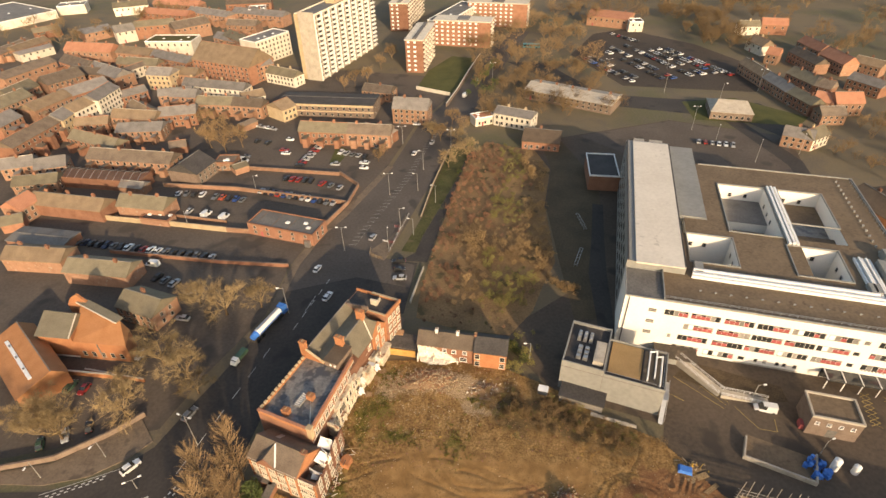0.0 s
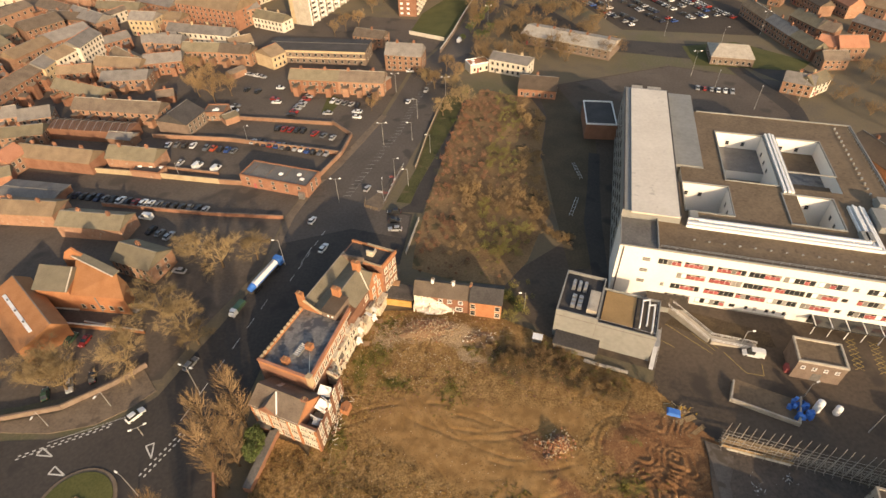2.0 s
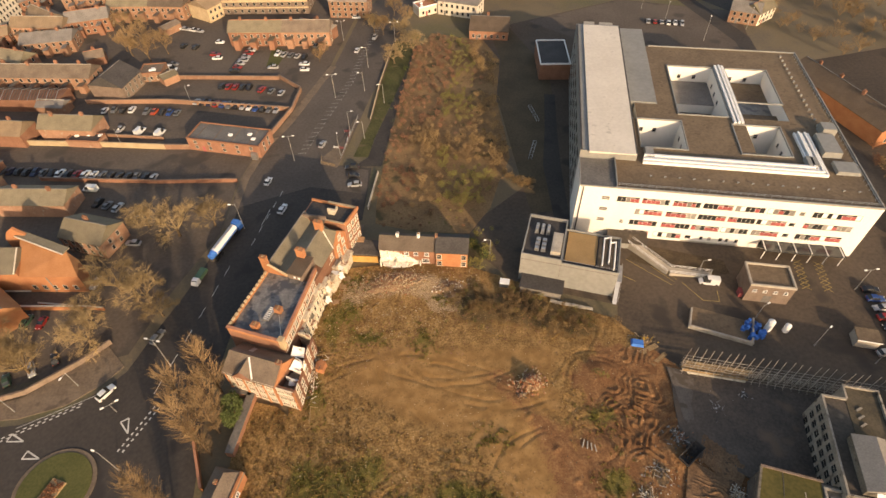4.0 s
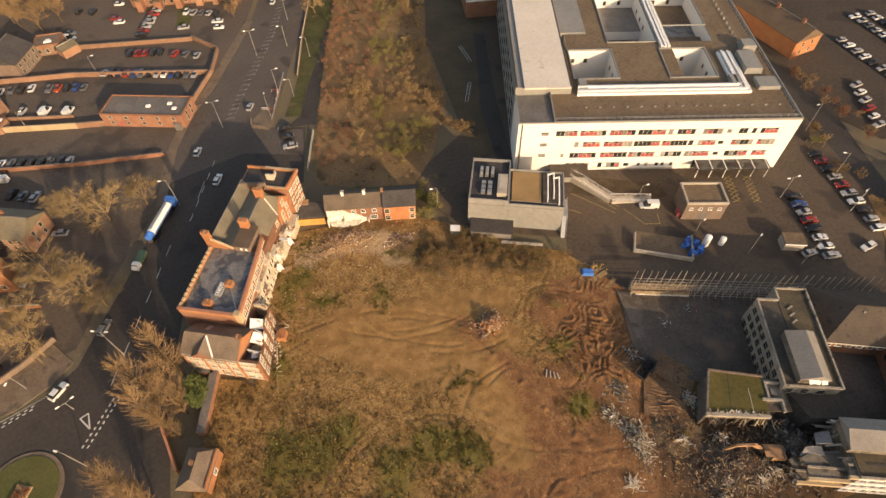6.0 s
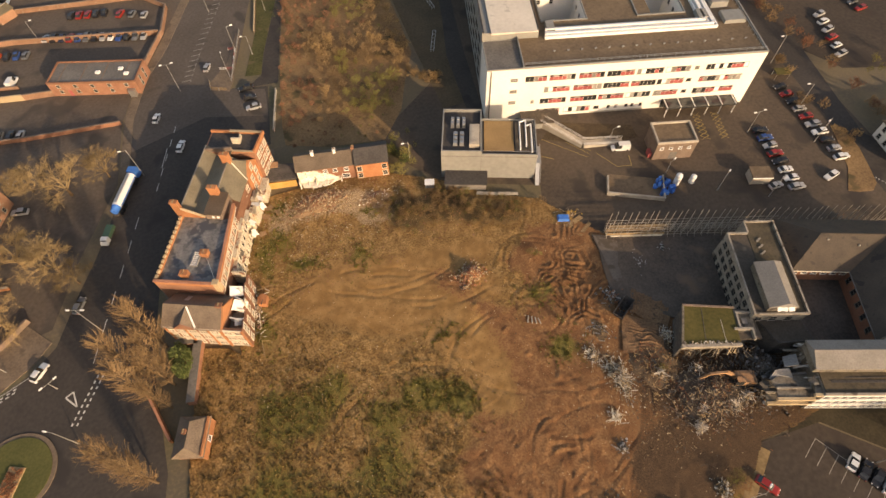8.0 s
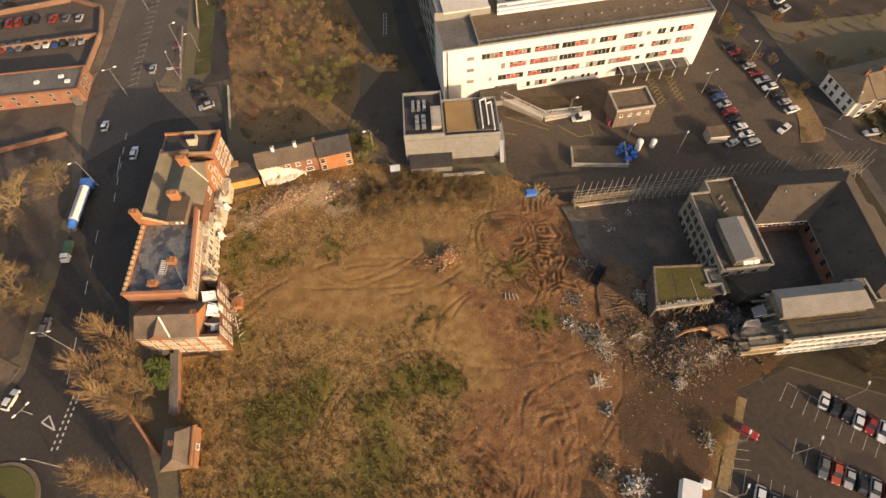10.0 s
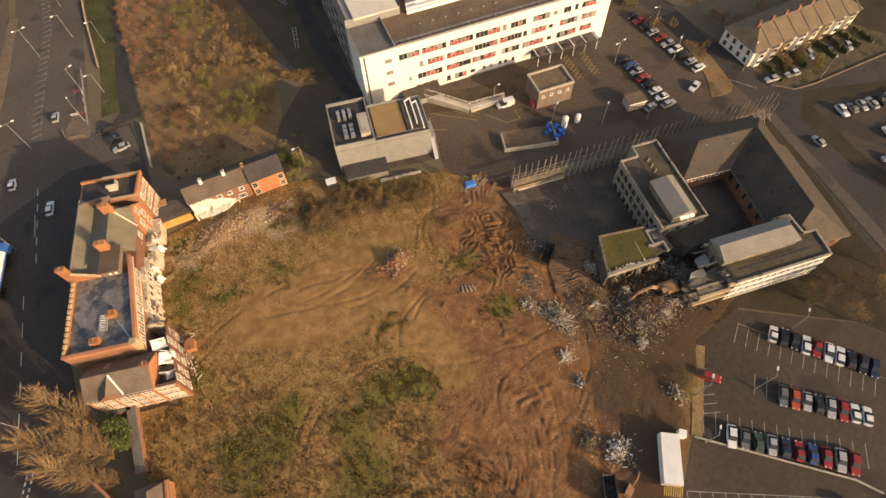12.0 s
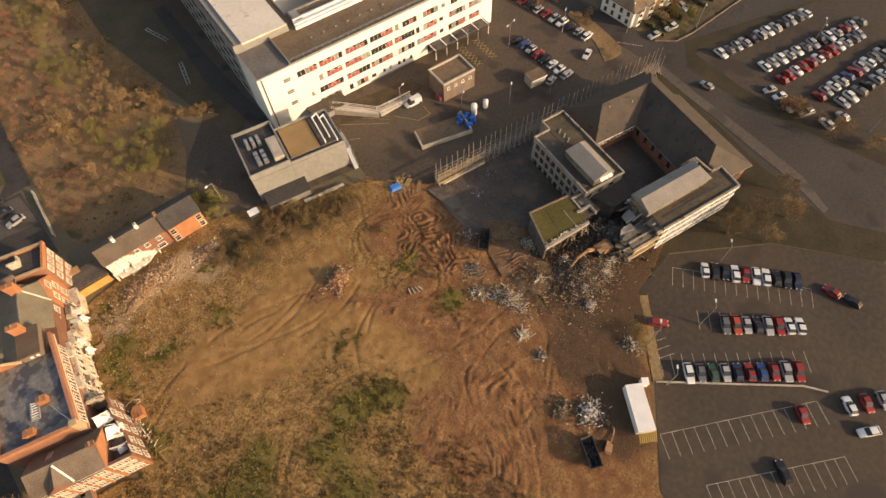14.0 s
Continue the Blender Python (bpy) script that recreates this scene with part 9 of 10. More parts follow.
def columnar(seed, height, radius):
    """Trunk and crown of a feathery columnar tree: steep branches all the way up."""
    r = random.Random(seed)
    trunk, crown = Geo(), Geo()
    trunk.tube((0, 0, -0.3), (0, 0, height * 0.5), 0.32, 0.16, 8)
    trunk.tube((0, 0, height * 0.5), (0.1, 0, height * 0.93), 0.16, 0.03, 6)
    for i in range(120):
        f = 0.06 + 0.86 * (i + r.random()) / 120
        a = 0.9 * round(r.uniform(0, 7)) + f * 2.0 + r.gauss(0, 0.16)
        wide = radius * (0.45 + 0.9 * min(1, f * 3.0)) * (1.08 - f) ** 0.6
        p = Vector((0, 0, f * height))
        q = wide * r.uniform(0.7, 1.15)
        tip = Vector((math.cos(a) * q, math.sin(a) * q, min(height, f * height + height * r.uniform(0.12, 0.24))))
        mid = p.lerp(tip, 0.5) + Vector((math.cos(a), math.sin(a), -0.4)) * 0.3
        limb(crown, p, mid, 0.07, 0.05)
        limb(crown, mid, tip, 0.05, 0.02)
        for k in range(12):
            s0 = mid.lerp(tip, r.uniform(-0.5, 1.0)) if k % 4 else p.lerp(mid, r.uniform(0.4, 1.0))
            v = Vector((math.cos(a) * 0.45 + r.gauss(0, 0.45), math.sin(a) * 0.45 + r.gauss(0, 0.45), r.uniform(0.3, 1.3))).normalized() * r.uniform(0.6, 1.5)
            blade(crown, s0, s0 + v, 0.034, 0.010)
    return trunk, crown


POPLAR = ("columnar_tree", "tall feathery columnar tree holding dry brown foliage", [tuple(g.mesh(n, m) for g, n, m in zip(columnar(q, 22.0, 3.2), ("trunk", "crown"), ("bark", "dry_leaf"))) for q in (31, 32, 33)])
POPLARS = ((-47.0, 68.3, 1.0), (-50.8, 61.8, 1.05), (-49.6, 56.0, 1.0), (-46.8, 63.0, 0.85), (-46.0, 58.5, 0.85), (-47.0, 53.5, 0.7), (-53.8, 42.5, 0.95), (-51.0, 39.0, 0.8))
rng = random.Random(17)
for k, (x, y, s) in enumerate(((-68, 123, 1.15), (-58, 126, 0.85), (-78, 128, 0.8), (-79, 103, 1.1), (-70.5, 98, 1.0), (-94, 79, 1.05), (-82, 86, 1.0), (-84, 93, 0.8), (-101, 84, 0.9), (-66, 93, 0.75), (-112, 80, 0.9))):
    plant(BIG, x, y, s, rng.uniform(0, 360), k, group="roadside trees")
for k, (x, y, s) in enumerate(((-122, 264, 1.3), (-110, 252, 1.4), (-104, 246, 1.1), (-116, 245, 1.0), (-112, 240, 1.5), (-103, 234, 1.6), (-97, 240, 1.3), (-2, 243, 1.1), (9, 249, 1.2), (4, 262, 1.1), (-8, 252, 0.8), (-30, 222, 0.8), (-28, 228, 0.7), (93, -4, 1.0), (99.5, -8, 1.1), (106, -13, 0.9),
                               (96, -12, 0.8), (113, -9, 0.8), (-53, 320, 1.3), (-46, 326, 1.2), (-58, 312, 1.1), (-34, 368, 1.3), (-40, 350, 1.2))):
    plant(MID, x, y, s, rng.uniform(0, 360), k, group="scattered trees")
for k, (x, y, s) in enumerate(POPLARS):
    plant(POPLAR, x, y, s, rng.uniform(0, 360), k, group="columnar trees")

IVY = tree_kind("ivy_tree", "evergreen ivy-clad tree beside the road", (51, 52), "leaf", height=8.0, spread=4.0, trunk_r=0.2, forks=(4, 5), twigs=16, upright=0.5, bare_trunk=0.1)
for k, (x, y, sc) in enumerate(((19, 312, 1.0), (24, 322, 1.1), (22, 300, 0.9), (28, 334, 1.1), (30, 312, 0.9), (33, 345, 1.0), (27, 303, 0.8), (14, 300, 0.6), (12, 234, 0.6), (6, 208, 0.4), (18, 106, 0.55), (20.5, 101, 0.5), (-103.5, 118, 0.5))):
    plant(IVY, x, y, sc, 50 * k, k, group="ivy trees")
for k, (x, y, sc) in enumerate(((1.6, 216, 0.8), (10.2, 223, 0.85), (-6, 246, 0.7), (6, 240, 0.8))):
    plant(BIG, x, y, sc, 70 * k, k, group="roadside trees")

# the overgrown bank between the road and the hospital lane
BANK = [(-9, 127), (-6, 148), (2, 186), (10, 222), (22, 238), (40, 226), (44, 210), (38, 182), (37, 160), (36, 148), (30, 136), (24, 124), (16, 113.5), (2, 117), (-8, 118)]


def joined(name, label, places, category="scrub", lift=None):
    """Many plants as one mesh a crown colour: each place is kind, x, y, scale, turn, which."""
    sets = {}
    for kind, x, y, sc, turn, k in places:
        tr, cr = kind[2][k % len(kind[2])]
        sets.setdefault(cr.materials[0].name, []).append((cr, x, y, sc, turn))
    for m, rows in sets.items():
        vs, fs, base = [], [], 0
        for me, x, y, sc, turn in rows:
            if me.name not in CACHE:
                co = np.empty(len(me.vertices) * 3, np.float32)
                me.vertices.foreach_get("co", co)
                CACHE[me.name] = (co.reshape(-1, 3), np.array([p.vertices[:] for p in me.polygons], np.int64))
            co, ix = CACHE[me.name]
            c, sn = math.cos(math.radians(turn)), math.sin(math.radians(turn))
            vs.append(np.stack([(co[:, 0] * c - co[:, 1] * sn) * sc + x, (co[:, 0] * sn + co[:, 1] * c) * sc + y, co[:, 2] * sc + (lift(x, y) - 0.15 if lift else 0.05)], 1))
            fs.append(ix + base)
            base += len(co)
        v, f = np.concatenate(vs), np.concatenate(fs)
        me = bpy.data.meshes.new(name)
        me.vertices.add(len(v))
        me.vertices.foreach_set("co", v.ravel().astype(np.float32))
        me.loops.add(f.size)
        me.loops.foreach_set("vertex_index", f.ravel().astype(np.int32))
        me.polygons.add(len(f))
        me.polygons.foreach_set("loop_start", np.arange(0, f.size, 4, dtype=np.int32))
        me.update(calc_edges=True)
        me.materials.append(bpy.data.materials[m])
        tagged(new(name, me), label, category, kind="stuff")


CACHE = {}
spots = []
rng = random.Random(23)
for _ in range(9000):
    x, y = rng.uniform(-10, 46), rng.uniform(112, 240)
    if len(spots) < 470 and inside(x, y, BANK) and all((x - a) ** 2 + (y - b) ** 2 > 4.4 for a, b in spots):
        spots.append((x, y))
spots.sort(key=lambda q: q[1])
rest = []
spots = [(32.5 + q * 0.45 + rng.uniform(-1.5, 1.5), 138 - q * 0.5 + rng.uniform(-2.0, 2.0)) for q in range(18)] + spots
for k, (x, y) in enumerate(spots):
    across = (x - (-4 + (y - 120) * 0.2)) / 36
    w = (across - 0.42) * 1.2 + 0.9 * noise.noise((x * 0.05, y * 0.05, 3.0)) + rng.uniform(-0.2, 0.2)
    green = noise.noise((x * 0.09, y * 0.035, 21.0)) - 2.2 * abs(across - 0.5) + 0.35
    kind = SHRUBS[2] if green > 0.1 else SHRUBS[3] if w > 0.14 else SHRUBS[0] if w > -0.08 else SHRUBS[1]
    sc = rng.uniform(0.34, 0.8) * (1.0 + 0.45 * noise.noise((x * 0.08, y * 0.08, 9.0))) * (0.8 if w < 0 else 1.1)
    if noise.noise((x * 0.11, y * 0.11, 17.0)) < -0.32:
        sc *= 0.5
    if y < 123 and x < 22:
        sc *= 0.55
    if k < 140:
        plant(kind, x, y, sc, rng.uniform(0, 360), k, group="scrub on the bank")
    else:
        rest.append((kind, x, y, sc, rng.uniform(0, 360), k))
joined("bank_scrub", "tangled bare scrub covering the bank", rest)
# woods and belts further off
for n, box, kinds, lo, hi, group in ((96, (20, 98, 262, 340), (FAR,), 0.8, 1.3, "trees by the far road"), (90, (14, 100, 345, 480), (FAR,), 1.0, 1.6, "trees beyond the road"), (50, (165, 235, 190, 250), (FAR,), 0.7, 1.2, "trees by the east houses"),
                                     (110, (250, 420, 340, 560), (FAR,), 1.2, 1.9, "far woods"), (60, (175, 215, 370, 470), (FAR,), 1.0, 1.6, "trees at the car park's edge"), (26, (136, 143.5, 62, 125), (SHRUBS[0], SHRUBS[3]), 0.5, 0.9, "hedge by the parking"),
                                     (22, (153, 160, 60, 140), (SHRUBS[0], SHRUBS[1]), 0.6, 1.0, "hedge by the side road"), (24, (-340, -210, 395, 520), (FAR,), 1.0, 1.7, "far trees in the town"), (16, (138, 146, -30, 14), (SHRUBS[0], SHRUBS[3]), 0.6, 1.0, "hedge of the east car park"),
                                     (16, (150, 172, 37, 56), (SHRUBS[2], SHRUBS[0]), 0.5, 0.9, "shrubs in the front gardens"), (22, (165, 235, 60, 90), (FAR, SHRUBS[2]), 0.5, 0.9, "garden trees"), (12, (16, 26, 96, 112), (SHRUBS[2],), 0.4, 0.8, "scrub by the terrace"), (70, (100, 260, 440, 560), (FAR,), 1.2, 1.8, "far trees to the north")):
    x0, x1, y0, y1 = box
    joined("tree_belt", "bare winter " + group, [(kinds[k % len(kinds)], rng.uniform(x0, x1), rng.uniform(y0, y1), rng.uniform(lo, hi), rng.uniform(0, 360), k) for k in range(n)], "trees")
# brambles and saplings on the cleared site
thicket = []
for k in range(150):
    a, b, c, d = SCRUB[k % len(SCRUB)]
    x, y = rng.gauss(a, c * 0.6), rng.gauss(b, d * 0.6)
    if inside(x, y, SITE):
        thicket.append((SHRUBS[(0, 0, 3, 2)[k % 4]], x, y, rng.uniform(0.28, 0.62), rng.uniform(0, 360), k))
for k in range(70):
    a, b, c, d = GREEN[k % len(GREEN)]
    x, y = rng.gauss(a, c * 0.7), rng.gauss(b, d * 0.7)
    if inside(x, y, SITE) and y > 0:
        thicket.append((SHRUBS[(2, 0, 2, 3)[k % 4]], x, y, rng.uniform(0.1, 0.2), rng.uniform(0, 360), k))
joined("brambles", "low brown brambles and saplings on the cleared ground", thicket, lift=earth)
for k, (x, y, sc) in enumerate(((55.2, 0.6, 0.6), (56.8, 0.2, 0.55), (54.0, -2.6, 0.5), (57.6, 1.6, 0.5), (55.0, 25.2, 0.45), (40.3, 62.0, 0.5), (41.6, 61.0, 0.45), (42.8, 60.4, 0.35), (39.2, 43.5, 0.4), (40.0, 42.6, 0.35))):
    plant(SHRUBS[2], x, y, sc, 70 * k, k, earth(x, y) - 0.05, group="brambles on the site")
# leafy clumps: rough grass, ivy and weeds
def leafy(name, label, spots, material, seed, kind="stuff"):
    """One mesh of many small leaves: each spot is x, y, z, spread, height, number."""
    r = random.Random(seed)
    g = Geo()
    for x, y, z, s, h, n in spots:
        for _ in range(n):
            a, d = r.uniform(0, 6.283), s * math.sqrt(r.random())
            p = Vector((x + math.cos(a) * d, y + math.sin(a) * d, z + h * r.random() * (1 - (d / s) ** 2 * 0.7)))
            u = Vector((r.gauss(0, 1), r.gauss(0, 1), r.gauss(0, 0.6))).normalized() * r.uniform(0.06, 0.17)
            v = u.cross(Vector((r.gauss(0, 1), r.gauss(0, 1), r.gauss(0, 1)))).normalized() * r.uniform(0.03, 0.09)
            g.quad(p - u, p + v, p + u, p - v)
    ob = part(name, g, material)
    return tagged(ob, label, "vegetation", kind=kind)


def tufts(name, label, spots, material, seed, kind="stuff"):
    """One mesh of many tufts: each spot is x, y, z, spread, height, number of blades."""
    r = random.Random(seed)
    g = Geo()
    for x, y, z, s, h, n in spots:
        for _ in range(n):
            a, d = r.uniform(0, 6.283), s * math.sqrt(r.random())
            p = Vector((x + math.cos(a) * d * 0.5, y + math.sin(a) * d * 0.5, z - 0.02))
            q = Vector((x + math.cos(a) * d * 1.2, y + math.sin(a) * d * 1.2, z + h * r.uniform(0.5, 1.0) * (1.1 - d / s * 0.5)))
            w = (q - p).cross(Vector((r.gauss(0, 1), r.gauss(0, 1), 0.2))).normalized() * r.uniform(0.05, 0.13)
            m = p.lerp(q, 0.6)
            g.quad(p - w * 0.5, m - w, q, m + w)
    ob = part(name, g, material)
    return tagged(ob, label, "vegetation", kind=kind)


weeds, straw = [], []
for k in range(5200):
    a, b, c, d = GREEN[k % len(GREEN)]
    x, y = rng.gauss(a, c * 0.72), rng.gauss(b, d * 0.72)
    if inside(x, y, SITE) and y > -30 and noise.noise((x * 0.5, y * 0.5, 6.0)) + 0.6 * noise.noise((x * 1.3, y * 1.3, 7.0)) > 0.0:
        weeds.append((x, y, earth(x, y), rng.uniform(0.18, 0.42), rng.uniform(0.15, 0.5), 8))
for k in range(5200):
    x, y = rng.uniform(-40, 45), rng.uniform(0, 98)
    if inside(x, y, SITE) and blobs(x, y, TAN) < 0.35 and blobs(x, y, BARE) + 0.4 * noise.noise((x * 0.1, y * 0.1, 0)) < 0.45:
        straw.append((x, y, earth(x, y), rng.uniform(0.2, 0.5), rng.uniform(0.15, 0.5), 6))
bramble = []
for k in range(6400):
    x, y = rng.uniform(-46, 14), rng.uniform(0, 62)
    thick = noise.noise((x * 0.13, y * 0.13, 26.0)) + 0.6 * noise.noise((x * 0.5, y * 0.5, 27.0)) + 0.02 * (-8 - x) + 0.018 * (48 - y)
    if inside(x, y, SITE) and thick > 0.12 and blobs(x, y, TAN) < 0.5:
        bramble.append((x, y, earth(x, y), rng.uniform(0.25, 0.55), rng.uniform(0.2, 0.75), 7))
MAT["bramble"] = mat("brown_brambles", (0.085, 0.058, 0.022), (0.25, 0.162, 0.060), 0.35, 2.5, 0.95, bump=0.0)
MAT["weed"] = mat("green_weeds", (0.086, 0.088, 0.018), (0.225, 0.190, 0.044), 0.4, 2.0, 0.95, bump=0.0)
MAT["straw"] = mat("dry_grass", (0.19, 0.118, 0.040), (0.34, 0.22, 0.076), 0.15, 1.5, 0.95, bump=0.0)
tufts("green_weeds", "patches of low green weeds and nettles on the earth", weeds, "weed", 5)
tufts("dry_grass", "tufts of dry straw-coloured grass over the site", straw, "straw", 6)
tufts("bramble_thicket", "low brown bramble and dead stalks over the old gardens", bramble, "bramble", 12)
ivy = thing("evergreen_bush", "dense dark evergreen bush beside the columnar trees", "bush", pose(-43.0, 62.0, 0.1))
r7 = random.Random(9)
gi = Geo()
for _ in range(2600):
    p = Vector((r7.gauss(0, 1), r7.gauss(0, 1), r7.gauss(0, 1))).normalized() * r7.uniform(0.75, 1.0)
    p = Vector((p.x * 2.0 * (1.1 - 0.3 * p.z), p.y * 4.2, 3.6 + p.z * 3.5 + 0.8 * math.sin(p.y * 7.0)))
    u = Vector((r7.gauss(0, 1), r7.gauss(0, 1), r7.gauss(0, 0.6))).normalized() * 0.22
    v = u.cross(Vector((r7.gauss(0, 1), r7.gauss(0, 1), r7.gauss(0, 1)))).normalized() * 0.14
    gi.quad(p - u, p + v, p + u, p - v)
part("foliage", gi, "leaf", ivy)
part("stems", Geo().tube((0, 0, 0), (0.2, 0.5, 2.6), 0.16, 0.08).tube((0, -0.4, 0), (0, -1.4, 2.4), 0.12, 0.06), "bark", ivy)
hedge = [(18.5 + rng.uniform(-1.5, 2.5), rng.uniform(98, 110), 0.2, 1.1, 1.8, 120) for _ in range(16)] + [(rng.uniform(-3, 6), 152 + rng.uniform(0, 60), 0.1, 1.2, 1.5, 60) for _ in range(30)]
leafy("ivy_scrub", "green ivy and bramble along the path and bank", hedge, "leaf", 8)


# ---- vehicles ----
def loft(rings):
    """A closed body through rings of corners of equal number."""
    g, n = Geo(), len(rings[0])
    for r in rings:
        g.v += r
    for k in range(len(rings) - 1):
        for i in range(n):
            j = (i + 1) % n
            g.f.append((k * n + i, k * n + j, (k + 1) * n + j, (k + 1) * n + i))
    g.f.append(tuple(reversed(range(n))))
    g.f.append(tuple(range((len(rings) - 1) * n, len(rings) * n)))
    return g


def car_shapes(long=4.3, wide=1.78, tall=1.47, van=False):
    a, w = long / 2, wide / 2
    ring = lambda x, lo, hi, f: [(x, -w * f, lo), (x, w * f, lo), (x, w * f * 1.0, lo + (hi - lo) * 0.6), (x, w * f * 0.9, hi), (x, -w * f * 0.9, hi), (x, -w * f, lo + (hi - lo) * 0.6)]
    body = loft([ring(-a, 0.38, 0.78, 0.86), ring(-a + 0.18, 0.26, 0.92, 0.97), ring(-a * 0.45, 0.22, 0.95, 1.0), ring(a * 0.35, 0.22, 0.93, 1.0), ring(a - 0.35, 0.24, 0.80, 0.96), ring(a - 0.08, 0.30, 0.66, 0.86), ring(a, 0.36, 0.58, 0.76)])
    back = -a + (0.12 if van else 0.30)
    front = a * (0.62 if van else 0.42)
    glass = loft([[(back, -w * 0.86, 0.9), (back, w * 0.86, 0.9), (back + 0.02, w * 0.8, 0.98), (back + 0.02, -w * 0.8, 0.98)],
                  [(back + (0.1 if van else 0.55), -w * 0.87, 0.9), (back + (0.1 if van else 0.55), w * 0.87, 0.9), (back + (0.1 if van else 0.55), w * 0.74, tall - 0.04), (back + (0.1 if van else 0.55), -w * 0.74, tall - 0.04)],
                  [(front - 0.75, -w * 0.88, 0.9), (front - 0.75, w * 0.88, 0.9), (front - 0.75, w * 0.74, tall - 0.05), (front - 0.75, -w * 0.74, tall - 0.05)],
                  [(front, -w * 0.84, 0.88), (front, w * 0.84, 0.88), (front - 0.02, w * 0.8, 0.93), (front - 0.02, -w * 0.8, 0.93)]])
    rb, rf = back + (0.12 if van else 0.55), front - 0.78
    roof = Geo().box(rb, rf, -w * 0.75, w * 0.75, tall - 0.06, tall, 0.06)
    if van:
        roof.box(back - 0.02, rf - 0.9, -w * 0.9, w * 0.9, 0.9, tall - 0.02, 0.05)
    wheel = Geo().tube((0, -0.1, 0), (0, 0.1, 0), 0.32, 0.32, 12)
    hub = Geo().tube((0, -0.115, 0), (0, 0.115, 0), 0.18, 0.18, 8)
    lamp = Geo().box(a - 0.16, a - 0.02, -w * 0.74, -w * 0.45, 0.56, 0.70)
    lamp2 = Geo().box(a - 0.16, a - 0.02, w * 0.45, w * 0.74, 0.56, 0.70)
    tail = Geo().box(-a - 0.01, -a + 0.08, -w * 0.8, -w * 0.55, 0.66, 0.84)
    tail2 = Geo().box(-a - 0.01, -a + 0.08, w * 0.55, w * 0.8, 0.66, 0.84)
    return body, glass, roof, wheel, hub, (lamp, lamp2), (tail, tail2)


CAR_MESH = {}
SIZES = {"hatch": (4.0, 1.74, 1.48, False), "saloon": (4.55, 1.80, 1.43, False), "estate": (4.6, 1.82, 1.6, False), "van": (5.2, 1.98, 2.2, True)}


def vehicle(x, y, turn, paint, size, far=False, z=0.08, group="parked cars", state="parked on the tarmac"):
    long, wide, tall, van = SIZES[size]
    key = (paint, size, far)
    if key not in CAR_MESH:
        body, glass, roof, wheel, hub, lamps, tails = car_shapes(long, wide, tall, van)
        col = "car_" + paint
        k = len(body.v)
        body.v += roof.v
        body.f += [tuple(k + i for i in f) for f in roof.f]
        if far:
            k = len(body.v)
            under = Geo().box(-1.75, 1.75, -0.78, 0.78, 0.0, 0.34)
            body.v += under.v
            body.f += [tuple(k + i for i in f) for f in under.f]
        shell = body.mesh("body", col)
        if far:
            shell.materials.append(MAT["rubber"])
            for p in shell.polygons[-6:]:
                p.material_index = 1
        CAR_MESH[key] = (shell, glass.mesh("windows", "glass"), None, wheel.mesh("wheel", "rubber"), hub.mesh("rim", "steel"),
                         [q.mesh("headlight", "white_metal") for q in lamps], [q.mesh("tail_light", "red_panel") for q in tails])
    body, glass, roof, wheel, hub, lamps, tails = CAR_MESH[key]
    word = PAINTS[paint][0]
    shape = {"hatch": "small hatchback", "saloon": "saloon car", "estate": "estate car", "van": "panel van"}[size]
    t = thing("van" if van else "car", "%s %s %s" % (word, shape, state), "van" if van else "car", pose(x, y, z, 0, 0, turn), group)
    part("body", body, None, t)
    part("glazing", glass, None, t, "dark car glass")
    for sx in (-long / 2 + 0.75, long / 2 - 0.8):
        for sy in (-wide / 2 + 0.1, wide / 2 - 0.1):
            if not far:
                part("wheel", wheel, None, t, at=pose(sx, sy, 0.32))
    if not far:
        for q in lamps:
            part("headlight", q, None, t)
        for q in tails:
            part("tail_light", q, None, t)
    return t


ROWS = iter(range(1000))


def car_row(x0, y0, x1, y1, paints, turn="p", far=False, group="parked cars"):
    """Cars side by side from the first place to the last; p: square to the row, d: along it, or a heading."""
    k = next(ROWS)
    r = random.Random(k + 40)
    n = len(paints)
    base = math.degrees(math.atan2(y1 - y0, x1 - x0)) if (x1 - x0, y1 - y0) != (0, 0) else 0
    for i, c in enumerate(paints):
        f = i / max(1, n - 1)
        head = base + (90 if turn == "p" else 0) if isinstance(turn, str) else turn
        head += r.uniform(-2.5, 2.5) + (180 if r.random() < 0.45 else 0)
        size = "van" if c == "v" else r.choice(("hatch", "saloon", "estate", "hatch"))
        vehicle(x0 + (x1 - x0) * f, y0 + (y1 - y0) * f, head, "w" if c == "v" else c, size, far, group=group)


# staff car park
car_row(80.0, -4.6, 90.4, -22.2, "wkkwrwwkkn")
car_row(70.2, -14.2, 80.0, -27.0, "gosksrww")
car_row(55.2, -13.0, 69.9, -30.6, "wgesnrbrsr")
car_row(61.5, -2.4, 61.5, -2.4, "r", -56.0)
car_row(61.6, -34.6, 61.6, -34.6, "r", -130.0)
car_row(69.2, -41.3, 74.6, -46.2, "wrs")
car_row(66.5, -46.0, 66.5, -46.0, "w", -44.0)
car_row(92.5, -29.3, 93.0, -33.6, "rk", -100.0)
car_row(48.6, -36.0, 48.6, -36.0, "k", -132.0)
# yard and parking east of the hospital
car_row(78.9, 84.9, 78.9, 84.9, "v", -14.0)
car_row(126.5, 56.2, 126.5, 56.2, "w", 12.0)
car_row(119.2, 76.7, 115.4, 56.3, "kbsrkwws", -8.0)
car_row(136.0, 89.6, 133.6, 60.6, "krksrswksw", -8.0)
car_row(110.5, 58.5, 110.5, 58.5, "s", 0.0)
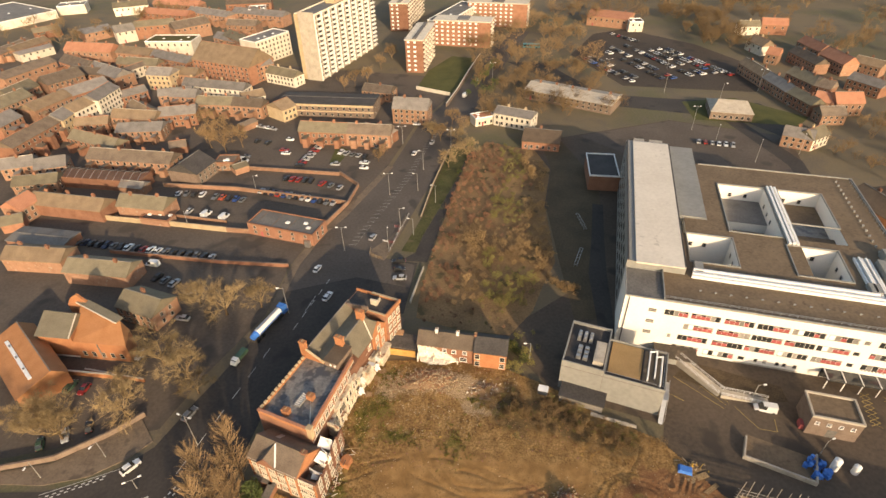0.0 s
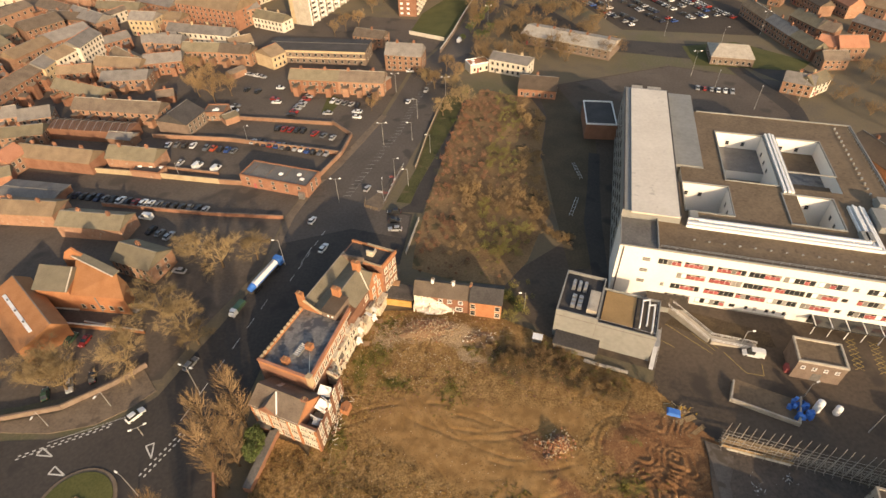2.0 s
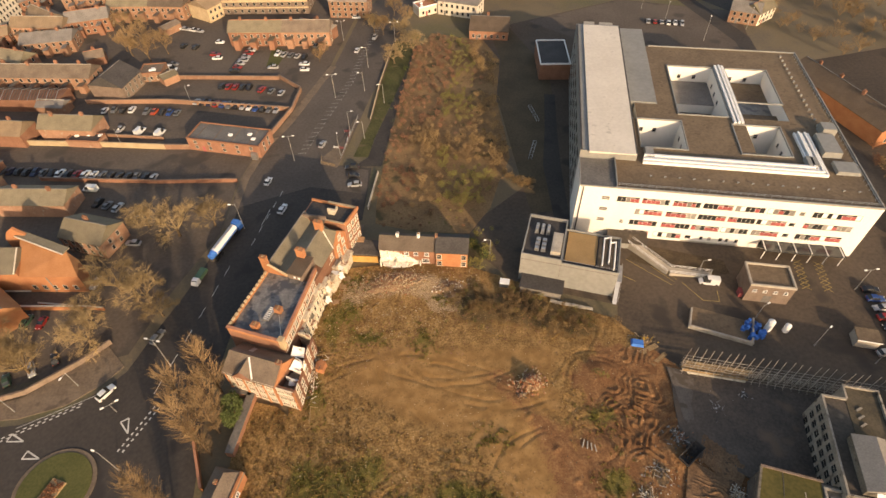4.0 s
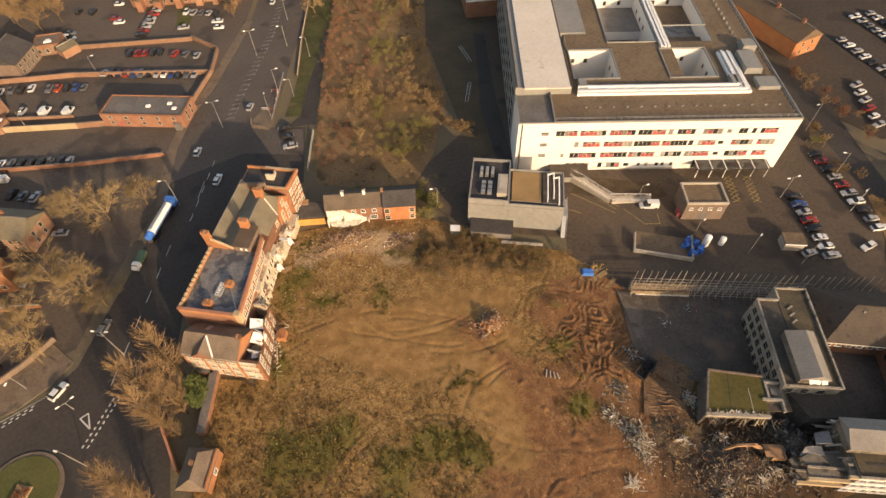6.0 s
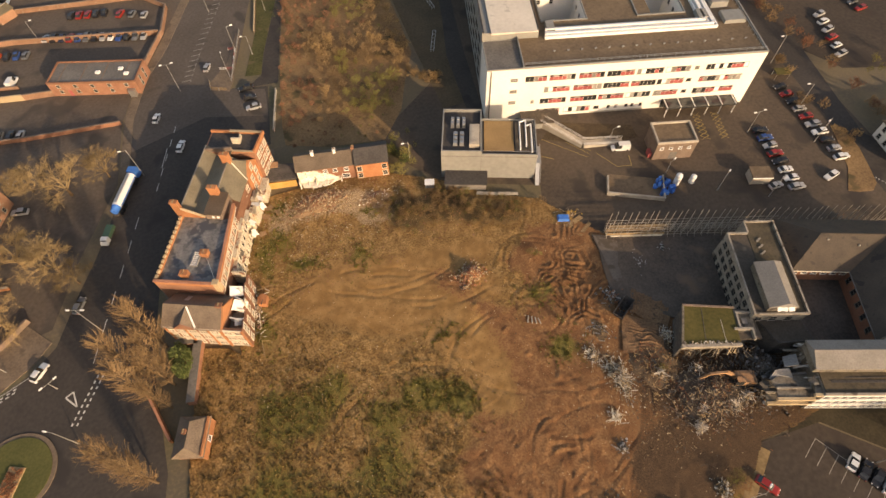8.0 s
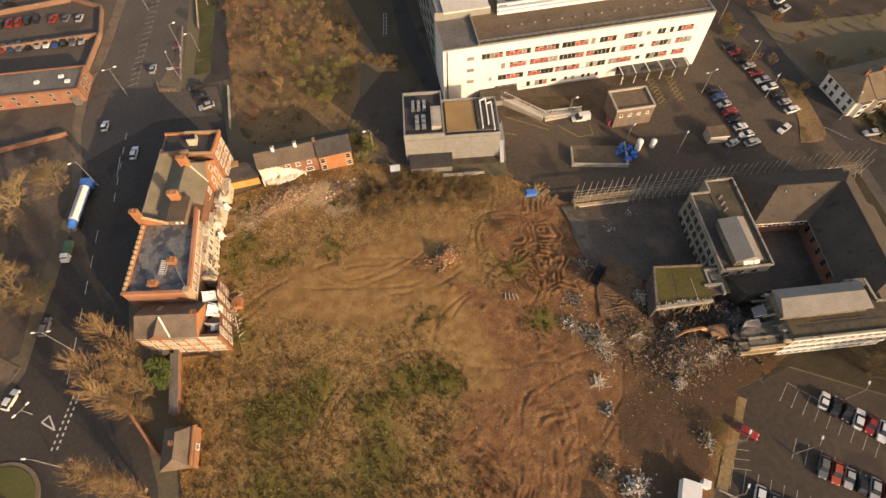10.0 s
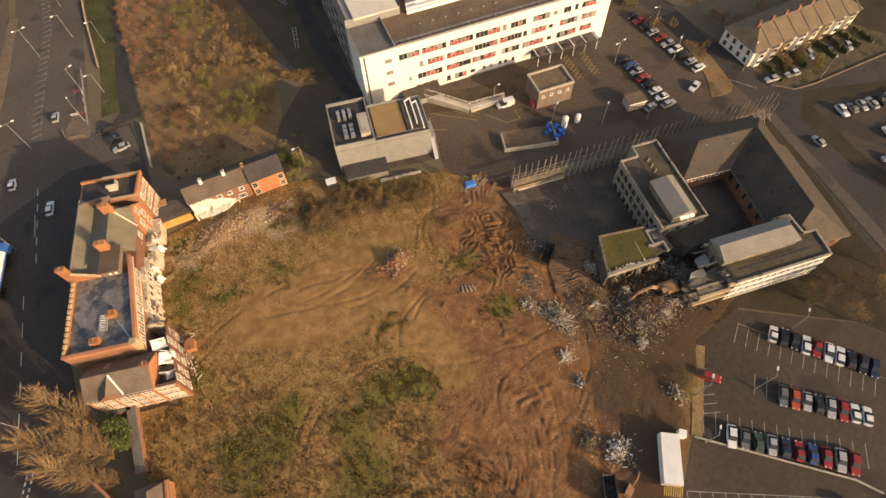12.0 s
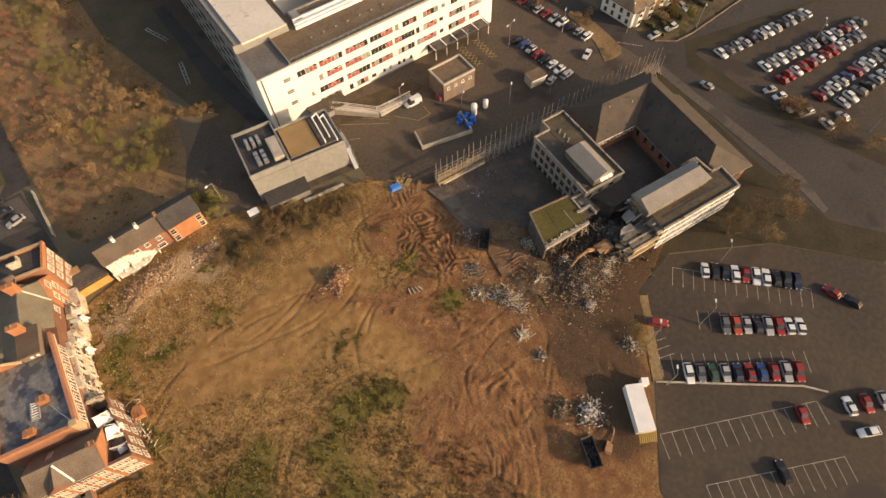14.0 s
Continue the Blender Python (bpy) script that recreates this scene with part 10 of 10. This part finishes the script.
# east car park
car_row(151.0, 24.6, 184.0, 12.2, "wgsskswsksgw", far=True, group="cars in the east car park")
car_row(153.5, 12.2, 190.0, -2.5, "wswswgskwsrsg", far=True, group="cars in the east car park")
car_row(151.3, 6.2, 184.0, -4.5, "rrwrrwrrwsgs", far=True, group="cars in the east car park")
car_row(151.1, -4.6, 186.0, -14.0, "rswsbrswgsks", far=True, group="cars in the east car park")
car_row(152.5, -10.5, 186.0, -20.0, "swgkswsrws", far=True, group="cars in the east car park")
car_row(145.2, 7.3, 143.6, 0.9, "swr", 150.0, far=True, group="cars in the east car park")
car_row(142.4, -0.9, 142.9, -4.2, "ss", 150.0, far=True, group="cars in the east car park")
car_row(142.1, -10.0, 147.4, -12.4, "ws", far=True, group="cars in the east car park")
car_row(146.4, 44.4, 152.9, 42.0, "sw", "d", far=True)
car_row(164, 44, 176, 39, "sks", far=True)
car_row(184.5, 138.1, 186.0, 112.0, "swswksgr", "p", far=True, group="cars beyond the tree belt")
car_row(170.9, 114.3, 163.6, 95.4, "swsrws", 10.0, far=True, group="cars beyond the tree belt")
car_row(200, 150, 203, 112, "wsgswkrswsgw", 0.0, far=True, group="cars beyond the tree belt")
car_row(207, 150, 210, 112, "swkgwsrswswg", 0.0, far=True, group="cars beyond the tree belt")
# the town's car parks
TOWN = dict(far=True, group="cars in the town car parks")
car_row(-111.0, 196.2, -100.6, 195.2, "wgkw", **TOWN)
car_row(-94.6, 193.0, -82.6, 190.2, "gokbg", **TOWN)
car_row(-109.1, 184.3, -86.0, 177.4, "wsvv", **TOWN)
car_row(-76.6, 197.1, -45.0, 186.5, "sknrbgkswbkgs", **TOWN)
car_row(-68.5, 207.5, -57.4, 204.8, "krrkk", **TOWN)
car_row(-52.2, 202.4, -48.2, 200.6, "rg", **TOWN)
car_row(-44.2, 198.6, -44.2, 198.6, "s", 68.0, **TOWN)
car_row(-59.6, 239.5, -65.3, 219.4, "ssrsssrk", **TOWN)
car_row(-75.8, 235.0, -74.4, 231.6, "rw", -8.0, **TOWN)
car_row(-48.4, 231.6, -36.7, 226.7, "wsgsk", **TOWN)
car_row(-49.4, 219.8, -49.4, 219.8, "s", -8.0, **TOWN)
car_row(-36.4, 220.6, -35.9, 215.8, "ww", -8.0, **TOWN)
car_row(-75.5, 246.4, -75.5, 246.4, "w", -8.0, **TOWN)
car_row(-68.4, 249.0, -60.8, 246.4, "wgk", **TOWN)
car_row(-97.2, 263.9, -86.8, 259.2, "wsws", "d", **TOWN)
car_row(-92.4, 225.0, -92.4, 225.0, "v", -8.0, **TOWN)
car_row(-92.0, 229.0, -92.0, 229.0, "g", -8.0, **TOWN)
car_row(-91.2, 245.2, -85.6, 243.2, "kk", 70.0, **TOWN)
car_row(-138.0, 163.4, -82.2, 151.6, "kgnkkngkwkrwwgkkkgks", **TOWN)
car_row(-101.5, 148.3, -101.5, 148.3, "v", -12.0, **TOWN)
car_row(-97.0, 141.0, -90.0, 138.0, "kgs", **TOWN)
car_row(-82.8, 134.2, -82.8, 134.2, "s", 60.0, **TOWN)
car_row(-80.8, 121.1, -80.8, 121.1, "s", -10.0, **TOWN)
car_row(-86.9, 106.6, -86.9, 106.6, "s", 70.0, **TOWN)
car_row(-36.1, 239.7, -31.8, 236.6, "wg", 60, **TOWN)
car_row(-16.0, 276.0, -14.0, 262.0, "wsgw", -8.0, **TOWN)
car_row(-16.4, 147.8, -15.6, 138.6, "kks", 0.0)
car_row(-101.2, 95.4, -97.0, 94.5, "er", group="cars under the trees")
car_row(-99.0, 77.9, -89.5, 82.6, "esk", group="cars under the trees")
car_row(120, 236, 134, 231, "srswws", far=True)
# traffic on the roads
for x, y, h, c, s in ((-74.1, 71.5, 52, "w", "estate"), (-43.8, 144.2, 72, "w", "hatch"), (-38.0, 130.0, 70, "w", "saloon"), (-65.7, 86.0, 66, "g", "estate"), (-26.8, 162.0, 70, "s", "hatch"), (-14.0, 229, 72, "w", "hatch"),
                      (-6.0, 240, 252, "s", "hatch"), (12, 300, 70, "w", "van"), (20, 325, 70, "s", "saloon"), (136, 22, 80, "s", "hatch")):
    vehicle(x, y, h, c, s, group="traffic", state="on the asphalt road")
# the far car park: rows of cars a few hundred metres off
for k, (x0, y0, x1, y1) in enumerate(((92, 366, 112, 318), (98.5, 366, 118, 319), (110, 380, 131, 322), (117, 384, 138, 322), (128, 388, 150, 326), (136, 392, 158, 328), (146, 384, 166, 330), (154, 378, 174, 326), (126, 418, 138, 398))):
    r = random.Random(k)
    n = int(math.hypot(x1 - x0, y1 - y0) / 2.7)
    for i in range(n):
        if r.random() < 0.62:
            f = i / (n - 1)
            vehicle(x0 + (x1 - x0) * f, y0 + (y1 - y0) * f, 22 + r.uniform(-3, 3), r.choice("wwssggkkrbn"), r.choice(("hatch", "saloon")), True, group="cars in the north car park")


def tanker(x, y, turn):
    t = thing("tanker_lorry", "articulated tanker lorry with a blue cab and white tank", "lorry", pose(x, y, 0.07, 0, 0, turn))
    part("cab", loft([[(5.6, -1.22, 0.6), (5.6, 1.22, 0.6), (5.6, 1.15, 3.2), (5.6, -1.15, 3.2)], [(7.4, -1.22, 0.5), (7.4, 1.22, 0.5), (7.3, 1.15, 3.3), (7.3, -1.15, 3.3)], [(8.0, -1.2, 0.5), (8.0, 1.2, 0.5), (7.7, 1.05, 2.6), (7.7, -1.05, 2.6)]]), "blue", t)
    part("windscreen", Geo().box(7.55, 7.86, -1.0, 1.0, 1.7, 2.5), "glass", t)
    part("chassis", Geo().box(-7.6, 7.0, -0.5, 0.5, 0.6, 1.1), "burnt_shaded", t)
    part("tank", Geo().tube((-5.6, 0, 2.2), (5.0, 0, 2.2), 1.15, 1.15, 18), "white_metal", t)
    part("tank_end", Geo().tube((-7.4, 0, 2.1), (-5.6, 0, 2.2), 0.9, 1.15, 18), "blue", t, "blue tank end")
    part("walkway", Geo().box(-5.0, 4.6, -0.35, 0.35, 3.35, 3.45), "steel", t)
    part("side_stripe", Geo().box(-5.2, 4.8, -1.17, -1.12, 1.9, 2.3).box(-5.2, 4.8, 1.12, 1.17, 1.9, 2.3), "blue", t)
    wheel = Geo().tube((0, -0.16, 0), (0, 0.16, 0), 0.5, 0.5, 14).mesh("wheel", "rubber")
    for sx in (-6.6, -5.3, -4.0, 3.6, 4.9, 6.8):
        for sy in (-1.02, 1.02):
            part("wheel", wheel, None, t, at=pose(sx, sy, 0.5))


tanker(-53.3, 117.4, 67)


def pickup(x, y, turn):
    t = thing("flatbed_truck", "green flatbed truck with a white cab", "truck", pose(x, y, 0.07, 0, 0, turn))
    part("cab", loft([[(1.0, -0.95, 0.5), (1.0, 0.95, 0.5), (1.0, 0.85, 2.0), (1.0, -0.85, 2.0)], [(2.2, -0.95, 0.5), (2.2, 0.95, 0.5), (2.0, 0.85, 2.0), (2.0, -0.85, 2.0)], [(2.9, -0.92, 0.5), (2.9, 0.92, 0.5), (2.9, 0.85, 1.2), (2.9, -0.85, 1.2)]]), "car_w", t)
    part("bed", Geo().box(-3.0, 0.95, -1.0, 1.0, 0.7, 0.9), "burnt_shaded", t)
    part("load_cover", Geo().box(-2.95, 0.9, -0.98, 0.98, 0.9, 1.8, 0.1), "car_e", t, "green load cover")
    part("windscreen", Geo().box(2.05, 2.35, -0.8, 0.8, 1.3, 1.85), "glass", t)
    wheel = Geo().tube((0, -0.12, 0), (0, 0.12, 0), 0.36, 0.36, 12).mesh("wheel", "rubber")
    for sx in (-2.0, 2.0):
        for sy in (-0.85, 0.85):
            part("wheel", wheel, None, t, at=pose(sx, sy, 0.36))


pickup(-58.5, 104.5, 250)


# ---- street lamps ----
def street_lamp(x, y, h, turn, arms=1, reach=1.6):
    t = thing("street_lamp", "tall grey steel street lamp with %s" % ("a double arm" if arms == 2 else "a single arm"), "street lamp", pose(x, y, 0.05, 0, 0, turn), "street lamps")
    part("pole", Geo().tube((0, 0, 0), (0, 0, h), 0.10, 0.065, 8).tube((0, 0, 0), (0, 0, 1.2), 0.14, 0.12, 8), "lamp_grey", t)
    for s in ((1,) if arms == 1 else (1, -1)):
        arm = part("arm", Geo().tube((0, 0, h - 0.1), (s * reach, 0, h + 0.15), 0.05, 0.045, 6), "lamp_grey", t)
        part("lantern", Geo().box(s * reach - 0.4, s * reach + 0.4, -0.17, 0.17, h + 0.05, h + 0.28, 0.05), "white_metal", arm)


for x, y, h, turn, arms in ((-48.9, 123.2, 10, 180, 1), (-60.8, 77.5, 11, 160, 2), (-36.1, 154.7, 10, 0, 2), (-22.8, 192.5, 10, 180, 2), (-11.4, 195.8, 8, 180, 1), (135.5, 80.5, 9, 160, 1), (115.8, 77.6, 8, 0, 2), (95.5, 62.8, 6.5, 30, 1),
                            (106.8, 56.3, 9, 40, 2), (84.6, -6.3, 7, 30, 1), (67.2, -9.9, 9, 30, 1), (56.0, -3.2, 9, 30, 1), (50.3, -10.6, 7, 30, 1), (85.8, 72.5, 5, 20, 1), (-66.0, 52.5, 9, 150, 1), (-12, 164, 7, 180, 1), (-4, 186, 8, 180, 1), (-17, 168, 9, 0, 1),
                            (-20.5, 155.5, 8, 90, 1), (-9.5, 214, 9, 180, 1), (3, 235, 9, 180, 2), (-20, 240, 9, 0, 2), (131, 68, 9, 200, 1), (128.5, 95, 9, 200, 1), (143, 52, 9, 20, 1), (141, 100, 10, 180, 1), (158, 36, 9, 200, 1), (170, 5, 9, 20, 2), (147, -20, 9, 20, 1),
                            (137, 215, 10, 60, 1), (160, 222, 9, 60, 1), (128, 236, 8, 60, 1), (122, 250, 12, 0, 2), (-81.5, 74.5, 6, 250, 1), (-94, 69.5, 6, 270, 1), (-70.5, 66.5, 3.5, 30, 2), (77.6, 88.6, 5, 0, 1), (22.5, 103.0, 6, 180, 1), (-80, 200, 6, 0, 1), (-98, 172, 7, 0, 1),
                            (100, 330, 10, 0, 2), (140, 340, 10, 0, 2), (125, 300, 10, 0, 1), (30, 330, 9, 0, 2), (190, 30, 9, 0, 1), (150, 285, 10, 0, 1), (178, 300, 12, 0, 2)):
    street_lamp(x, y, h, turn, arms)


def barrier_run(name, pts, label, boards):
    """Posts with two rails between the points; boards are the alternating colours of its planks."""
    s = thing(name, label, "barrier", pose(pts[0][0], pts[0][1], 0.16))
    for k, (a, b) in enumerate(zip(pts, pts[1:])):
        a, b = (Vector((p[0] - pts[0][0], p[1] - pts[0][1], 0)) for p in (a, b))
        n = max(1, round((b - a).length / 2.2))
        for i in range(n):
            p, q = a + (b - a) * (i / n), a + (b - a) * ((i + 1) / n)
            part("post", Geo().tube(p, p + Vector((0, 0, 1.15)), 0.06, 0.06, 6), "lamp_grey", s)
            for z in (0.55, 1.05):
                part("rail", Geo().beam(p + Vector((0, 0, z)), q + Vector((0, 0, z)), 0.07, 0.16), boards[(i + k) % len(boards)], s)


barrier_run("chevron_barrier", [(-19.2, 168.6), (-17.0, 168.0), (-19.0, 158.2), (-23.0, 159.6)], "red and white barrier boards round the island works", ("red_panel", "white_metal"))
barrier_run("plank_barrier", [(-26.8, 155.2), (-26.9, 151.5), (-22.1, 149.1)], "faded yellow plank barrier on the traffic island", ("wood",))
barrier_run("guard_rail", [(-14.2, 177.4), (-20.3, 152.6)], "grey guard rail along the traffic island", ("lamp_grey",))
pole = thing("road_sign", "tall roadside sign post with a pale panel", "sign", pose(-28.0, 118.5, 0.1))
part("pole", Geo().tube((0, 0, 0), (0, 0, 5), 0.07), "steel", pole)
part("panel", Geo().box(-0.4, 0.4, -0.04, 0.04, 4.2, 5.0), "white_metal", pole)


def bus(x, y, turn):
    t = thing("bus", "teal single-decker bus on the far road", "bus", pose(x, y, 0.07, 0, 0, turn), "traffic")
    part("body", Geo().box(-5.8, 5.8, -1.25, 1.25, 0.4, 3.1, 0.08), "teal_paint", t)
    part("glazing", Geo().box(-5.5, 5.5, -1.28, 1.28, 1.5, 2.5).box(5.76, 5.84, -1.1, 1.1, 1.3, 2.6), "glass", t)
    wheel = Geo().tube((0, -0.15, 0), (0, 0.15, 0), 0.48, 0.48, 12).mesh("wheel", "rubber")
    for sx in (-3.6, 3.6):
        for sy in (-1.1, 1.1):
            part("wheel", wheel, None, t, at=pose(sx, sy, 0.48))


MAT["teal_paint"] = mat("teal_paint", (0.03, 0.16, 0.19), (0.05, 0.22, 0.25), 0.6, 4.0, 0.4, bump=0.0)
bus(61.8, 389.0, -8)
